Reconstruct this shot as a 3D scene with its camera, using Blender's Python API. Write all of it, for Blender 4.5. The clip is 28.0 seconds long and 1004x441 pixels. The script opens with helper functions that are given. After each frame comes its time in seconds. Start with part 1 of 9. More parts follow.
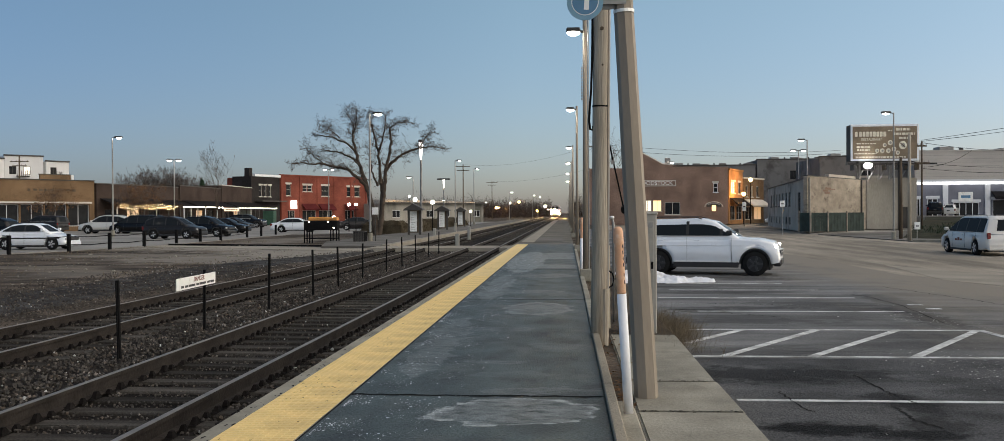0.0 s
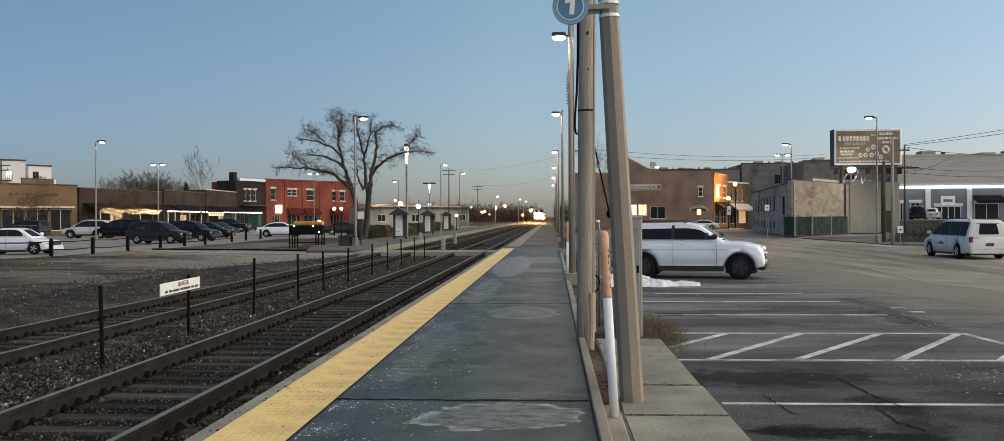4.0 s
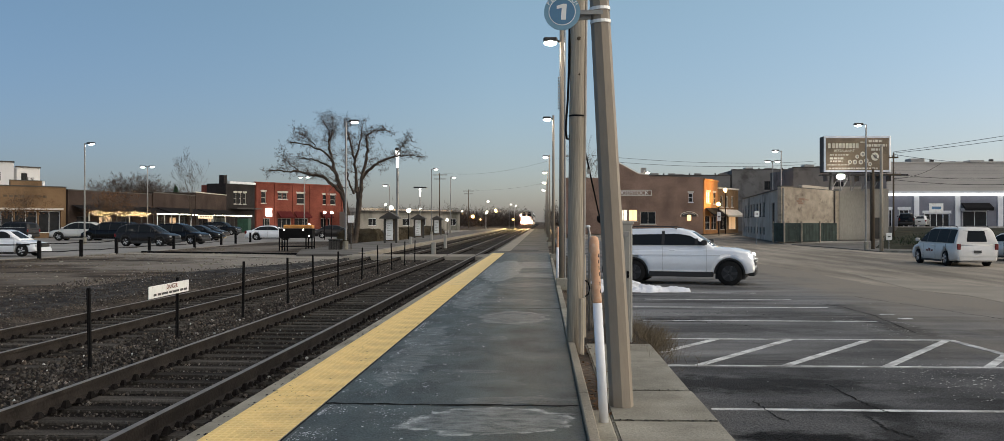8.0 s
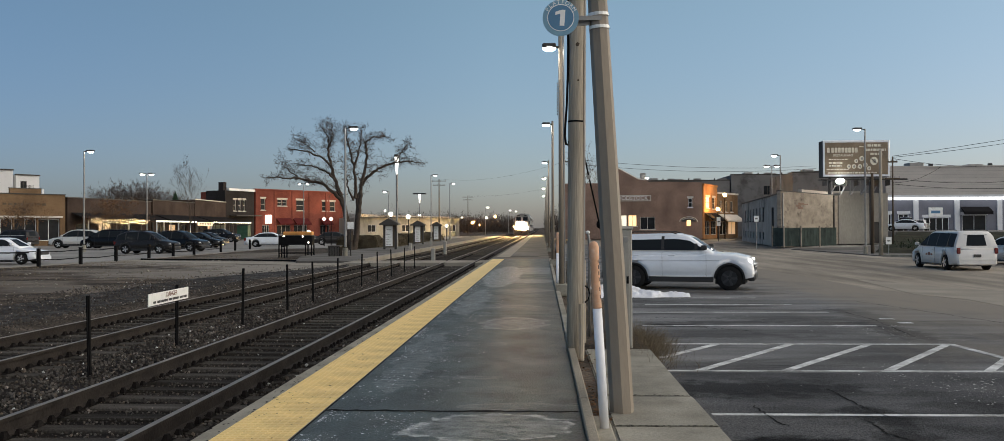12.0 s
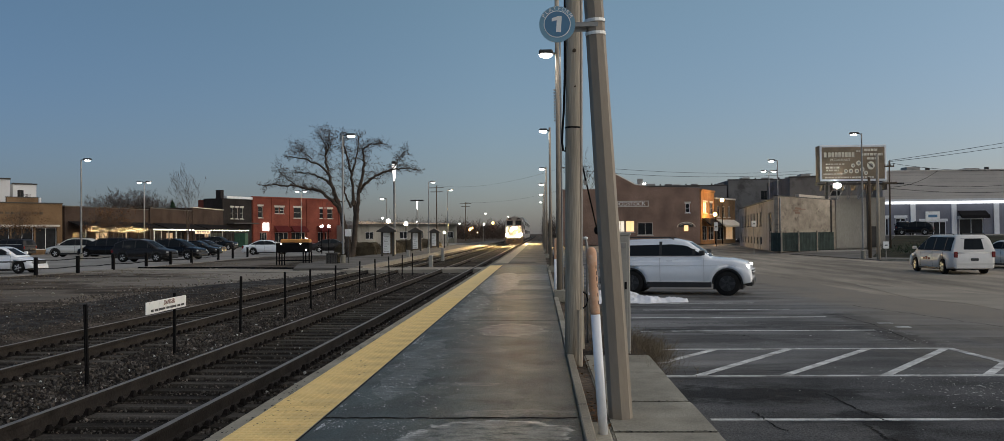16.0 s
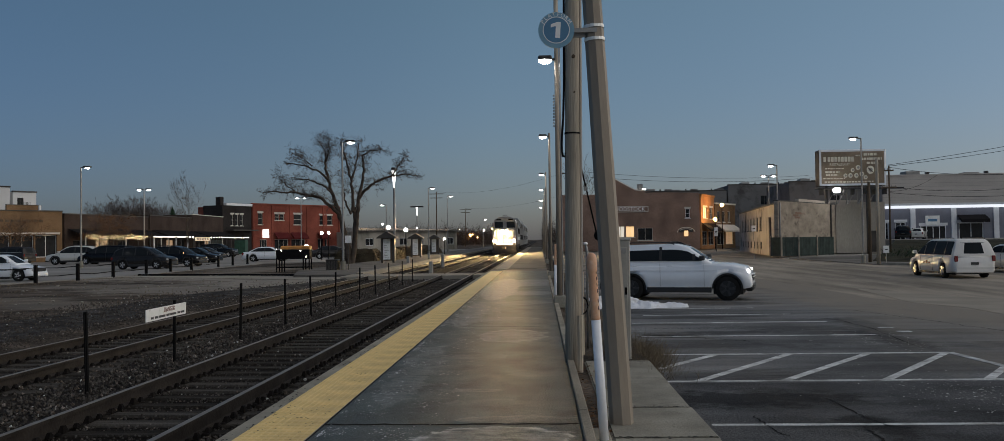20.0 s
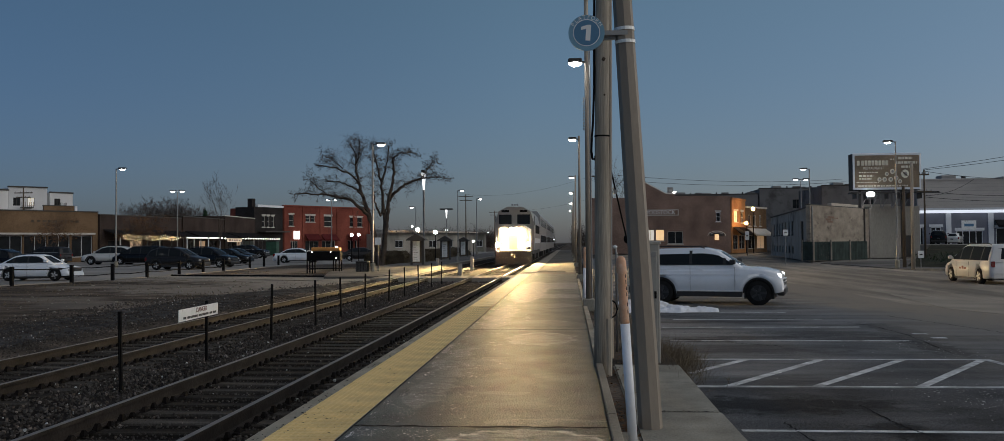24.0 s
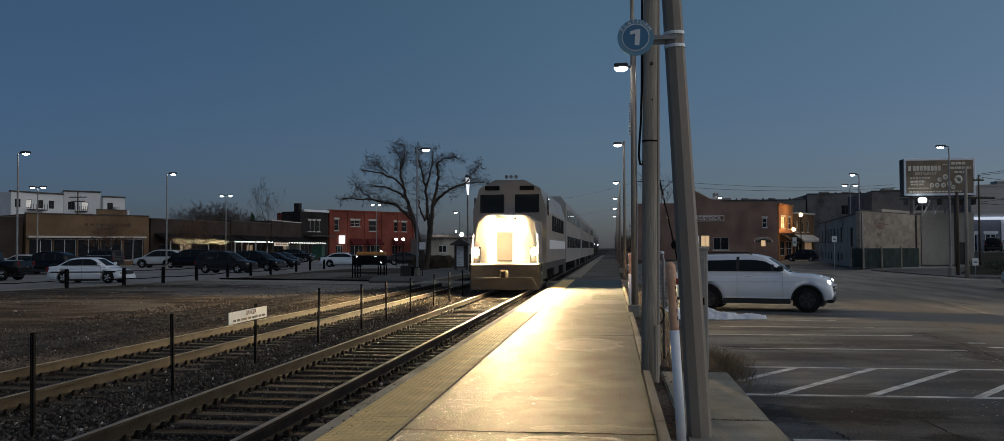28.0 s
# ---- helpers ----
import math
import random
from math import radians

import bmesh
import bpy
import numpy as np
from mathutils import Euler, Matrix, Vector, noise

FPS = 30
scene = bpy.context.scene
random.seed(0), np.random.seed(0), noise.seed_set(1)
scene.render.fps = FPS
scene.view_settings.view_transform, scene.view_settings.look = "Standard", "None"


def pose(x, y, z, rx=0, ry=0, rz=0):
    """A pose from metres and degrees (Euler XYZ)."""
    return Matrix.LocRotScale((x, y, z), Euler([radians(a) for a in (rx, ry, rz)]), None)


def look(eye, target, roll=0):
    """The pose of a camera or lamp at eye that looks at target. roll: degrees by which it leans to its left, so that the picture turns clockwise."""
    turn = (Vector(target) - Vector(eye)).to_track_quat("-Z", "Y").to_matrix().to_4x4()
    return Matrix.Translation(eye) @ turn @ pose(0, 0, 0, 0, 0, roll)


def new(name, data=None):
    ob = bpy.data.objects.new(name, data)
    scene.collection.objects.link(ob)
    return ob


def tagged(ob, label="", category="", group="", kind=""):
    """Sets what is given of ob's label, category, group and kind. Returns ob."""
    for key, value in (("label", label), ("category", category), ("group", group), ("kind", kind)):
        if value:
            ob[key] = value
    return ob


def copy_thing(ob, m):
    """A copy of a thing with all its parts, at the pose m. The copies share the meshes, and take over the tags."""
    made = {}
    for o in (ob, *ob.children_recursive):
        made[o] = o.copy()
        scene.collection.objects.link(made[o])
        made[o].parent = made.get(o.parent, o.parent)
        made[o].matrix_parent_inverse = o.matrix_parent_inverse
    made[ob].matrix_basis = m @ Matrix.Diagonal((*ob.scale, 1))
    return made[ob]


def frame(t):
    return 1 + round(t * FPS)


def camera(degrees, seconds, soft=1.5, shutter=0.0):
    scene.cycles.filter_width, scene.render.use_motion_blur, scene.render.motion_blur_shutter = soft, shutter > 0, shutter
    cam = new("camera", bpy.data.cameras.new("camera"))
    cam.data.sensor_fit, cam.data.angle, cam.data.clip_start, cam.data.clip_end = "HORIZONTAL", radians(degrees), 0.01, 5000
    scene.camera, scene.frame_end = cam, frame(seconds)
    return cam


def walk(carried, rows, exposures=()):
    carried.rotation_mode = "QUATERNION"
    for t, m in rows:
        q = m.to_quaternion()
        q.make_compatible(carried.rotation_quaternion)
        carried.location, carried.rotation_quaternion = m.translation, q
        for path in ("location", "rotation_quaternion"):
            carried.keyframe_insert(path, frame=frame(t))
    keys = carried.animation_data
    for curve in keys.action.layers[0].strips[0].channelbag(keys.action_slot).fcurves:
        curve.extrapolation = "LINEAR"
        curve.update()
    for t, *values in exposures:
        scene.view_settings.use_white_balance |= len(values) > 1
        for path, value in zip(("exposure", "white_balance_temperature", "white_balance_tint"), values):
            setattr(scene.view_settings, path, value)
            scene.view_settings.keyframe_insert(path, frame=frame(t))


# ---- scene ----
from math import cos, pi, sin, sqrt, tan

EYE = (0.0, 0.0, 1.557)


def aim(turn, tilt, lean):
    a, b = radians(turn), radians(tilt)
    return look(EYE, (EYE[0] - sin(a) * cos(b), EYE[1] + cos(a) * cos(b), EYE[2] + sin(b)), lean)


# seconds, turn to the left, tilt up, lean: a camera held by hand on one spot
HELD = [
    (0, 4.04, -0.47, -0.28),
    (0.5, 3.60, -0.48, -0.32),
    (1, 3.38, -0.48, -0.40),
    (1.5, 3.38, -0.45, -0.40),
    (2, 3.35, -0.37, -0.42),
    (2.5, 3.32, -0.33, -0.50),
    (3, 3.27, -0.28, -0.36),
    (3.5, 3.25, -0.24, -0.36),
    (5.5, 2.66, -0.15, -0.14),
    (6, 2.61, -0.13, -0.12),
    (6.5, 2.55, -0.09, -0.03),
    (7, 2.56, -0.03, 0.09),
    (7.5, 2.56, 0.01, 0.02),
    (8, 2.55, 0.08, 0.01),
    (8.5, 2.54, 0.13, -0.04),
    (9, 2.52, 0.17, 0.08),
    (9.5, 2.50, 0.20, 0.02),
    (10, 2.52, 0.27, -0.00),
    (10.5, 2.54, 0.31, -0.10),
    (11, 2.53, 0.35, -0.12),
    (11.5, 2.53, 0.40, -0.18),
    (12, 2.52, 0.45, -0.23),
    (12.5, 2.44, 0.51, -0.27),
    (14.5, 2.36, 0.73, -0.53),
    (15, 2.37, 0.77, -0.58),
    (15.5, 2.36, 0.82, -0.62),
    (16, 2.37, 0.85, -0.54),
    (16.5, 2.37, 0.91, -0.54),
    (17, 2.36, 0.93, -0.45),
    (17.5, 2.35, 0.99, -0.49),
    (18, 2.35, 1.05, -0.52),
    (18.5, 2.35, 1.10, -0.60),
    (19, 2.33, 1.14, -0.67),
    (19.5, 2.36, 1.18, -0.70),
    (20, 2.36, 1.22, -0.77),
    (20.5, 2.41, 1.26, -0.81),
    (21, 2.66, 1.33, -0.83),
    (21.5, 2.87, 1.35, -0.85),
    (23.5, 3.91, 1.44, -0.36),
    (24, 4.20, 1.41, -0.45),
    (24.5, 4.09, 1.32, -0.43),
    (25, 4.12, 1.37, -0.24),
    (25.5, 4.26, 1.43, -0.34),
    (26, 4.45, 1.51, -0.43),
    (26.5, 5.11, 1.63, -0.40),
    (27, 5.56, 1.75, -0.36),
    (27.5, 6.15, 1.76, -0.22),
    (28, 6.93, 1.75, -0.19),
]
cam = camera(57.8, 28.0, soft=0.5)
# the hand that holds it drifts a little to the left in the last second
DRIFT = {27: -0.007, 27.5: -0.021, 28: -0.041}
walk(cam, [(t, Matrix.Translation((DRIFT.get(t, 0), 0, 0)) @ aim(a, b, c)) for t, a, b, c in HELD],
     exposures=[(0, 0.62, 6650, 10), (3, 0.63, 6650, 10), (8, 0.62, 6680, 10), (12.5, 0.42, 6540, 10), (15, 0.2, 6430, 10), (17, -0.05, 6320, 10), (18, 0.0, 6230, 10), (19, -0.24, 6200, 10), (21, -0.45, 6080, 10), (24, -0.62, 5920, 10), (25, -0.93, 5800, 10), (26, -0.78, 5750, 10), (27, -1.03, 5650, 10), (28, -1.08, 5550, 10)])

# ---- light: a clear dusk, the glow of the set sun behind and to the right ----
world = bpy.data.worlds.new("dusk")
scene.world = world
world.use_nodes = True
wn, wl = world.node_tree.nodes, world.node_tree.links
sky = wn.new("ShaderNodeTexSky")
sky.sky_type = "NISHITA"
sky.sun_disc = False
sky.sun_elevation, sky.sun_rotation = radians(20), radians(80)
sky.altitude, sky.air_density, sky.dust_density, sky.ozone_density = 250, 1.0, 1.2, 1.6
# the low haze is cooler than the air alone would be
cool, up, ramp = wn.new("ShaderNodeMix"), wn.new("ShaderNodeSeparateXYZ"), wn.new("ShaderNodeValToRGB")
cool.data_type, cool.blend_type = "RGBA", "MULTIPLY"
cool.inputs[0].default_value = 1.0
wl.new(wn.new("ShaderNodeTexCoord").outputs["Generated"], up.inputs[0])
wl.new(up.outputs["Z"], ramp.inputs["Fac"])
ramp.color_ramp.elements[0].position, ramp.color_ramp.elements[0].color = 0.0, (0.66, 0.71, 1.02, 1)
ramp.color_ramp.elements[1].position, ramp.color_ramp.elements[1].color = 0.28, (1.06, 1.16, 1.13, 1)
# towards the night side the dusk sky is deeper, towards the afterglow paler
side, sweep, both = wn.new("ShaderNodeValToRGB"), wn.new("ShaderNodeMapRange"), wn.new("ShaderNodeMix")
sweep.inputs["From Min"].default_value, sweep.inputs["From Max"].default_value = -0.8, 0.8
wl.new(up.outputs["X"], sweep.inputs["Value"])
wl.new(sweep.outputs["Result"], side.inputs["Fac"])
side.color_ramp.elements[0].position, side.color_ramp.elements[0].color = 0.1, (0.66, 0.72, 0.81, 1)
side.color_ramp.elements[1].position, side.color_ramp.elements[1].color = 0.78, (1.06, 1.0, 0.94, 1)
side.color_ramp.elements.new(0.47).color = (1.14, 1.10, 1.03, 1)
both.data_type, both.blend_type = "RGBA", "MULTIPLY"
both.inputs[0].default_value = 1.0
wl.new(ramp.outputs["Color"], both.inputs[6])
wl.new(side.outputs["Color"], both.inputs[7])
wl.new(both.outputs[2], cool.inputs[7])
wn["Background"].inputs["Strength"].default_value = 0.082
wl.new(sky.outputs["Color"], cool.inputs[6])
wl.new(cool.outputs[2], wn["Background"].inputs["Color"])
sun_data = bpy.data.lights.new("sun", "SUN")
sun_data.energy, sun_data.angle, sun_data.color = 2.05, radians(140), (1.0, 0.865, 0.71)
sun = new("sun", sun_data)
sun.matrix_world = look((87, -22, 30), (0, 0, 0))

# ---- materials ----
def material(name, colour, rough=0.7, metal=0.0, vary=0.25, scale=2.0, fine=40.0, bump=0.15, second=None, per_object=0.0, glow=0.0, spots=0.0, stretch=None):
    """Colour broken up at two scales, with a fine relief. second: the colour of patches; spots: how many of them."""
    m = bpy.data.materials.new(name)
    m.use_nodes = True
    n, l = m.node_tree.nodes, m.node_tree.links
    p = n["Principled BSDF"]
    p.inputs["Roughness"].default_value, p.inputs["Metallic"].default_value = rough, metal
    if rough >= 0.78:
        # dusty, porous surfaces have next to no sheen
        p.inputs["Specular IOR Level"].default_value = 0.05 if rough < 0.9 else 0.03
    co = plain = n.new("ShaderNodeTexCoord").outputs["Object"]
    if stretch:
        mp = n.new("ShaderNodeMapping")
        mp.inputs["Scale"].default_value = stretch
        l.new(co, mp.inputs["Vector"])
        co = mp.outputs["Vector"]
    big, small = n.new("ShaderNodeTexNoise"), n.new("ShaderNodeTexNoise")
    # grain follows the stretch only along upright timber and steel
    for node, s, d, v in ((big, scale, 5, co), (small, fine, 4, co if stretch and stretch[2] < 1 else plain)):
        node.inputs["Scale"].default_value, node.inputs["Detail"].default_value = s, d
        l.new(v, node.inputs["Vector"])
    ramp = n.new("ShaderNodeValToRGB")
    c = [v for v in colour]
    ramp.color_ramp.elements[0].position, ramp.color_ramp.elements[1].position = 0.3, 0.7
    ramp.color_ramp.elements[0].color = (*[v * (1 - vary) for v in c], 1)
    ramp.color_ramp.elements[1].color = (*[min(1, v * (1 + vary)) for v in c], 1)
    l.new(big.outputs["Fac"], ramp.inputs["Fac"])
    out = ramp.outputs["Color"]
    if second:
        third = n.new("ShaderNodeTexNoise")
        third.inputs["Scale"].default_value, third.inputs["Detail"].default_value, third.inputs["Roughness"].default_value = scale * 0.6, 6, 0.65
        l.new(co, third.inputs["Vector"])
        rr = n.new("ShaderNodeValToRGB")
        rr.color_ramp.elements[0].position, rr.color_ramp.elements[1].position = 0.62 - spots * 0.25, 0.72 - spots * 0.15
        l.new(third.outputs["Fac"], rr.inputs["Fac"])
        mix = n.new("ShaderNodeMix")
        mix.data_type = "RGBA"
        mix.inputs[7].default_value = (*second, 1)
        l.new(rr.outputs["Color"], mix.inputs[0])
        l.new(out, mix.inputs[6])
        out = mix.outputs[2]
    mul = n.new("ShaderNodeMix")
    mul.data_type, mul.blend_type = "RGBA", "MULTIPLY"
    mul.inputs[0].default_value = min(1.0, vary * 1.6)
    l.new(out, mul.inputs[6])
    l.new(small.outputs["Fac"], mul.inputs[7])
    gain = n.new("ShaderNodeMix")
    gain.data_type, gain.blend_type = "RGBA", "MULTIPLY"
    gain.inputs[0].default_value = 1.0
    k = 1.0 / (1 - 0.5 * min(1.0, vary * 1.6))
    l.new(mul.outputs[2], gain.inputs[6])
    gain.inputs[7].default_value = (k, k, k, 1)
    out = gain.outputs[2]
    if per_object:
        info, mr = n.new("ShaderNodeObjectInfo"), n.new("ShaderNodeMapRange")
        mr.inputs["To Min"].default_value, mr.inputs["To Max"].default_value = 1 - per_object, 1 + per_object
        l.new(info.outputs["Random"], mr.inputs["Value"])
        po = n.new("ShaderNodeMix")
        po.data_type, po.blend_type = "RGBA", "MULTIPLY"
        po.inputs[0].default_value = 1.0
        l.new(out, po.inputs[6])
        l.new(mr.outputs["Result"], po.inputs[7])
        out = po.outputs[2]
    l.new(out, p.inputs["Base Color"])
    if bump:
        b = n.new("ShaderNodeBump")
        b.inputs["Strength"].default_value, b.inputs["Distance"].default_value = bump, 0.02
        l.new(small.outputs["Fac"], b.inputs["Height"])
        l.new(b.outputs["Normal"], p.inputs["Normal"])
    if glow:
        p.inputs["Emission Color"].default_value = (*colour, 1)
        p.inputs["Emission Strength"].default_value = glow
    return m


def scattered(m, low, high, pale):
    """Each loose piece of a joined mesh takes its own tone, a few of them pale."""
    n, l = m.node_tree.nodes, m.node_tree.links
    p = n["Principled BSDF"]
    before = p.inputs["Base Color"].links[0].from_socket
    geo, rp, mx = n.new("ShaderNodeNewGeometry"), n.new("ShaderNodeValToRGB"), n.new("ShaderNodeMix")
    l.new(geo.outputs["Random Per Island"], rp.inputs["Fac"])
    e = rp.color_ramp.elements
    e[0].color, e[1].color = (low, low * 0.97, low * 0.95, 1), (pale, pale, pale * 1.02, 1)
    a, b = e.new(0.8), e.new(0.94)
    a.color, b.color = (high * 0.96, high, high * 1.04, 1), (high * 1.25, high * 1.12, high, 1)
    mx.data_type, mx.blend_type = "RGBA", "MULTIPLY"
    mx.inputs[0].default_value = 1.0
    l.new(before, mx.inputs[6])
    l.new(rp.outputs["Color"], mx.inputs[7])
    l.new(mx.outputs[2], p.inputs["Base Color"])


def glowing(name, colour, strength):
    m = bpy.data.materials.new(name)
    m.use_nodes = True
    p = m.node_tree.nodes["Principled BSDF"]
    p.inputs["Base Color"].default_value = (0.6, 0.6, 0.6, 1)
    p.inputs["Emission Color"].default_value = (*colour, 1)
    p.inputs["Emission Strength"].default_value = strength
    return m


def brickwork(name, colour, mortar, per_metre=4.6):
    """Coursed brick for walls that stay far off."""
    m = material(name, colour, 0.85, vary=0.3, scale=0.35, fine=12, bump=0.1)
    n, l = m.node_tree.nodes, m.node_tree.links
    p = n["Principled BSDF"]
    before = p.inputs["Base Color"].links[0].from_socket
    tc, sep, add, com = n.new("ShaderNodeTexCoord"), n.new("ShaderNodeSeparateXYZ"), n.new("ShaderNodeMath"), n.new("ShaderNodeCombineXYZ")
    l.new(tc.outputs["Object"], sep.inputs[0])
    l.new(sep.outputs["X"], add.inputs[0])
    l.new(sep.outputs["Y"], add.inputs[1])
    l.new(add.outputs[0], com.inputs["X"])
    l.new(sep.outputs["Z"], com.inputs["Y"])
    br = n.new("ShaderNodeTexBrick")
    br.inputs["Scale"].default_value = per_metre
    br.inputs["Mortar Size"].default_value = 0.012
    br.inputs["Color1"].default_value, br.inputs["Color2"].default_value = (1, 1, 1, 1), (0.72, 0.72, 0.72, 1)
    br.inputs["Mortar"].default_value = (*mortar, 1)
    l.new(com.outputs[0], br.inputs["Vector"])
    mx = n.new("ShaderNodeMix")
    mx.data_type, mx.blend_type = "RGBA", "MULTIPLY"
    mx.inputs[0].default_value = 1.0
    l.new(before, mx.inputs[6])
    l.new(br.outputs["Color"], mx.inputs[7])
    l.new(mx.outputs[2], p.inputs["Base Color"])
    return m


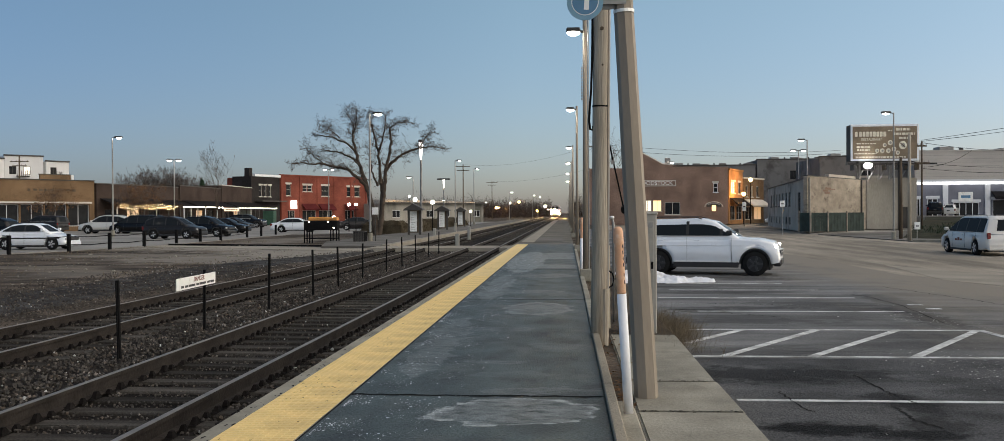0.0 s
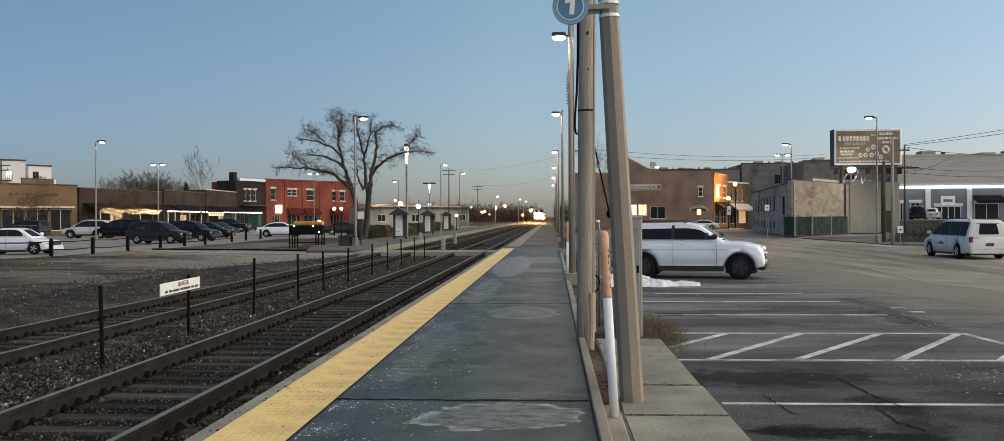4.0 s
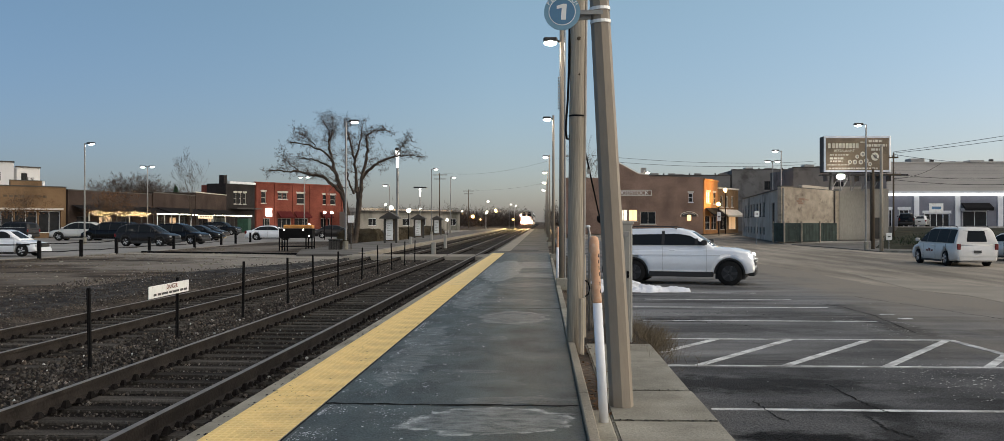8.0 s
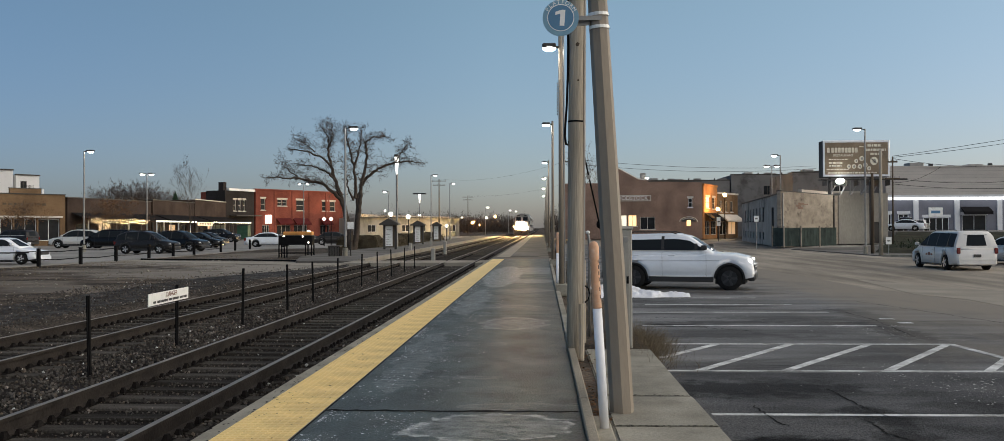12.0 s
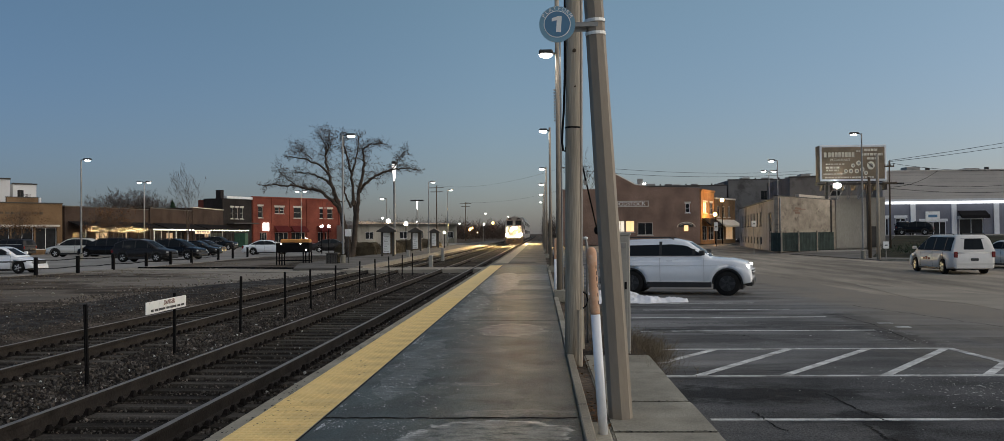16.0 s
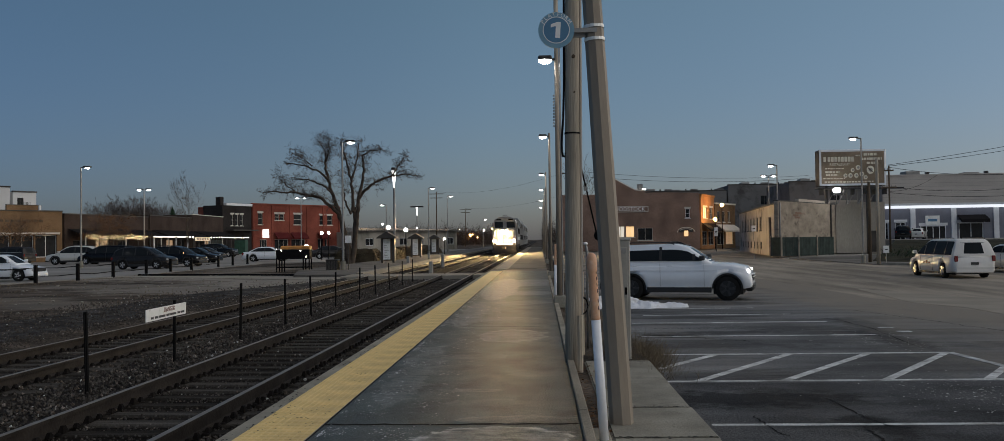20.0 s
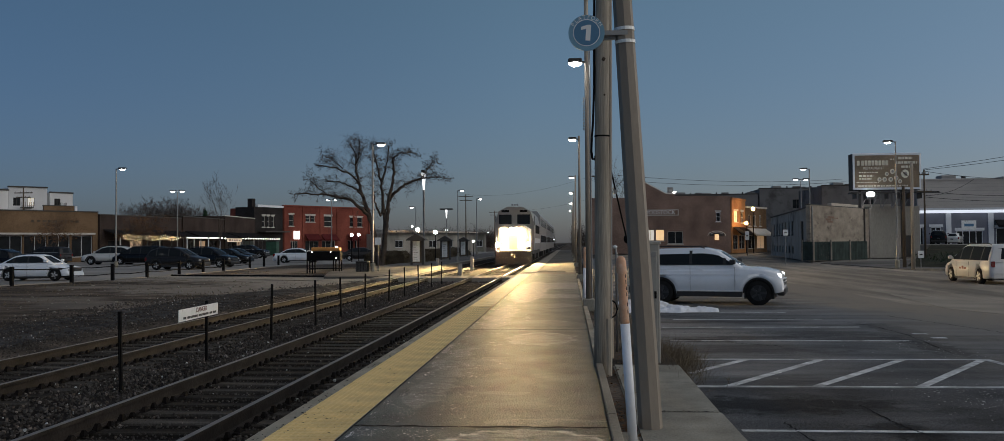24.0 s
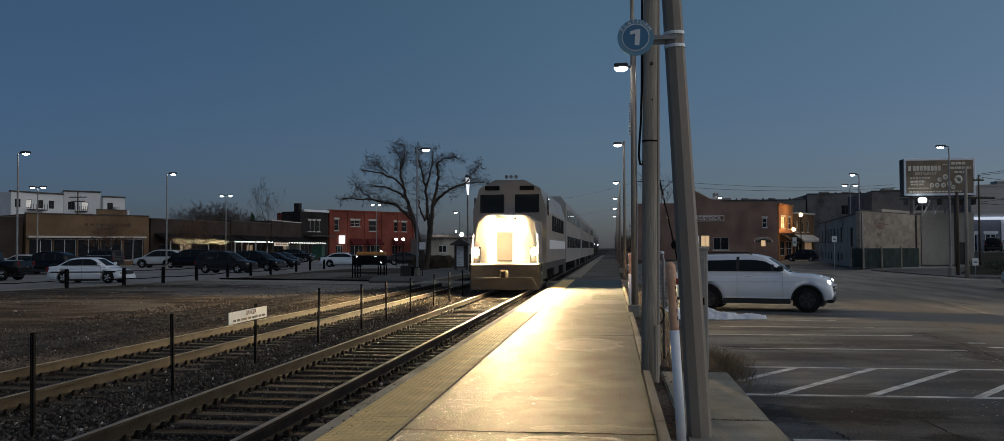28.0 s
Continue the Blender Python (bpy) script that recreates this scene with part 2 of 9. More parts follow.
M = {
    "dirt": material("dirt_and_grass", (0.098, 0.081, 0.066), 0.95, vary=0.75, scale=0.7, fine=20, bump=1.0, second=(0.045, 0.039, 0.033), spots=0.65, stretch=(0.5, 1.3, 1)),
    "shoulder": material("grey_gravel", (0.055, 0.054, 0.054), 0.95, vary=0.65, scale=2.2, fine=30, bump=1.0, second=(0.03, 0.029, 0.028), spots=0.5),
    "bank": material("dormant_grass_bank", (0.036, 0.037, 0.026), 0.95, vary=0.5, scale=0.6, fine=12, bump=0.8, second=(0.06, 0.05, 0.034), spots=0.4),
    "slate_wall": material("dark_grey_plaster", (0.186, 0.179, 0.173), 0.9, vary=0.14, scale=0.4, fine=10, bump=0.15, second=(0.1, 0.095, 0.09), spots=0.3),
    "garage": material("grey_green_door_paint", (0.09, 0.11, 0.095), 0.7, vary=0.1, scale=2, bump=0.05),
    "amber": glowing("lit_amber_panel", (1.0, 0.62, 0.3), 0.75),
    "soffit": glowing("lit_soffit", (1.0, 0.9, 0.72), 2.2),
    "ballast": material("ballast", (0.024, 0.021, 0.019), 0.95, vary=0.65, scale=1.5, fine=26, bump=1.0, second=(0.016, 0.014, 0.013), spots=0.6),
    "stone": material("ballast_stone", (0.092, 0.081, 0.071), 0.9, vary=0.45, scale=3.1, fine=30, bump=0.3, second=(0.135, 0.122, 0.107), spots=0.2),
    "asphalt": material("car_park_asphalt", (0.15, 0.151, 0.152), 0.8, vary=0.5, scale=0.9, fine=42, bump=0.7, second=(0.06, 0.06, 0.06), spots=0.42, stretch=(0.32, 1.25, 1)),
    "platform": material("platform_asphalt", (0.041, 0.056, 0.0555), 0.6, vary=0.6, scale=2.0, fine=44, bump=0.6, second=(0.074, 0.085, 0.08), spots=0.34, stretch=(1.1, 0.75, 1)),
    "old_platform": material("old_platform_asphalt", (0.13, 0.122, 0.105), 0.82, vary=0.3, scale=0.5, fine=40, bump=0.3),
    "street": material("street_asphalt", (0.274, 0.243, 0.199), 0.85, vary=0.34, scale=0.5, fine=24, bump=0.35, second=(0.17, 0.152, 0.127), spots=0.5, stretch=(1.6, 0.22, 1)),
    "lot_far": material("worn_asphalt", (0.25, 0.24, 0.225), 0.85, vary=0.2, scale=0.2, fine=30, bump=0.2),
    "concrete": material("concrete", (0.285, 0.268, 0.222), 0.88, vary=0.26, scale=1.6, fine=38, bump=0.4, second=(0.20, 0.187, 0.155), spots=0.4),
    "apron": material("concrete_apron", (0.285, 0.258, 0.215), 0.85, vary=0.18, scale=0.5, fine=30, bump=0.2),
    "yellow": material("yellow_tactile", (0.77, 0.565, 0.23), 0.65, vary=0.16, scale=2.0, fine=30, bump=0.1, second=(0.63, 0.45, 0.19), spots=0.3),
    "line": material("worn_white_paint", (0.52, 0.53, 0.52), 0.7, vary=0.35, scale=4, fine=40, bump=0.2, second=(0.2, 0.195, 0.18), spots=0.55),
    "salt": material("dried_salt", (0.22, 0.24, 0.25), 0.8, vary=0.4, scale=5, fine=40, bump=0.1),
    "oil": material("oil_stained_asphalt", (0.014, 0.014, 0.015), 0.82, vary=0.5, scale=5, fine=40, bump=0.5),
    "grit": material("pale_grit", (0.5, 0.5, 0.48), 0.8, vary=0.3, scale=9, bump=0.1),
    "crack": material("tar_crack", (0.012, 0.012, 0.012), 0.85, vary=0.3),
    "rail": material("rail_steel", (0.03, 0.0245, 0.021), 0.75, 0.1, vary=0.45, scale=3, fine=30, bump=0.3),
    "fastening": material("rusted_black_iron", (0.012, 0.0105, 0.01), 0.85, 0.1, vary=0.5, scale=6, fine=40, bump=0.3),
    "rail_top": material("polished_rail_head", (0.23, 0.2, 0.17), 0.5, 0.5, vary=0.2, scale=4, fine=60, bump=0.05),
    "tie": material("creosoted_timber", (0.056, 0.051, 0.045), 0.92, vary=0.5, scale=3, fine=40, bump=0.7, per_object=0.45, stretch=(0.3, 2, 1)),
    "timber": material("weathered_timber", (0.27, 0.24, 0.19), 0.9, vary=0.28, scale=3, fine=50, bump=0.5, stretch=(1, 0.15, 1)),
    "pole_wood": material("weathered_pole_wood", (0.39, 0.345, 0.28), 0.9, vary=0.3, scale=7, fine=55, bump=0.6, second=(0.25, 0.21, 0.165), spots=0.35, stretch=(1, 1, 0.07)),
    "old_wood": material("dark_pole_wood", (0.11, 0.085, 0.062), 0.9, vary=0.35, scale=5, fine=50, bump=0.5, stretch=(1, 1, 0.1)),
    "pole_steel": material("weathered_steel_pole", (0.27, 0.228, 0.18), 0.6, 0.15, vary=0.16, scale=1.5, fine=30, bump=0.12, second=(0.16, 0.145, 0.125), spots=0.3, stretch=(1, 1, 0.25)),
    "galv": material("galvanised_steel", (0.28, 0.275, 0.265), 0.5, 0.6, vary=0.15, scale=3, fine=30, bump=0.05),
    "band": material("bright_metal_band", (0.75, 0.75, 0.73), 0.4, 0.3, vary=0.08),
    "cabinet": material("grey_painted_steel", (0.31, 0.30, 0.27), 0.55, 0.1, vary=0.12, scale=2, fine=30, bump=0.05, second=(0.22, 0.2, 0.17), spots=0.2),
    "black": material("black_paint", (0.0095, 0.0095, 0.01), 0.8, vary=0.2, scale=3, bump=0.05),
    "dark_metal": material("dark_bronze_paint", (0.03, 0.028, 0.027), 0.5, 0.2, vary=0.2, scale=3, bump=0.05),
    "white": material("white_paint", (0.72, 0.73, 0.75), 0.45, vary=0.07, scale=2, fine=20, bump=0.03),
    "post_white": material("white_plastic_pipe", (0.78, 0.79, 0.82), 0.4, vary=0.06, scale=5, fine=20, bump=0.03, second=(0.55, 0.5, 0.42), spots=0.08),
    "post_salmon": material("faded_orange_plastic", (0.66, 0.37, 0.22), 0.5, vary=0.14, scale=7, fine=30, bump=0.05, second=(0.7, 0.55, 0.42), spots=0.4),
    "snow": material("dirty_snow", (0.72, 0.74, 0.78), 0.7, vary=0.12, scale=3, fine=25, bump=0.6, second=(0.5, 0.5, 0.5), spots=0.25),
    "weed": material("dry_grass", (0.16, 0.13, 0.09), 0.9, vary=0.4, scale=5, bump=0),
    "leaf": material("dead_leaves", (0.13, 0.075, 0.042), 0.9, vary=0.4, scale=8, bump=0.2),
    "bark": material("bark", (0.085, 0.068, 0.055), 0.95, vary=0.35, scale=2, fine=20, bump=0.7),
    "twig": material("bare_twigs", (0.105, 0.085, 0.075), 0.95, vary=0.3, scale=2, bump=0),
    "shrub": material("bare_brush", (0.10, 0.075, 0.055), 0.95, vary=0.4, scale=0.6, bump=0),
    "hedge": material("clipped_winter_hedge", (0.055, 0.045, 0.03), 0.95, vary=0.5, scale=1.2, bump=0),
    "far_wood": material("distant_winter_wood", (0.062, 0.05, 0.042), 0.95, vary=0.5, scale=0.12, bump=0),
    "evergreen": material("evergreen", (0.03, 0.05, 0.03), 0.9, vary=0.4, scale=2, bump=0),
    "red_brick": brickwork("red_brick", (0.255, 0.078, 0.055), (0.6, 0.6, 0.6)),
    "tan_brick": brickwork("tan_brick", (0.22, 0.145, 0.085), (0.8, 0.8, 0.8)),
    "brown_brick": brickwork("dark_brown_brick", (0.299, 0.202, 0.158), (0.7, 0.7, 0.7)),
    "dark_brick": brickwork("dark_umber_brick", (0.066, 0.049, 0.042), (0.7, 0.7, 0.7)),
    "charcoal_brick": brickwork("charcoal_brick", (0.042, 0.037, 0.036), (0.7, 0.7, 0.7)),
    "path": material("worn_path_asphalt", (0.15, 0.143, 0.132), 0.9, vary=0.25, scale=0.4, fine=25, bump=0.3, second=(0.10, 0.093, 0.085), spots=0.4),
    "orange_brick": brickwork("orange_brick", (0.42, 0.22, 0.10), (0.8, 0.8, 0.8)),
    "grey_wall": material("grey_stucco", (0.409, 0.367, 0.316), 0.9, vary=0.16, scale=0.35, fine=15, bump=0.2, second=(0.12, 0.112, 0.10), spots=0.4),
    "tan_wall": material("tan_stucco", (0.301, 0.26, 0.213), 0.92, vary=0.22, scale=0.8, fine=9, bump=0.25, second=(0.13, 0.11, 0.095), spots=0.3, stretch=(1, 1, 2.2)),
    "block_wall": material("stained_block_wall", (0.348, 0.324, 0.282), 0.9, vary=0.22, scale=0.3, fine=10, bump=0.2, second=(0.14, 0.14, 0.12), spots=0.4, stretch=(1, 1, 0.3)),
    "metal_siding": material("pale_metal_siding", (0.52, 0.48, 0.44), 0.6, 0.1, vary=0.1, scale=0.3, fine=8, bump=0.1, stretch=(1, 1, 3)),
    "blue_wall": material("slate_blue_siding", (0.19, 0.195, 0.23), 0.8, vary=0.14, scale=0.6, fine=10, bump=0.2),
    "white_wall": material("white_siding", (0.68, 0.68, 0.68), 0.8, vary=0.08, scale=0.3, fine=10, bump=0.1),
    "roof": material("tar_roof", (0.06, 0.06, 0.06), 0.95, vary=0.3, scale=0.5, bump=0.2),
    "trim": material("cream_trim", (0.55, 0.52, 0.46), 0.7, vary=0.12, scale=1, bump=0.05),
    "trim_dark": material("dark_trim", (0.05, 0.045, 0.04), 0.7, vary=0.2, scale=1, bump=0.05),
    "green_paint": material("green_steel_paint", (0.022, 0.075, 0.045), 0.6, vary=0.25, scale=1.5, bump=0.08),
    "green_fence": material("dark_green_fence", (0.052, 0.068, 0.062), 0.8, vary=0.25, scale=1.5, fine=20, bump=0.2, per_object=0.12),
    "awning": material("maroon_canvas", (0.09, 0.02, 0.02), 0.9, vary=0.2, scale=1, bump=0.1),
    "awning_dark": material("dark_canvas", (0.018, 0.017, 0.018), 0.9, vary=0.2, scale=1, bump=0.1),
    "pane": material("dull_window_glass", (0.018, 0.02, 0.023), 0.25, vary=0.3, scale=1.5, bump=0),
    "asphalt_near": material("dark_near_asphalt", (0.07, 0.071, 0.073), 0.78, vary=0.65, scale=1.1, fine=42, bump=0.8, second=(0.1, 0.1, 0.1), spots=0.4, stretch=(0.6, 1.0, 1)),
    "glass": material("dark_window_glass", (0.02, 0.024, 0.028), 0.06, vary=0.05, scale=1, bump=0),
    "tyre": material("rubber", (0.018, 0.018, 0.018), 0.85, vary=0.2, scale=6, bump=0.2),
    "rim": material("alloy_rim", (0.5, 0.5, 0.51), 0.4, 0.3, vary=0.1, scale=5, bump=0),
    "rim_mid": material("machined_rim", (0.05, 0.05, 0.053), 0.35, 0.4, vary=0.1, scale=5, bump=0),
    "rim_dark": material("dark_alloy_rim", (0.025, 0.025, 0.027), 0.4, 0.4, vary=0.1, scale=5, bump=0),
    "plastic": material("black_plastic_trim", (0.022, 0.022, 0.023), 0.65, vary=0.15, scale=4, bump=0.05),
    # white car paint toned down, the minivan's shade put into its colour
    "car_shaded_white": material("shaded_white_car_paint", (0.672, 0.654, 0.624), 0.35, vary=0.06, scale=1, fine=8, bump=0),
    "car_white": material("white_car_paint", (0.82, 0.85, 0.89), 0.25, vary=0.03, scale=1, fine=8, bump=0),
    "car_silver": material("silver_car_paint", (0.62, 0.61, 0.58), 0.3, 0.2, vary=0.04, scale=1, fine=8, bump=0),
    "car_dark": material("charcoal_car_paint", (0.020, 0.019, 0.020), 0.28, 0.1, vary=0.06, scale=1, fine=8, bump=0),
    "car_black": material("black_car_paint", (0.006, 0.006, 0.007), 0.25, 0.0, vary=0.06, scale=1, fine=8, bump=0),
    "sign_blue": material("blue_sign_enamel", (0.075, 0.20, 0.34), 0.45, vary=0.06, scale=4, bump=0),
    "sign_pale": material("pale_blue_sign_enamel", (0.17, 0.33, 0.45), 0.45, vary=0.06, scale=4, bump=0),
    "sign_white": material("white_sign_enamel", (0.84, 0.84, 0.81), 0.5, vary=0.08, scale=4, fine=20, bump=0, second=(0.5, 0.45, 0.38), spots=0.15),
    "red_ink": material("red_sign_paint", (0.16, 0.035, 0.02), 0.6, vary=0.2, scale=8, bump=0),
    "ink": material("black_sign_paint", (0.04, 0.04, 0.04), 0.6, vary=0.2, scale=8, bump=0),
    "poster_ink": material("faded_print", (0.38, 0.36, 0.32), 0.7, vary=0.2, scale=4, bump=0),
    "board": material("brown_poster", (0.25, 0.185, 0.12), 0.6, vary=0.3, scale=0.7, fine=8, bump=0),
    "board_dark": material("dark_brown_poster_print", (0.12, 0.09, 0.06), 0.6, vary=0.3, scale=3, bump=0),
    "poster_pale": material("pale_poster_print", (0.85, 0.76, 0.62), 0.6, vary=0.25, scale=1, bump=0),
    "orange_panel": material("orange_painted_top", (0.6, 0.26, 0.06), 0.6, vary=0.25, scale=2, bump=0.05),
    "loco": material("locomotive_paint", (0.22, 0.21, 0.2), 0.4, 0.1, vary=0.12, scale=1, bump=0.03),
    "coach": material("coach_steel", (0.35, 0.35, 0.34), 0.4, 0.6, vary=0.1, scale=1, bump=0.05),
    "lamp": glowing("lamp_white", (1.0, 0.95, 0.86), 26),
    "lamp_far": glowing("lamp_far", (1.0, 0.92, 0.8), 16),
    "lamp_flood": glowing("flood_white", (1.0, 0.97, 0.9), 70),
    "lamp_warm": glowing("lamp_warm", (1.0, 0.5, 0.13), 200),
    "bulb": glowing("bulb_warm", (1.0, 0.66, 0.3), 11),
    "bulb_white": glowing("bulb_white", (1.0, 0.86, 0.66), 8),
    "lit_dim": glowing("lit_window_dim", (1.0, 0.55, 0.2), 0.35),
    "lit_window": glowing("lit_window", (1.0, 0.58, 0.2), 1.3),
    "lit_pale": glowing("lit_window_pale", (1.0, 0.85, 0.62), 0.8),
    "lit_sign": glowing("sign_and_shaft_glow", (1.0, 0.96, 0.88), 2.6),
    "tube": glowing("eaves_tube", (0.95, 0.97, 1.0), 1.1),
    "headlight": glowing("train_headlight", (1.0, 0.66, 0.27), 17000),
    "car_light": glowing("car_headlight", (1.0, 0.96, 0.9), 6),
    "tail_light": glowing("car_tail_light", (1.0, 0.05, 0.03), 0.5),
    "car_lamp": material("car_lamp_glass", (0.4, 0.4, 0.4), 0.15, vary=0.1, bump=0),
    "car_red": material("car_tail_glass", (0.16, 0.012, 0.012), 0.2, vary=0.1, bump=0),
}
M["glass"].node_tree.nodes["Principled BSDF"].inputs["Specular IOR Level"].default_value = 0.14
M["glass"].node_tree.nodes["Principled BSDF"].inputs["IOR"].default_value = 1.14
M["rail"].node_tree.nodes["Principled BSDF"].inputs["Specular IOR Level"].default_value = 0.15
M["pane"].node_tree.nodes["Principled BSDF"].inputs["Specular IOR Level"].default_value = 0.12
scattered(M["stone"], 0.5, 1.1, 2.9)


# ---- mesh helpers ----
for paint in ("car_white", "car_silver", "car_dark", "car_black"):
    lacquer = M[paint].node_tree.nodes["Principled BSDF"]
    lacquer.inputs["Coat Weight"].default_value, lacquer.inputs["Coat Roughness"].default_value = (0.6 if paint in ("car_white", "car_silver") else 0.12), 0.04
    lacquer.inputs["Specular IOR Level"].default_value = 0.5 if paint in ("car_white", "car_silver") else 0.22


def link_mesh(name, bm, mat, smooth=False):
    me = bpy.data.meshes.new(name)
    bm.normal_update()
    bm.to_mesh(me)
    bm.free()
    me.materials.append(M[mat] if isinstance(mat, str) else mat)
    if smooth:
        for p in me.polygons:
            p.use_smooth = True
    return new(name, me)


def part(name, bm, mat, parent, label="", smooth=False):
    ob = link_mesh(name, bm, mat, smooth)
    ob.parent = parent
    if label:
        tagged(ob, label)
    return ob


def share(name, me, parent, m):
    """One more piece on a mesh that others have too."""
    ob = new(name, me)
    ob.parent = parent
    ob.matrix_basis = m
    return ob


def thing(name, m, label, category, group="", kind=""):
    ob = new(name)
    ob.matrix_world = m
    ob.empty_display_size = 0.2
    return tagged(ob, label, category, group, kind)


def block(bm, x0, x1, y0, y1, z0, z1, bevel=0.0, m=None):
    """A box with softened edges, added to bm."""
    g = bmesh.ops.create_cube(bm, size=1.0, matrix=Matrix.Translation(((x0 + x1) / 2, (y0 + y1) / 2, (z0 + z1) / 2)) @ Matrix.Diagonal((x1 - x0, y1 - y0, z1 - z0, 1)))
    vs = g["verts"]
    if bevel:
        es = list({e for v in vs for e in v.link_edges})
        r = bmesh.ops.bevel(bm, geom=es, offset=bevel, segments=1, affect="EDGES", profile=0.5)
        vs = list({v for f in r["faces"] for v in f.verts} | {v for v in vs if v.is_valid})
    if m is not None:
        bmesh.ops.transform(bm, matrix=m, verts=[v for v in vs if v.is_valid])
    return bm


def boxed(*a, **k):
    return block(bmesh.new(), *a, **k)


def tube(bm, pts, radii, sides=8, cap=True):
    """A round bar through the points."""
    rings = []
    for i, p in enumerate(pts):
        p = Vector(p)
        d = (Vector(pts[min(i + 1, len(pts) - 1)]) - Vector(pts[max(i - 1, 0)])).normalized()
        a = d.cross(Vector((0, 0, 1)) if abs(d.z) < 0.9 else Vector((1, 0, 0))).normalized()
        b = d.cross(a)
        r = radii[i] if hasattr(radii, "__len__") else radii
        rings.append([bm.verts.new(p + a * (r * cos(2 * pi * k / sides)) + b * (r * sin(2 * pi * k / sides))) for k in range(sides)])
    for u, v in zip(rings, rings[1:]):
        for k in range(sides):
            bm.faces.new((u[k], u[(k + 1) % sides], v[(k + 1) % sides], v[k]))
    if cap:
        bm.faces.new(rings[0][::-1])
        bm.faces.new(rings[-1])
    return bm


def bar(pts, radii, sides=8):
    bm = tube(bmesh.new(), pts, radii, sides)
    bmesh.ops.recalc_face_normals(bm, faces=bm.faces)
    return bm


def ball(bm, c, r, sub=2, squash=(1, 1, 1)):
    bmesh.ops.create_icosphere(bm, subdivisions=sub, radius=1, matrix=Matrix.Translation(c) @ Matrix.Diagonal((r * squash[0], r * squash[1], r * squash[2], 1)))
    return bm


def slab_poly(pts, z0, z1):
    """An upright prism over a plan outline."""
    bm = bmesh.new()
    lo, hi = [bm.verts.new((x, y, z0)) for x, y in pts], [bm.verts.new((x, y, z1)) for x, y in pts]
    n = len(pts)
    bm.faces.new(hi)
    bm.faces.new(lo[::-1])
    for i in range(n):
        bm.faces.new((lo[i], lo[(i + 1) % n], hi[(i + 1) % n], hi[i]))
    bmesh.ops.recalc_face_normals(bm, faces=bm.faces)
    return bm


def extrude_profile(profile, depth, axis="y"):
    """A closed outline in x and z, drawn out along y from 0."""
    bm = bmesh.new()
    a, b = [bm.verts.new((x, 0, z)) for x, z in profile], [bm.verts.new((x, depth, z)) for x, z in profile]
    n = len(profile)
    bm.faces.new(a)
    bm.faces.new(b[::-1])
    for i in range(n):
        bm.faces.new((a[i], b[i], b[(i + 1) % n], a[(i + 1) % n]))
    bmesh.ops.recalc_face_normals(bm, faces=bm.faces)
    return bm


def lettering(name, words, size, mat, parent, m, thick=0.004):
    """Raised letters as a mesh, centred at m, reading along its x with y up."""
    cu = bpy.data.curves.new(name, "FONT")
    cu.body, cu.size, cu.extrude, cu.align_x, cu.align_y = words, size, thick, "CENTER", "CENTER"
    ob = bpy.data.objects.new(name, cu)
    me = bpy.data.meshes.new_from_object(ob)
    bpy.data.objects.remove(ob)
    me.materials.append(M[mat])
    o = new(name, me)
    o.parent = parent
    o.matrix_basis = m
    return o

# ---- ground ----
LOT, RAIL, BED = -0.22, -0.18, -0.40
rnd = random.Random(7)


def fall(y):
    """The car park is level near the platform's end and falls away past it."""
    return LOT - 0.20 * max(0.0, min(1.0, (y - 19.5) / 9.5))


def sheet(name, left, right, dz, mat, label, category):
    """A paved sheet between two edges, each a line of (x, y), following the fall of the ground."""
    ys = sorted({y for _, y in left} | {y for _, y in right} | {19.5, 22, 24, 26, 29})
    lo, hi = max(left[0][1], right[0][1]), min(left[-1][1], right[-1][1])

    def at(line, y):
        for (xa, ya), (xb, yb) in zip(line, line[1:]):
            if ya <= y <= yb:
                return xa + (xb - xa) * (y - ya) / (yb - ya)
        return line[-1][0]

    bm = bmesh.new()
    prev = None
    for y in ys:
        if lo <= y <= hi:
            row = [bm.verts.new((x, y, z)) for x, z in ((at(left, y), -0.8), (at(left, y), fall(y) + dz), (at(right, y), fall(y) + dz), (at(right, y), -0.8))]
            if prev:
                for k in range(3):
                    bm.faces.new((prev[k], prev[k + 1], row[k + 1], row[k]))
            prev = row
    bmesh.ops.recalc_face_normals(bm, faces=bm.faces)
    return tagged(link_mesh(name, bm, mat), label, category, kind="structure")



def ground_sheet():
    """One sheet to the horizon, low under the tracks and level elsewhere."""
    bm = bmesh.new()
    xs = [-2500, -600, -200, -110, -60, -40, -25, -18, -14, -11.5, -10.2, -9.4, -6.2, -2.75, -2.6, 0.3, 1.3, 3, 20, 60, 110, 200, 600, 2500]
    ys = [-600, -60, -20, -8, 0] + [6 + 3 * i for i in range(20)] + [80, 110, 160, 260, 500, 1200, 3500]
    grid = []
    for y in ys:
        row = []
        for x in xs:
            z = -0.30 if x < -9.8 else BED if x < -2.5 else -0.6
            if -24 < x < -10 and 0 < y < 80:
                z += 0.05 * noise.noise((x * 0.3, y * 0.2, 0))
            row.append(bm.verts.new((x, y, z)))
        grid.append(row)
    for a, b in zip(grid, grid[1:]):
        for i in range(len(xs) - 1):
            bm.faces.new((a[i], a[i + 1], b[i + 1], b[i]))
    tagged(link_mesh("ground", bm, "dirt", True), "brown dormant grass and bare dirt beside the tracks", "ground", kind="structure")
    tagged(link_mesh("ballast_bed", boxed(-9.9, -2.72, -30, 900, -0.6, BED + 0.012), "ballast"), "dark crushed-stone track bed under both tracks", "ballast", kind="structure")


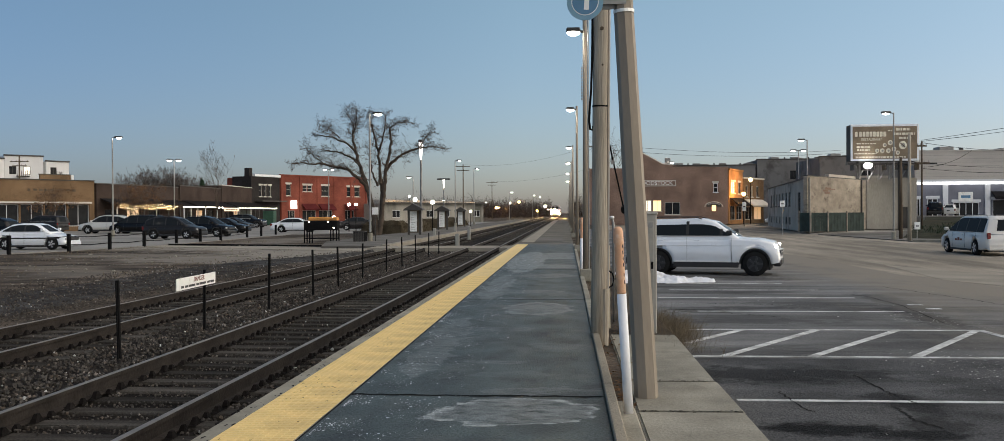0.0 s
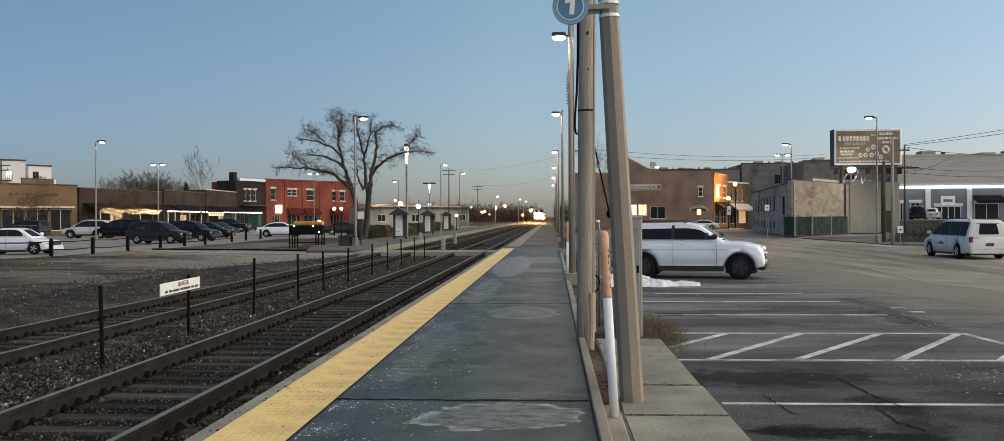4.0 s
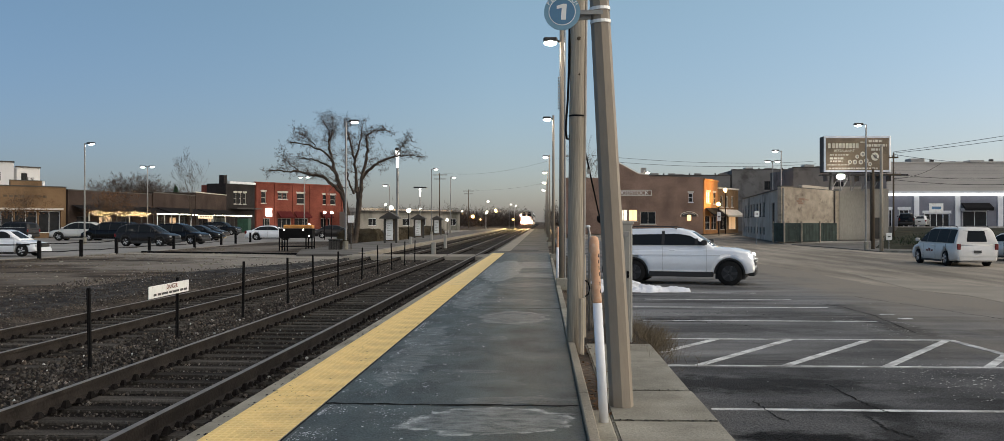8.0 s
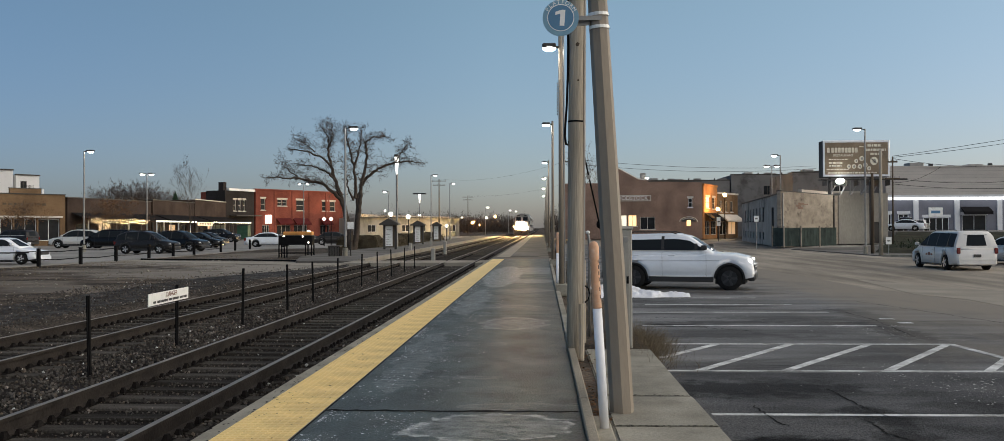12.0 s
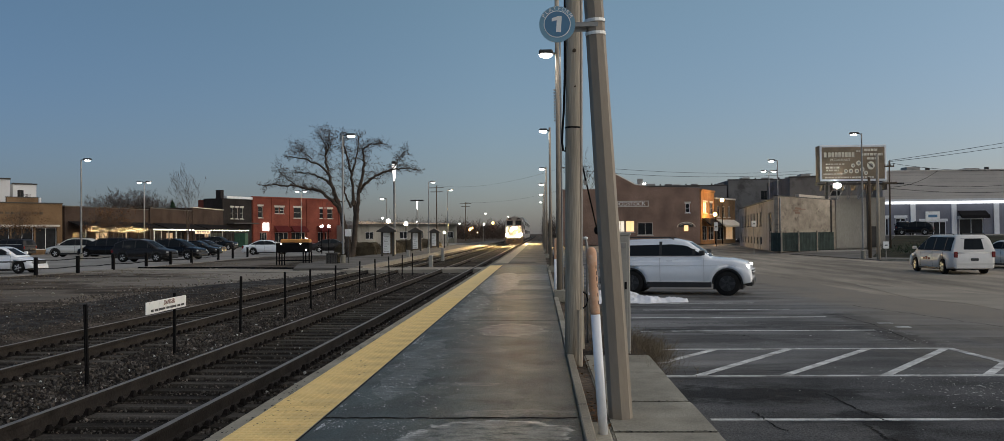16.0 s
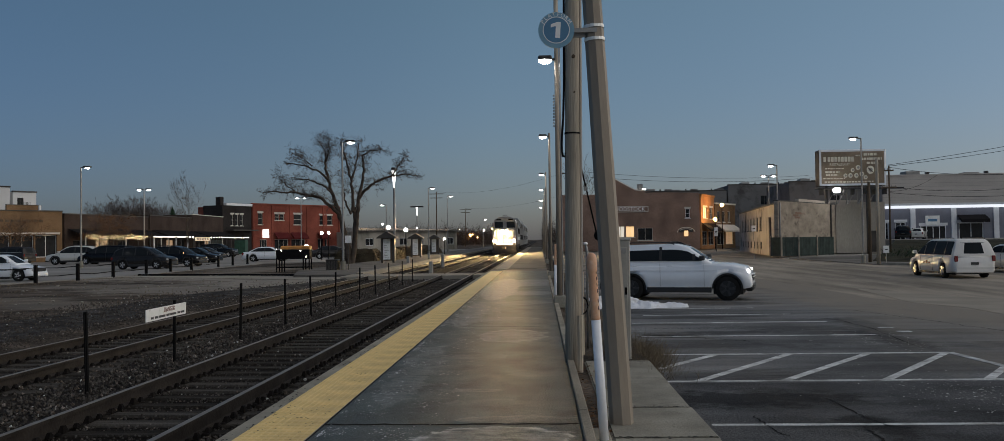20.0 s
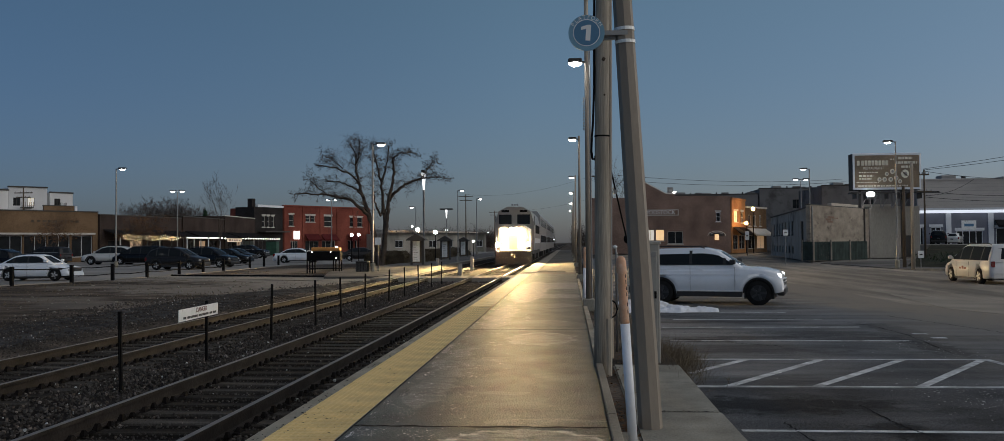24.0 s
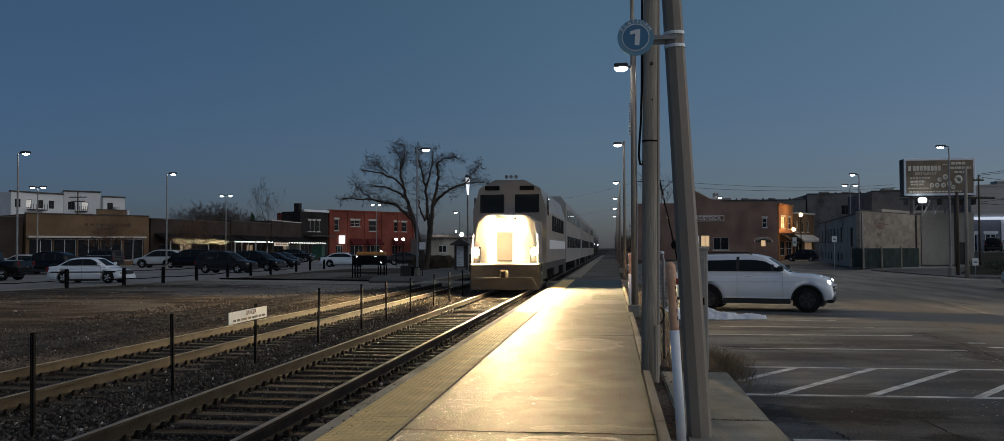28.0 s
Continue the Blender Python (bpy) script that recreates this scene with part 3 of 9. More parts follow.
def shoulder():
    bm = bmesh.new()
    ys = [4 + 1.6 * i for i in range(30)]
    rows = [[bm.verts.new((-9.65 + (x + 9.65) * max(0.04, min(1, (42.5 - y) / 10)) + (0.7 * noise.noise((y * 0.4, 2, 0)) if k == 0 else 0), y, z)) for k, (x, z) in enumerate(((-13.6, -0.37), (-12.6, -0.24), (-10.6, -0.24), (-9.65, -0.39)))] for y in ys]
    for a, b in zip(rows, rows[1:]):
        for k in range(3):
            bm.faces.new((a[k], a[k + 1], b[k + 1], b[k]))
    tagged(link_mesh("ballast_shoulder", bm, "shoulder", True), "dark crushed-stone shoulder beside the second track", "ballast", kind="structure")


def ballast_stones():
    """Loose stones lying on the bed and its shoulders."""
    verts, faces = [], []
    cube = [(-1, -1, -1), (1, -1, -1), (1, 1, -1), (-1, 1, -1), (-1, -1, 1), (1, -1, 1), (1, 1, 1), (-1, 1, 1)]
    quads = [(0, 3, 2, 1), (4, 5, 6, 7), (0, 1, 5, 4), (1, 2, 6, 5), (2, 3, 7, 6), (3, 0, 4, 7)]
    for i in range(80000):
        y = 5.2 + 40 * rnd.random() ** 1.7
        x = rnd.uniform(-10.4, -2.68) if i % 5 else -9.9 - 4.0 * rnd.random() ** 1.3 * max(0.1, min(1, (42.5 - y) / 10))
        between = any(abs(x - c) < 0.75 for c in (-4.23, -7.94))
        on_tie = any(abs(x - c) < 1.32 for c in (-4.23, -7.94)) and abs((y + 2.0 + 0.265) % 0.53 - 0.265) < 0.13
        if on_tie and rnd.random() < (0.93 if between else 0.8):
            continue
        if x < -9.8 and y > 31 and rnd.random() < 0.85:
            continue
        s = rnd.uniform(0.008, 0.018) * (1 + 0.016 * y) * (0.7 if between else 1) * (0.7 if x < -9.6 else 1)
        z = BED + 0.012 + s * 0.35 + (rnd.choice((0.0, 0.0, 0.035)) if between else rnd.uniform(0, 0.03)) + max(0, min(0.155, 0.155 * (-9.65 - x) / 0.95))
        turn = Euler((rnd.uniform(0, 6), rnd.uniform(0, 6), rnd.uniform(0, 6))).to_matrix()
        k = len(verts)
        for c in cube:
            v = turn @ Vector((c[0] * s * rnd.uniform(0.5, 1), c[1] * s * rnd.uniform(0.5, 1), c[2] * s * rnd.uniform(0.4, 0.9)))
            verts.append((x + v.x, y + v.y, z + v.z))
        faces += [tuple(k + j for j in q) for q in quads]
    pale = bpy.data.meshes.new("pale_stones")
    pale.from_pydata(verts[:8 * 600], [], faces[:6 * 600])
    pale.materials.append(M["grit"])
    tagged(new("pale_stones", pale), "sparse pale limestone chips among the ballast", "gravel", kind="stuff")
    verts, faces = verts[8 * 600:], [tuple(j - 8 * 600 for j in f) for f in faces[6 * 600:]]
    me = bpy.data.meshes.new("ballast_stones")
    me.from_pydata(verts, [], faces)
    me.materials.append(M["stone"])
    tagged(new("ballast_stones", me), "loose grey and brown crushed stones along the rails", "gravel", kind="stuff")


def rail_profile():
    h, z = 0.17, RAIL
    return [(-0.07, z - h), (0.07, z - h), (0.07, z - h + 0.012), (0.012, z - h + 0.03), (0.009, z - 0.045), (0.036, z - 0.036), (0.036, z - 0.004),
            (-0.036, z - 0.004), (-0.036, z - 0.036), (-0.009, z - 0.045), (-0.012, z - h + 0.03), (-0.07, z - h + 0.012)]


def track(centre, label):
    t = thing("railway_track", pose(centre, 0, 0), label, "railway track", "railway tracks")
    for side in (-0.7535, 0.7535):
        bm = extrude_profile(rail_profile(), 640)
        bmesh.ops.translate(bm, verts=bm.verts, vec=(side, -20, 0))
        r = part("rail", bm, "rail", t, "rusty steel rail")
        part("rail_head", boxed(side - 0.03, side + 0.03, -20, 620, RAIL - 0.004, RAIL), "rail_top", r, "shiny worn running surface")
    # spikes, plates and anchors beside the rail foot
    verts, faces = [], []
    quads = [(0, 3, 2, 1), (4, 5, 6, 7), (0, 1, 5, 4), (1, 2, 6, 5), (2, 3, 7, 6), (3, 0, 4, 7)]
    for i in range(125):
        y = -2 + 0.53 * i
        for side in (-0.7535, 0.7535):
            for dx, dy, w, d, h in ((0.1, 0.0, 0.045, 0.05, 0.066), (-0.1, 0.02, 0.045, 0.05, 0.066), (0.0, 0.0, 0.19, 0.09, 0.018), (0.09, 0.25, 0.04, 0.036, 0.05), (-0.09, 0.25, 0.04, 0.036, 0.05)):
                k, x = len(verts), side + dx
                z0 = RAIL - 0.17
                dy, h = dy + rnd.uniform(-0.03, 0.03), h * rnd.uniform(0.75, 1.2)
                verts += [(x + a * w / 1.4 * (1 - 0.5 * c), y + dy + b * d * (1.3 - 0.85 * c), z0 + c * h) for c in (0, 1) for a, b in ((-1, -1), (1, -1), (1, 1), (-1, 1))]
                faces += [tuple(k + j for j in q) for q in quads]
    me = bpy.data.meshes.new("rail_fastening")
    me.from_pydata(verts, [], faces)
    me.materials.append(M["fastening"])
    o = new("rail_fastening", me)
    o.parent = t
    tagged(o, "rusty spikes, tie plates and rail anchors", kind="stuff")
    return t


def ties(t, seed):
    """Timber ties: the near ones each a piece, the far ones joined."""
    r = random.Random(seed)
    kinds = []
    for k in range(4):
        bm = boxed(-1.3, 1.3, -0.115, 0.115, -0.17, 0.0, bevel=0.012)
        for v in bm.verts:
            v.co += Vector((r.uniform(-0.03, 0.03), r.uniform(-0.008, 0.008), r.uniform(-0.006, 0.004)))
        me = bpy.data.meshes.new("tie")
        bm.to_mesh(me)
        bm.free()
        me.materials.append(M["tie"])
        kinds.append(me)
    for i in range(125):
        share("tie", r.choice(kinds), t, pose(r.uniform(-0.05, 0.05), -2 + 0.53 * i, RAIL - 0.174, 0, 0, r.uniform(-1.2, 1.2)))
    bm = bmesh.new()
    for i in range(125, 420):
        y = -2 + 0.53 * i
        block(bm, -1.3, 1.3, y - 0.11, y + 0.11, RAIL - 0.33, RAIL - 0.174)
    o = part("distant_tie", bm, "tie", t)
    tagged(o, "weathered timber ties further along the line", kind="stuff")


def near_platform():
    """The low platform: a concrete edge, a tactile strip and an asphalt walk."""
    p = tagged(link_mesh("platform_1", boxed(-2.6, -2.452, -8, 45, -0.6, 0.0, bevel=0.012), "concrete"), "pale worn concrete edge of a low railway platform", "platform", kind="structure")
    cuts = [-8.0, -1.0, 7.72, 16.35, 25.0, 33.6, 45.0]
    for a, b in zip(cuts, cuts[1:]):
        part("walk_panel", boxed(-1.87, 0.318, a + 0.006, b - 0.006, -0.6, 0.0, bevel=0.006), "platform", p, "dark asphalt platform surface with salt stains and painted far glare")
    # tactile plates, each with raised domes in rows
    r = random.Random(3)
    plate = boxed(-2.45, -1.872, 0.003, 0.607, -0.05, 0.004)
    me_far = bpy.data.meshes.new("tactile_plate")
    plate.to_mesh(me_far)
    plate.free()
    me_far.materials.append(M["yellow"])
    verts, faces = [], []
    for f in me_far.polygons:
        k = len(verts)
        verts += [tuple(me_far.vertices[i].co) for i in f.vertices]
        faces.append(tuple(range(k, k + len(f.vertices))))
    for i in range(10):
        for j in range(10):
            x, y, k = -2.42 + 0.058 * i, 0.035 + 0.06 * j, len(verts)
            verts += [(x - 0.026, y - 0.019, 0.004), (x + 0.026, y - 0.019, 0.004), (x + 0.026, y + 0.019, 0.004), (x - 0.026, y + 0.019, 0.004),
                      (x - 0.022, y - 0.01, 0.0088), (x + 0.022, y - 0.01, 0.0088), (x + 0.022, y + 0.01, 0.0088), (x - 0.022, y + 0.01, 0.0088)]
            faces += [tuple(k + j2 for j2 in q) for q in ((4, 5, 6, 7), (0, 1, 5, 4), (1, 2, 6, 5), (2, 3, 7, 6), (3, 0, 4, 7))]
    me_near = bpy.data.meshes.new("tactile_plate_domed")
    me_near.from_pydata(verts, [], faces)
    me_near.materials.append(M["yellow"])
    for i in range(60):
        y = 4.0 + 0.61 * i
        share("tactile_plate", me_near if y < 22 else me_far, p, pose(0, y, r.uniform(-0.001, 0.001)))
    part("tactile_strip", boxed(-2.45, -1.872, 40.6, 45, -0.05, 0.004), "yellow", p)
    part("tactile_strip_behind", boxed(-2.45, -1.872, -8, 4, -0.05, 0.004), "yellow", p)
    # the shadow gap beside the plates, laid on as a thin dark strip
    part("edge_joint", boxed(-1.864, -1.852, -8, 45, 0.0, 0.0035), "crack", p, "dark joint beside the plates")
    bm = bmesh.new()
    for k in range(120):
        y = 5 + 0.27 * k + r.uniform(-0.1, 0.1)
        x = -2.6 + r.uniform(-0.01, 0.03)
        bmesh.ops.create_icosphere(bm, subdivisions=1, radius=r.uniform(0.02, 0.06), matrix=Matrix.Translation((x, y, -0.015)) @ Matrix.Diagonal((0.8, 1.6, 0.32, 1)))
    part("plate_trim", boxed(-1.8715, -1.8645, -8, 45, 0.0, 0.006), "concrete", p, "pale worn edge of the plates")
    chips = bmesh.new()
    for k in range(150):
        y, x, s0 = 5 + 26 * r.random() ** 1.5, -2.455 - abs(r.gauss(0, 0.045)), r.uniform(0.006, 0.02)
        if x < -2.585:
            continue
        a = r.uniform(0, 6)
        chips.faces.new([chips.verts.new((x + s0 * r.uniform(0.4, 1) * cos(a + j * 1.05), y + 2.6 * s0 * r.uniform(0.4, 1) * sin(a + j * 1.05), 0.0035)) for j in range(6)])
    tagged(part("edge_chip", chips, "crack", p), "dark chips and holes in the concrete edge", kind="stuff")
    o = part("crumbled_edge", bm, "ballast", p)
    tagged(o, "crumbled concrete and grit along the edge", kind="stuff")
    bm = bmesh.new()
    for k in range(260):
        y = 5 + 24 * r.random() ** 1.6
        x = -2.44 + 0.56 * r.random()
        if noise.noise((x * 3, y * 0.8, 9)) < r.uniform(-0.3, 0.45):
            continue
        s, a = r.uniform(0.004, 0.013) * (1 + 0.03 * y), r.uniform(0, 6)
        bm.faces.new([bm.verts.new((x + s * r.uniform(0.5, 1.3) * cos(a + j * 1.26), y + s * r.uniform(0.5, 1.3) * sin(a + j * 1.26), 0.0125)) for j in range(5)])
    o = part("plate_grit", bm, "ballast", p)
    tagged(o, "dark grit lying on the yellow plates", kind="stuff")
    # beyond the crossing
    q = tagged(link_mesh("platform_2", boxed(-2.6, 0.35, 48.2, 190, -0.6, -0.01), "old_platform"), "worn brown asphalt platform beyond the pedestrian crossing", "platform", kind="structure")
    part("platform_edge", boxed(-2.42, -1.72, 48.2, 190, -0.3, 0.0), "apron", q, "pale worn tactile edge")
    part("platform_slab", boxed(-1.7, -0.2, 49, 58, -0.2, 0.0), "path", q, "grey concrete panel")
    tagged(link_mesh("crossing_walk", boxed(-2.6, 0.35, 45.006, 48.194, -0.6, -0.015), "path"), "grey walk between the two platforms at the crossing", "pavement", kind="structure")
    # opposite platform
    o = tagged(link_mesh("platform_3", slab_poly([(-10.0, 47.5), (-9.9, 240), (-13.6, 240), (-15, 56), (-13, 47.5)], -0.5, -0.16), "path"), "grey opposite platform beside the second track", "platform", kind="structure")
    part("platform_edge", slab_poly([(-9.6, 49), (-9.55, 240), (-9.98, 240), (-10.03, 49)], -0.5, -0.13), "apron", o, "pale concrete edge")
    # plank crossing over both tracks
    c = thing("pedestrian_crossing", pose(0, 0, 0), "pale timber plank crossing over both tracks", "crossing")
    for k in range(5):
        y = 45.15 + 0.6 * k
        for a, b in ((-2.7, -3.35), (-3.56, -4.9), (-5.08, -7.07), (-7.27, -8.6), (-8.8, -10.0)):
            part("plank", boxed(b, a, y, y + 0.56, -0.45, RAIL + 0.012, bevel=0.01), "apron", c)


def stains():
    """Dried salt, tar cracks and painted marks lying on the surfaces."""
    r = random.Random(11)

    bm = bmesh.new()
    for i in range(45000):
        y = 5.2 + 26 * r.random() ** 1.5
        x = -1.82 + 1.0 * r.random() ** 2.2 + 0.2 * max(0, noise.noise((0, y * 0.5, 0)))
        if noise.noise((x * 3, y * 2.2, 4)) + 0.6 * noise.noise((x * 9, y * 8, 2)) < r.uniform(-0.1, 0.75):
            continue
        s = (0.0013 + 0.008 * r.random() ** 9) * (1 + 0.045 * y)
        a = r.uniform(0, 6)
        vs = [bm.verts.new((x + s * r.uniform(0.5, 1.3) * cos(a + k * 1.26), y + s * r.uniform(0.5, 1.3) * sin(a + k * 1.26), 0.004)) for k in range(5)]
        bm.faces.new(vs)
    tagged(link_mesh("salt_grains", bm, "post_white"), "scattered white de-icing salt on the platform", "salt", kind="stuff")
    # dirt trodden onto the tactile strip
    bm = bmesh.new()
    for i in range(420):
        y = 5.6 + 14 * r.random() ** 1.5
        x, s, a = -2.44 + 0.55 * r.random(), 0.003 + 0.011 * r.random() ** 3, r.uniform(0, 6)
        if noise.noise((x * 3, y * 0.8, 9)) < r.uniform(-0.3, 0.4):
            continue
        bm.faces.new([bm.verts.new((x + s * r.uniform(0.5, 1.4) * cos(a + k * 1.26), y + s * r.uniform(0.5, 1.4) * sin(a + k * 1.26), 0.0085)) for k in range(5)])
    tagged(link_mesh("dirt_flecks", bm, "oil"), "dark flecks of dirt on the yellow tactile strip", "dirt", kind="stuff")
    # car park lines
    tagged(link_mesh("car_park_marking", boxed(1.6, 9.2, 8.66, 8.75, LOT, LOT + 0.004), "line"), "worn white parking bay line on dark asphalt", "road marking", "car park lines", "structure")
    for y, x0, x1 in ((11.34, 1.55, 9.0), (13.93, 1.7, 6.12), (16.5, 1.8, 5.95), (19.1, 1.9, 5.9), (21.5, 2.4, 5.8), (24.2, 2.6, 5.6)):
        tagged(link_mesh("car_park_marking", boxed(x0, x1, y - 0.05, y + 0.05, fall(y) , fall(y) + 0.004), "line"), "worn white parking bay line on dark asphalt", "road marking", "car park lines", "structure")
    for b, t, y0 in ((1.91, 3.74, 11.4), (2.97, 4.91, 11.4), (4.2, 6.06, 11.4), (5.42, 6.2, 11.4), (1.55, 2.64, 12.45)):
        y1 = 13.88 if t < 6.2 else 12.4
        tagged(link_mesh("car_park_marking", slab_poly([(b - 0.02, y0), (b + 0.12, y0), (t + 0.04, y1), (t - 0.10, y1)], LOT, LOT + 0.0035), "line"), "white diagonal stripe of a hatched bay", "road marking", "car park lines", "structure")
    tagged(link_mesh("car_park_marking", slab_poly([(6.05, 13.93), (6.17, 13.93), (6.3, 11.4), (6.18, 11.4)], LOT, LOT + 0.0045), "line"), "white end line of a hatched bay", "road marking", "car park lines", "structure")
    # tar cracks
    def crack(pts, z, w=0.012):
        bm = bmesh.new()
        prev = None
        for i, (x, y) in enumerate(pts):
            k = w * r.uniform(0.5, 1.6)
            a, b = bm.verts.new((x - k, y - k * 0.6, z)), bm.verts.new((x + k, y + k * 0.6, z))
            if prev:
                bm.faces.new((prev[0], prev[1], b, a))
            prev = (a, b)
        return bm

    def wander(x0, y0, x1, y1, n, amp):
        return [(x0 + (x1 - x0) * i / n + r.uniform(-amp, amp), y0 + (y1 - y0) * i / n + r.uniform(-amp, amp)) for i in range(n + 1)]

    for y, x0, w in ((7.72, -1.86, 0.026), (16.35, -1.86, 0.018), (25.0, -1.86, 0.022)):
        pts = wander(x0, y, 0.31, y + r.uniform(-0.04, 0.04), 26, 0.018)
        bm = bmesh.new()
        prev = None
        for x, yy in pts:
            k = w * r.uniform(0.6, 1.35)
            u, v = bm.verts.new((x, yy - k, 0.003)), bm.verts.new((x, yy + k, 0.003))
            if prev:
                bm.faces.new((prev[0], u, v, prev[1]))
            prev = (u, v)
        tagged(link_mesh("tar_joint", bm, "crack"), "black tar joint across the platform", "joint", "platform joints", "structure")
    for a in ((6.2, 10.8, 5.0, 7.4, 36, 0.05), (7.4, 22, 9.4, 12, 60, 0.06), (1.9, 16.9, 3.6, 15.6, 30, 0.05), (2.2, 18.0, 4.4, 17.6, 30, 0.05)):
        tagged(link_mesh("asphalt_crack", crack(wander(*a), LOT + 0.003, 0.011), "crack"), "dark wandering crack in the asphalt", "crack", "asphalt cracks", "structure")


def lot_marks():
    """Cracks, worn paint and grit on the car park."""
    r = random.Random(17)
    bm = bmesh.new()
    for i in range(1500):
        if i % 2:
            x, y = r.gauss(4.7, 0.42), r.gauss(10.5, 0.7)
        elif i % 4:
            x, y = r.uniform(1.5, 9), 6.5 + 16 * r.random() ** 2
        else:
            x, y = r.gauss(5.9, 0.3), r.gauss(15.5, 0.9)
        if x < 1.5:
            continue
        s, a = (0.002 + 0.012 * r.random() ** 4) * (1 + 0.03 * y), r.uniform(0, 6)
        bm.faces.new([bm.verts.new((x + s * r.uniform(0.5, 1.3) * cos(a + k * 1.26), y + s * r.uniform(0.5, 1.3) * sin(a + k * 1.26), fall(y) + 0.0055)) for k in range(5)])
    tagged(link_mesh("asphalt_grit", bm, "grit"), "scattered pale grit on the asphalt", "grit", kind="stuff")
    for pts, w in (([(3.1, 10.09), (3.13, 9.27), (3.17, 8.79), (3.22, 8.6)], 0.012), ([(2.97, 8.4), (2.93, 7.97), (2.99, 7.79), (3.08, 7.6)], 0.012), ([(2.08, 9.12), (2.1, 8.76), (2.12, 8.39), (2.2, 8.19)], 0.008), ([(6.0, 20.6), (6.24, 19.2), (6.27, 17.5), (5.9, 14.4)], 0.011), ([(2.2, 21.0), (3.6, 20.6), (4.5, 20.7)], 0.02)):
        bm, prev = bmesh.new(), None
        for (xa, ya), (xb, yb) in zip(pts, pts[1:]):
            for k in range(8):
                x, y = xa + (xb - xa) * k / 8 + r.uniform(-0.02, 0.02), ya + (yb - ya) * k / 8 + r.uniform(-0.03, 0.03)
                q = w * r.uniform(0.4, 1.6)
                u, v = bm.verts.new((x - q, y - q * 0.5, fall(y) + 0.0048)), bm.verts.new((x + q, y + q * 0.5, fall(y) + 0.0048))
                if prev:
                    bm.faces.new((prev[0], prev[1], v, u))
                prev = (u, v)
        tagged(link_mesh("asphalt_crack", bm, "crack"), "dark wandering crack in the asphalt", "crack", "asphalt cracks", "structure")
    for x, y in ((6.46, 17.72), (6.52, 17.0)):
        tagged(link_mesh("car_park_marking", boxed(x, x + 0.25, y - 0.08, y + 0.08, fall(y), fall(y) + 0.005), "line"), "broken scrap of worn white paint", "road marking", "car park lines", "structure")
    # broken mortar and dirt in the pavement's joints
    bm = bmesh.new()
    for y in (7.51, 8.86, 4.71):
        for k in range(90):
            x, yy = r.uniform(0.6, 1.45), y + r.gauss(0, 0.018)
            s, a = r.uniform(0.006, 0.02), r.uniform(0, 6)
            bm.faces.new([bm.verts.new((x + s * cos(a + j * 1.57), yy + 0.6 * s * sin(a + j * 1.57), -0.0705)) for j in range(4)])
    tagged(link_mesh("joint_dirt", bm, "crack"), "dark dirt and crumbs in the pavement joints", "dirt", kind="stuff")


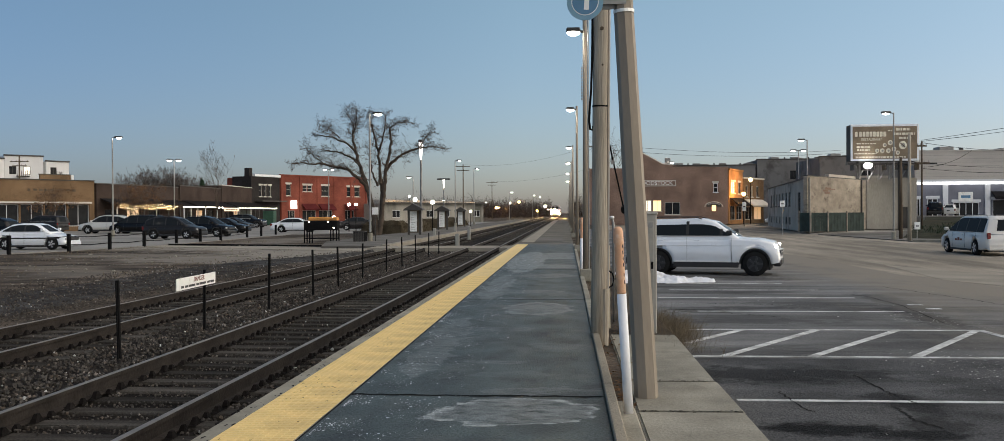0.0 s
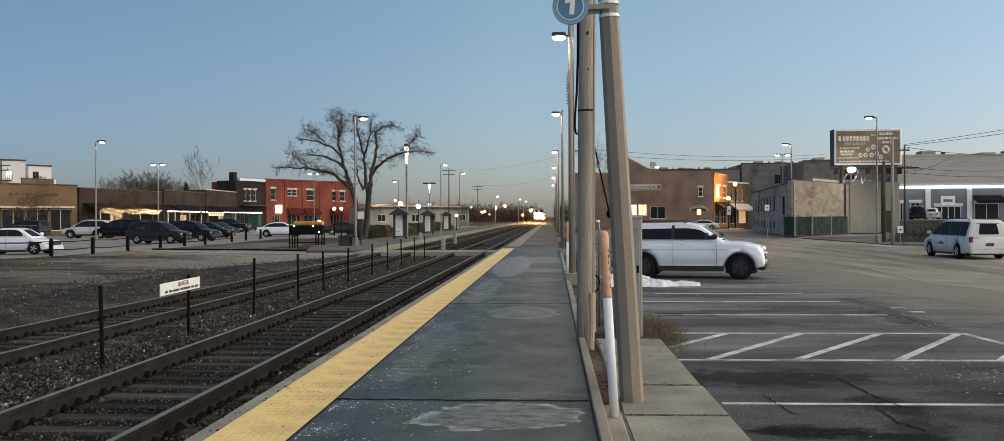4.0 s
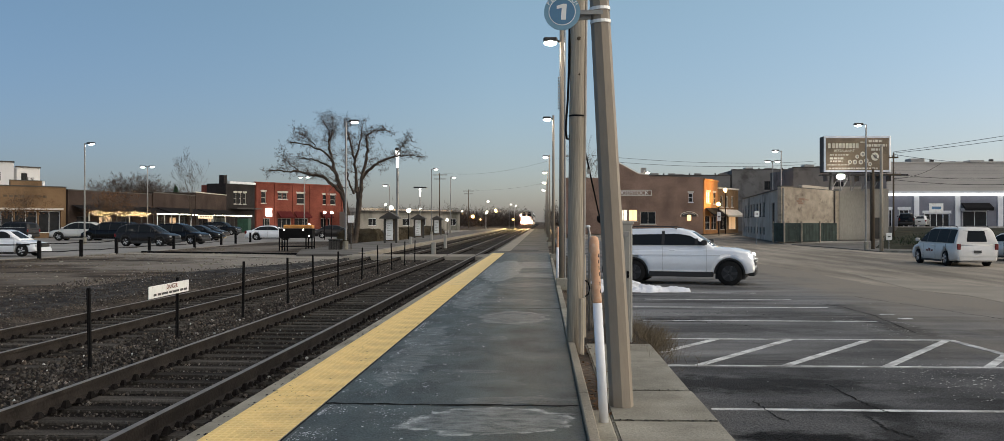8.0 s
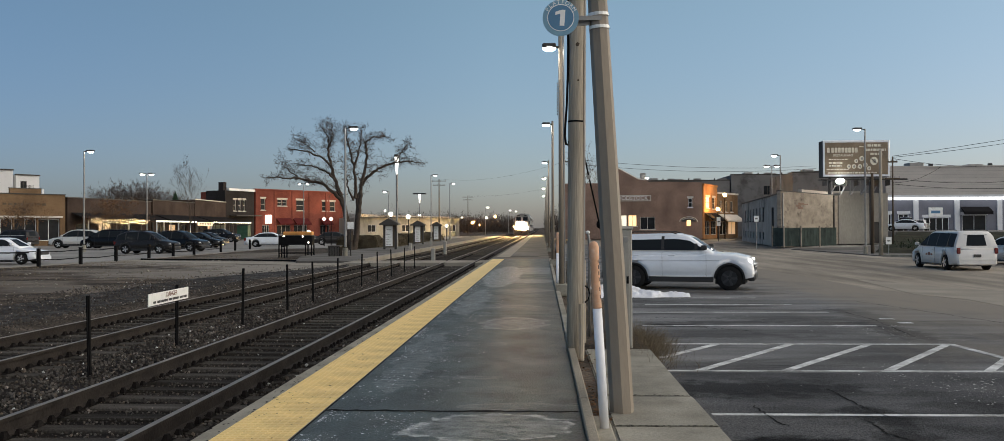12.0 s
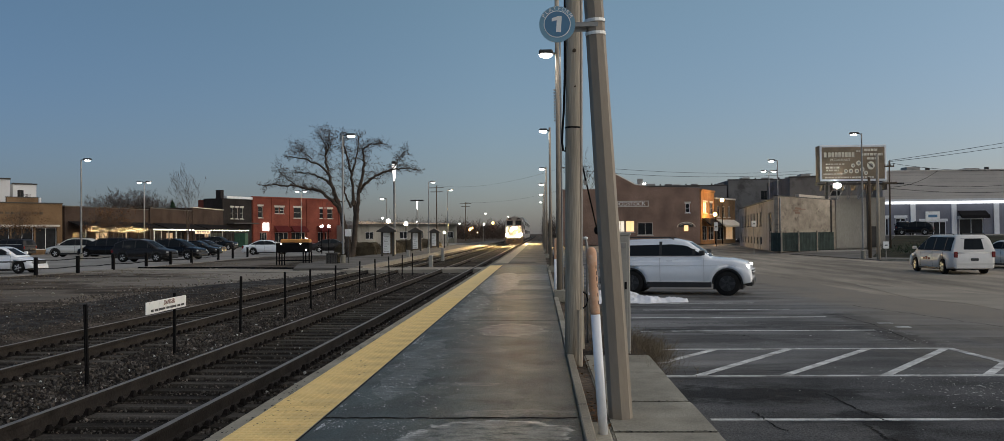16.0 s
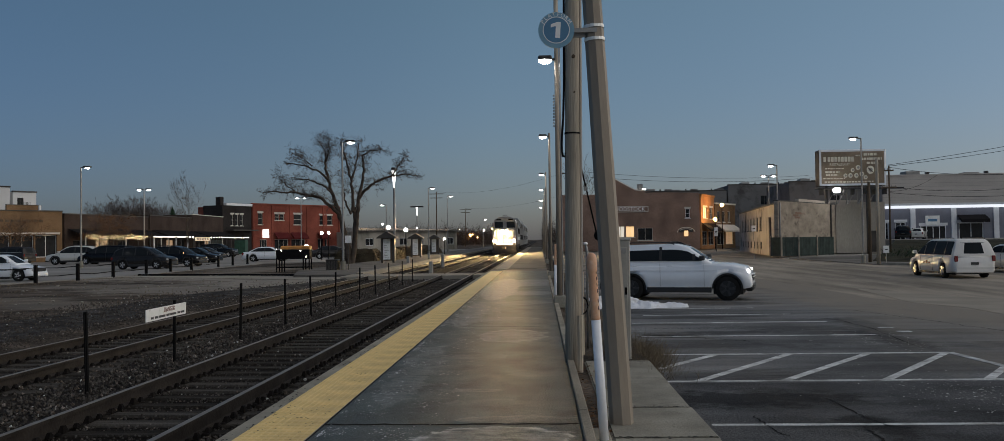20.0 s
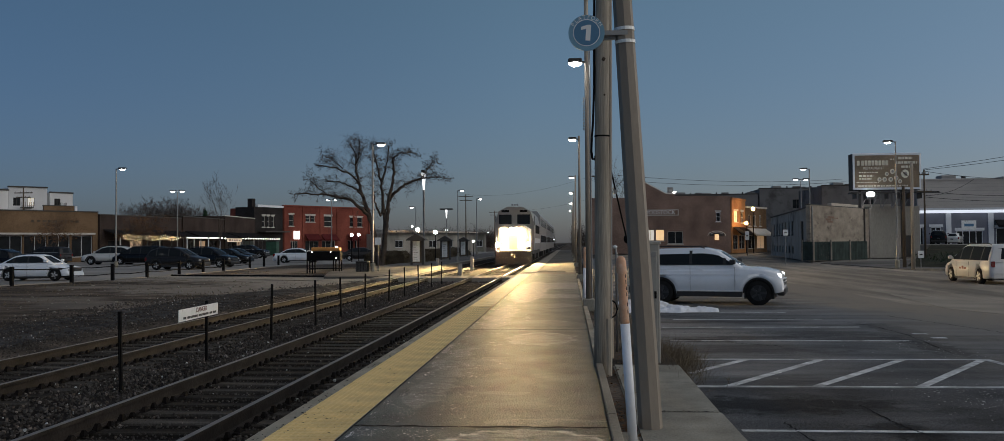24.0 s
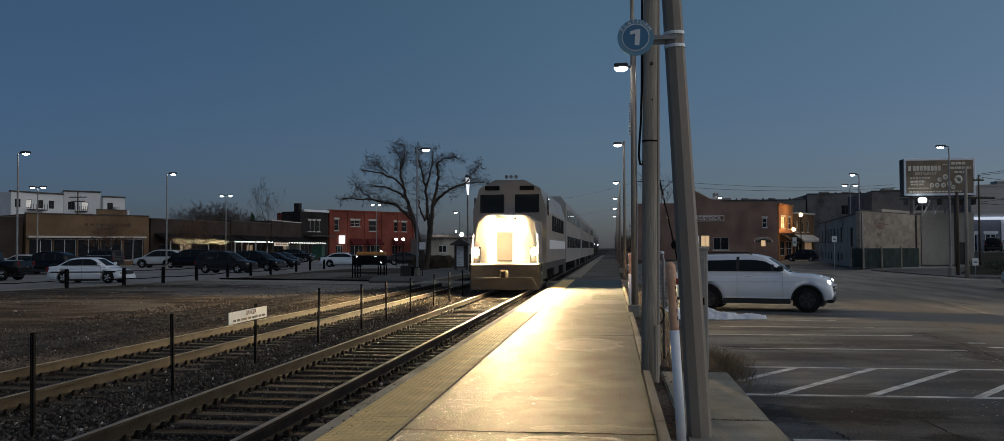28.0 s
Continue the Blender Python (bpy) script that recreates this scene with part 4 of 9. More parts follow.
def salt_and_glare_mask():
    """Pale dried salt patches in the platform asphalt, at fixed places; the far ones also paint in glare."""
    m = M["platform"]
    n, l = m.node_tree.nodes, m.node_tree.links
    p = n["Principled BSDF"]
    before = p.inputs["Base Color"].links[0].from_socket
    tc = n.new("ShaderNodeTexCoord").outputs["Object"]
    noise_node, fine_node = n.new("ShaderNodeTexNoise"), n.new("ShaderNodeTexNoise")
    for node, sc0, det in ((noise_node, 2.6, 8), (fine_node, 7.0, 9)):
        node.inputs["Scale"].default_value, node.inputs["Detail"].default_value, node.inputs["Roughness"].default_value = sc0, det, 0.68
        mp0 = n.new("ShaderNodeMapping")
        mp0.inputs["Scale"].default_value = (0.8, 1.1, 1) if node is noise_node else (0.8, 1.5, 1)
        l.new(tc, mp0.inputs["Vector"])
        l.new(mp0.outputs["Vector"], node.inputs["Vector"])
    total = None
    half, warp, pushed = n.new("ShaderNodeVectorMath"), n.new("ShaderNodeVectorMath"), n.new("ShaderNodeVectorMath")
    half.operation, half.inputs[1].default_value = "SUBTRACT", (0.5, 0.5, 0.5)
    l.new(noise_node.outputs["Color"], half.inputs[0])
    warp.operation, warp.inputs["Scale"].default_value = "SCALE", 0.7
    l.new(half.outputs["Vector"], warp.inputs[0])
    pushed.operation = "ADD"
    l.new(tc, pushed.inputs[0])
    l.new(warp.outputs["Vector"], pushed.inputs[1])
    # centre, half length and width, turn, strength of the dried rim and of the inside
    for cx, cy, rx, ry, turn, rim, inside in ((-0.42, 7.13, 0.72, 0.47, 12, 1.0, 0.34), (-0.75, 9.5, 0.36, 0.12, 0, 0.22, 0.16), (-0.5, 8.75, 0.4, 0.2, 0, 0.14, 0.06), (-0.2, 7.95, 0.6, 0.12, 4, 0.3, 0.15), (-0.05, 10.6, 0.4, 0.25, 0, 0.12, 0.08), (-0.45, 14.8, 0.55, 1.0, 0, 0.5, 0.22),
                                              # the patches far along are salt and glare, both put into the colour
                                              (-1.5, 11.0, 0.25, 2.6, 0, 0.3, 0.2), (-0.9, 12.2, 0.5, 0.25, 0, 0.2, 0.12), (-0.7, 18.0, 0.7, 0.4, 0, 0.2, 0.14), (-1.45, 19.5, 0.3, 3.5, 0, 0.34, 0.28), (-0.5, 22.5, 0.8, 0.7, 0, 0.2, 0.18), (-0.6, 26.5, 1.0, 1.0, 0, 0.35, 0.35), (-1.25, 30, 0.6, 6.5, 0, 0.5, 0.5), (-0.2, 33, 1.0, 2.5, 0, 0.4, 0.35)):
        mp = n.new("ShaderNodeMapping")
        mp.vector_type = "TEXTURE"
        mp.inputs["Location"].default_value = (cx, cy, 0)
        mp.inputs["Rotation"].default_value = (0, 0, radians(turn))
        mp.inputs["Scale"].default_value = (rx, ry, 1000)
        l.new(pushed.outputs["Vector"], mp.inputs["Vector"])
        ln = n.new("ShaderNodeVectorMath")
        ln.operation = "LENGTH"
        l.new(mp.outputs["Vector"], ln.inputs[0])
        sc = n.new("ShaderNodeMath")
        sc.operation = "MULTIPLY"
        sc.inputs[1].default_value = 0.5
        l.new(ln.outputs["Value"], sc.inputs[0])
        rp = n.new("ShaderNodeValToRGB")
        e = rp.color_ramp.elements
        e[0].position, e[1].position = 0.415, 0.47
        e[0].color, e[1].color = (inside, inside, inside, 1), (rim, rim, rim, 1)
        rp.color_ramp.elements.new(0.5).color = (0, 0, 0, 1)
        l.new(sc.outputs[0], rp.inputs["Fac"])
        if total is None:
            total = rp.outputs["Color"]
        else:
            mx = n.new("ShaderNodeMath")
            mx.operation = "MAXIMUM"
            l.new(total, mx.inputs[0])
            l.new(rp.outputs["Color"], mx.inputs[1])
            total = mx.outputs[0]
    streak = n.new("ShaderNodeMath")
    streak.operation = "MULTIPLY"
    l.new(total, streak.inputs[0])
    rp2 = n.new("ShaderNodeMapRange")
    rp2.inputs["From Min"].default_value, rp2.inputs["From Max"].default_value = 0.38, 0.58
    l.new(fine_node.outputs["Fac"], rp2.inputs["Value"])
    l.new(rp2.outputs["Result"], streak.inputs[1])
    mix = n.new("ShaderNodeMix")
    mix.data_type = "RGBA"
    mix.inputs[7].default_value = (0.42, 0.45, 0.445, 1)
    l.new(streak.outputs[0], mix.inputs[0])
    l.new(before, mix.inputs[6])
    l.new(mix.outputs[2], p.inputs["Base Color"])


def soaked(m, spots, colour, grain=3.2):
    """Oil, damp or pale dust in a surface: ragged soft patches at fixed places, each (centre, half sizes, strength)."""
    n, l = m.node_tree.nodes, m.node_tree.links
    p = n["Principled BSDF"]
    before = p.inputs["Base Color"].links[0].from_socket
    tc, ragged = n.new("ShaderNodeTexCoord").outputs["Object"], n.new("ShaderNodeTexNoise")
    ragged.inputs["Scale"].default_value, ragged.inputs["Detail"].default_value, ragged.inputs["Roughness"].default_value = grain, 8, 0.7
    l.new(tc, ragged.inputs["Vector"])
    total = None
    for cx, cy, rx, ry, k in spots:
        mp, ln, mr = n.new("ShaderNodeMapping"), n.new("ShaderNodeVectorMath"), n.new("ShaderNodeMapRange")
        mp.vector_type = "TEXTURE"
        mp.inputs["Location"].default_value, mp.inputs["Scale"].default_value = (cx, cy, 0), (rx, ry, 1000)
        l.new(tc, mp.inputs["Vector"])
        ln.operation = "LENGTH"
        l.new(mp.outputs["Vector"], ln.inputs[0])
        ad = n.new("ShaderNodeMath")
        ad.operation, ad.inputs[1].default_value = "MULTIPLY_ADD", 3.0
        l.new(ragged.outputs["Fac"], ad.inputs[0])
        l.new(ln.outputs["Value"], ad.inputs[2])
        mr.inputs["From Min"].default_value, mr.inputs["From Max"].default_value = 2.1, 2.7
        mr.inputs["To Min"].default_value, mr.inputs["To Max"].default_value = k, 0
        l.new(ad.outputs[0], mr.inputs["Value"])
        if total is None:
            total = mr.outputs["Result"]
        else:
            mx = n.new("ShaderNodeMath")
            mx.operation = "MAXIMUM"
            l.new(total, mx.inputs[0])
            l.new(mr.outputs["Result"], mx.inputs[1])
            total = mx.outputs[0]
    mix = n.new("ShaderNodeMix")
    mix.data_type = "RGBA"
    mix.inputs[7].default_value = (*colour, 1)
    l.new(total, mix.inputs[0])
    l.new(before, mix.inputs[6])
    l.new(mix.outputs[2], p.inputs["Base Color"])


def worn_into_street():
    """The dark car park surface gives way raggedly to the paler street."""
    n, l = M["asphalt"].node_tree.nodes, M["asphalt"].node_tree.links
    p = n["Principled BSDF"]
    before = p.inputs["Base Color"].links[0].from_socket
    sep, rough, reach, mix = n.new("ShaderNodeSeparateXYZ"), n.new("ShaderNodeTexNoise"), n.new("ShaderNodeMath"), n.new("ShaderNodeMix")
    tc, mp, band = n.new("ShaderNodeTexCoord").outputs["Object"], n.new("ShaderNodeMapping"), n.new("ShaderNodeMapRange")
    mp.inputs["Scale"].default_value = (0.5, 0.16, 1)
    l.new(tc, mp.inputs["Vector"])
    l.new(mp.outputs["Vector"], rough.inputs["Vector"])
    rough.inputs["Scale"].default_value, rough.inputs["Detail"].default_value, rough.inputs["Roughness"].default_value = 1.4, 7, 0.65
    l.new(tc, sep.inputs[0])
    reach.operation = "MULTIPLY_ADD"
    reach.inputs[1].default_value = 7.5
    l.new(rough.outputs["Fac"], reach.inputs[0])
    l.new(sep.outputs["X"], reach.inputs[2])
    band.inputs["From Min"].default_value, band.inputs["From Max"].default_value = 9.5, 13.2
    l.new(reach.outputs[0], band.inputs["Value"])
    mix.data_type = "RGBA"
    l.new(band.outputs["Result"], mix.inputs[0])
    l.new(before, mix.inputs[6])
    mix.inputs[7].default_value = (0.232, 0.209, 0.176, 1)
    l.new(mix.outputs[2], p.inputs["Base Color"])


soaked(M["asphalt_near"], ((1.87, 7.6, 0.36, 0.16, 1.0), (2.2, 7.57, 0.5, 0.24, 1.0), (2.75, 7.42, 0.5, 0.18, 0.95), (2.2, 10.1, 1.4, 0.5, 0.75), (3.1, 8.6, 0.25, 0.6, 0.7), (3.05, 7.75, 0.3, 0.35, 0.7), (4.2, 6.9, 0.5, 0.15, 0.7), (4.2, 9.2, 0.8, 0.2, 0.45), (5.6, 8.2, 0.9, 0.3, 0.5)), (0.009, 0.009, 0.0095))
soaked(M["asphalt"], ((6.0, 15.5, 0.4, 1.2, 0.75), (6.4, 18.6, 0.4, 1.8, 0.5), (2.6, 22.6, 1.2, 0.5, 0.6), (3.4, 17.1, 1.2, 0.3, 0.6), (2.3, 16.6, 0.6, 0.3, 0.8), (5.6, 26.5, 1.6, 0.8, 0.6), (7.2, 20.0, 1.0, 0.6, 0.45), (3.0, 15.0, 1.6, 0.35, 0.45), (4.6, 18.0, 1.8, 0.3, 0.4), (8.2, 15.0, 1.5, 0.5, 0.4)), (0.025, 0.025, 0.026))
soaked(M["dirt"], ((-12.4, 45.0, 5.0, 8.5, 0.95), (-17.5, 49.5, 8.0, 5.0, 0.9), (-14.5, 37.0, 4.5, 3.6, 0.7), (-19.0, 40.0, 5.0, 2.0, 0.5), (-20.0, 62.0, 3.0, 9.0, 0.5), (-15.0, 28.0, 3.0, 2.0, 0.35), (-19.0, 31.0, 3.0, 1.2, 0.35)), (0.27, 0.245, 0.212), 0.7)
worn_into_street()
ground_sheet()
shoulder()
ballast_stones()
TRACK_1 = track(-4.23, "railway track with rusty rails on timber ties beside the platform")
TRACK_2 = track(-7.94, "second railway track with rusty rails beyond the wire-post line")
salt_and_glare_mask()
near_platform()
sheet("car_park", [(1.455, -30), (1.455, 12.4), (1.2, 110)], [(10.35, -30), (10.35, 36), (9.5, 75), (3.2, 110)], 0.0, "asphalt", "dark patched asphalt car park", "car park")
# a darker asphalt sheet over the near end of the car park
sheet("near_strip", [(1.456, -30), (1.456, 11.2)], [(10.3, -30), (10.3, 11.2)], 0.0012, "asphalt_near", "darker near strip of the car park", "car park")
sheet("street", [(10.35, -30), (10.35, 36), (9.5, 75), (3.2, 110), (8, 190)], [(60, -30), (60, 30), (22.2, 60), (21.2, 80), (27, 122), (36, 190)], -0.002, "street", "tan worn street surface", "road")
sheet("concrete_apron", [(10.6, 17), (10.2, 20), (10.7, 23.5), (10.4, 26), (11.0, 29), (11.6, 34)], [(13.2, 17), (13.0, 20), (13.8, 22.5), (13.5, 25), (14.0, 27), (12.9, 30), (11.7, 34)], 0.004, "apron", "pale concrete patch at the edge of the street", "road patch")
tagged(link_mesh("verge", slab_poly([(22.3, 60.4), (26.5, 57.2), (36.5, 93.5), (21.6, 80)], -0.9, -0.38), "path"), "worn grey pavement at the street corner", "pavement", kind="structure")
bank = bmesh.new()
for foot, top in (([(24.2, 67.5), (27.5, 62.0), (62, 29.5), (110, 30)], [(40.6, 105.6), (45.8, 98.8), (80, 90.6), (125, 79.9)]),):
    lo, hi = [bank.verts.new((x, y, -0.4)) for x, y in foot], [bank.verts.new((x, y, 0.93)) for x, y in top]
    for k in range(3):
        bank.faces.new((lo[k], lo[k + 1], hi[k + 1], hi[k]))
bmesh.ops.subdivide_edges(bank, edges=bank.edges[:], cuts=9, use_grid_fill=True)
for v in bank.verts:
    if v.co.z > -0.36 and v.co.z < 0.9:
        v.co.z += 0.12 * noise.noise(v.co * 0.35)
bmesh.ops.recalc_face_normals(bank, faces=bank.faces)
tagged(link_mesh("grass_bank", bank, "bank", True), "dark grass bank below the raised parking strip", "bank", kind="structure")
tagged(link_mesh("kerb", slab_poly([(22.25, 60.3), (26.6, 57.0), (62, 29.1), (62.1, 29.3), (26.7, 57.2), (22.4, 60.5)], -0.6, -0.29), "concrete"), "pale concrete kerb along the street", "kerb", kind="structure")
tagged(link_mesh("raised_car_park", slab_poly([(40.5, 106), (46, 99), (125, 80), (125, 124.9), (47.7, 124.9), (41, 120.5)], -0.9, 0.944), "lot_far"), "grey raised parking strip before the blue shops", "car park", kind="structure")
SIDE_STREET = [(110, 104, 0.955), (80, 108, 0.955), (62, 110, 0.955), (50, 112.5, 0.955), (42, 117, 0.955), (36, 122, 0.5), (31, 127, 0.0), (27.5, 130.3, -0.35), (24.5, 131, -0.405)]
lane = bmesh.new()
rims = []
for k, (x, y, z) in enumerate(SIDE_STREET):
    p, q = SIDE_STREET[max(k - 1, 0)], SIDE_STREET[min(k + 1, len(SIDE_STREET) - 1)]
    across = Vector((q[1] - p[1], p[0] - q[0], 0)).normalized() * 3.4
    rims.append([lane.verts.new(Vector((x, y, z)) + across), lane.verts.new(Vector((x, y, z)) - across), lane.verts.new(Vector((x, y, z - 0.6)) - across), lane.verts.new(Vector((x, y, z - 0.6)) + across)])
for a, b in zip(rims, rims[1:]):
    for k in range(4):
        lane.faces.new((a[k], a[(k + 1) % 4], b[(k + 1) % 4], b[k]))
bmesh.ops.recalc_face_normals(lane, faces=lane.faces)
tagged(link_mesh("side_street", lane, "street"), "worn side street running down past the corner building", "road", kind="structure")
tagged(link_mesh("shop_forecourt", slab_poly([(21.2, 80.2), (36.4, 93.6), (110, 93.4), (110, 120), (27, 122)], -0.9, -0.385), "lot_far"), "grey paved ground before the shops", "pavement", kind="structure")
tagged(link_mesh("far_car_park", slab_poly([(-24.6, 80), (-24.2, 52), (-25.6, 44), (-30, 30), (-60, 20), (-90, 60), (-56, 160), (-40, 190), (-14, 190), (-14, 88)], -0.5, -0.25), "lot_far"), "pale worn asphalt of the car park across the tracks", "car park", kind="structure")
tagged(link_mesh("footpath", slab_poly([(-10.1, 44), (-10.1, 47.4), (-24.4, 53), (-24.3, 51)], -0.5, -0.27), "apron"), "narrow concrete footpath to the crossing", "path", kind="structure")
stains()
lot_marks()


# ---- beside the platform ----
def kerbs():
    t = thing("timber_edging", pose(0, 0, 0), "weathered grey timber boards along the platform's edge", "edging")
    for a, b in ((-6, -1.6), (-1.58, 3.2), (3.22, 8.06), (8.08, 11.9)):
        bm = boxed(0.322, 0.405, a, b, -0.25, 0.05, bevel=0.008)
        for v in bm.verts:
            v.co.x += 0.012 * noise.noise((0, v.co.y, 1))
        part("board", bm, "timber", t)
    tagged(link_mesh("platform_kerb", boxed(0.325, 0.43, 11.95, 45, -0.4, 0.03, bevel=0.012), "concrete"), "pale concrete kerb along the platform", "kerb", kind="structure")
    tagged(link_mesh("gravel_strip", slab_poly([(0.41, -6), (0.56, -6), (0.56, 7.5), (0.60, 8.6), (1.2, 12.4), (1.45, 12.5), (1.2, 45), (0.43, 45), (0.41, 11.9)], -0.4, -0.11), "dirt"), "dirt strip with dead leaves between platform and pavement", "ground strip", kind="structure")
    w = tagged(link_mesh("pavement", slab_poly([(0.585, -6), (1.45, -6), (1.45, 1.9), (0.585, 1.9)], -0.4, -0.08), "concrete"), "pale concrete footway slabs with cracked joints", "pavement", kind="structure")
    r = random.Random(5)
    for a, b in ((1.93, 4.7), (4.73, 7.5), (7.53, 8.85), (8.88, 12.28)):
        bm = slab_poly([(0.575, a), (1.452 + r.uniform(-0.01, 0.01), a), (1.452, b), (0.575, b)], -0.4, -0.08 + r.uniform(-0.006, 0.006))
        bmesh.ops.bevel(bm, geom=[e for e in bm.edges if all(v.co.z > -0.2 for v in e.verts)], offset=0.018, segments=2, affect="EDGES")
        part("slab", bm, "concrete", w)
    bm = boxed(0.415, 0.57, 2.0, 7.9, -0.4, -0.07, bevel=0.02)
    part("kerb_block", bm, "concrete", w)


def dead_leaves():
    r = random.Random(21)
    bm = bmesh.new()
    for i in range(420):
        y = r.uniform(7.6, 14)
        x = r.uniform(0.43, 0.62 + 0.12 * max(0, y - 8))
        s, a, tilt = r.uniform(0.012, 0.03), r.uniform(0, 6), r.uniform(-0.5, 0.5)
        c = Vector((x, y, -0.095 + r.uniform(0, 0.02)))
        d, e = Vector((cos(a), sin(a), tilt)) * s, Vector((-sin(a), cos(a), tilt * 0.5)) * s * 0.6
        bm.faces.new([bm.verts.new(c + d), bm.verts.new(c + e), bm.verts.new(c - d), bm.verts.new(c - e)])
    tagged(link_mesh("dead_leaves", bm, "leaf"), "brown dead leaves littering the dirt strip", "leaves", kind="stuff")
    bm = bmesh.new()
    for i in range(4600):
        x, y = r.gauss(1.42, 0.2), r.gauss(13.6, 0.9)
        h, a = 0.03 + 0.25 * r.random() ** 1.4, r.uniform(0, 6.28)
        dx, dy = r.gauss(0.08, 0.12), r.gauss(0, 0.12)
        p, q = Vector((x, y, -0.24)), Vector((x + dx, y + dy, -0.22 + h))
        side = Vector((cos(a), sin(a), 0)) * 0.0036
        bm.faces.new([bm.verts.new(p - side), bm.verts.new(p + side), bm.verts.new(q)])
    for i in range(700):
        x, y = r.uniform(0.5, 1.4), r.uniform(13, 40)
        h, a = r.uniform(0.05, 0.22), r.uniform(0, 6.28)
        p, q = Vector((x, y, -0.12)), Vector((x + r.gauss(0, 0.06), y + r.gauss(0, 0.06), -0.12 + h))
        side = Vector((cos(a), sin(a), 0)) * 0.006
        bm.faces.new([bm.verts.new(p - side), bm.verts.new(p + side), bm.verts.new(q)])
    tagged(link_mesh("dry_weeds", bm, "weed"), "tuft of dry brown weeds at the end of the pavement", "weeds", kind="stuff")


def dirt_cover():
    """Dead grass blades and pebbles over the bare ground beyond the tracks."""
    r = random.Random(61)
    bm = bmesh.new()
    for i in range(15000):
        y = 7 + 55 * r.random() ** 1.3
        x = -10.3 - 15 * r.random()
        if noise.noise((x * 0.35, y * 0.25, 7)) < r.uniform(-0.35, 0.25) or (y > 34 and x > -20 and r.random() < 0.8):
            continue
        h, a = r.uniform(0.0, 0.03) * (1 + y * 0.012), r.uniform(0, 6.28)
        p, q = Vector((x, y, -0.34)), Vector((x + r.gauss(0, 0.05), y + r.gauss(0, 0.05), -0.27 + h))
        side = Vector((cos(a), sin(a), 0)) * 0.016 * (1 + y * 0.02)
        bm.faces.new([bm.verts.new(p - side), bm.verts.new(p + side), bm.verts.new(q)])
    tagged(link_mesh("dead_grass", bm, "weed"), "short dead grass scattered over bare ground", "grass", kind="stuff")
    bm = bmesh.new()
    for i in range(900):
        y = 7 + 45 * r.random() ** 1.5
        x = -10.2 - 12 * r.random() ** 1.6
        s = (0.012 + 0.04 * r.random() ** 3) * (1 + y * 0.02)
        bmesh.ops.create_icosphere(bm, subdivisions=1, radius=s, matrix=Matrix.Translation((x, y, -0.28)) @ Matrix.Diagonal((1, r.uniform(0.6, 1), 0.5, 1)))
    tagged(link_mesh("pebbles", bm, "concrete"), "pale stones and litter scattered on bare ground", "stones", kind="stuff")


def marker_post(x, y, base, lean):
    t = thing("marker_post", pose(x, y, base, 0, lean, 0), "slim white cable marker post with a faded orange top", "marker post", "cable marker posts")
    part("tube", bar([(0, 0, -0.05), (0, 0, 0.98)], 0.038, 16), "post_white", t, "white plastic tube", True)
    part("top", bar([(0, 0, 0.98), (0, 0, 1.0), (0, 0, 1.36), (0, 0, 1.40), (0, 0, 1.48), (0, 0, 1.51), (0, 0, 1.525)], [0.037, 0.037, 0.037, 0.042, 0.042, 0.033, 0.014], 16), "post_salmon", t, "faded orange dome top", True)
    for k, z in enumerate((1.06, 1.12, 1.2, 1.25, 1.3, 1.35)):
        part("label_bar", boxed(0.025, 0.0315, -0.0275, -0.014, z, z + 0.03), "ink", t)
    return t


def steel_pole():
    lean = -3.12
    t = thing("steel_pole", pose(0.70, 8.1, -0.08, 0, lean, 0), "tall weathered grey-brown eight-sided steel pole, leaning slightly", "pole")
    pts, rad = [(0, 0, -0.1), (0, 0, 0.5), (0, 0, 3.6), (0, 0, 9.2)], [0.106, 0.104, 0.086, 0.053]
    part("shaft", bar(pts, rad, 8), "pole_steel", t)
    for z in (3.40, 3.515):
        part("band", bar([(0, 0, z), (0, 0, z + 0.028)], 0.092, 16), "band", t, "bright metal strap")
    part("bracket", boxed(-0.26, -0.08, -0.03, -0.01, 3.44, 3.5), "galv", t, "small sign bracket")
    return t


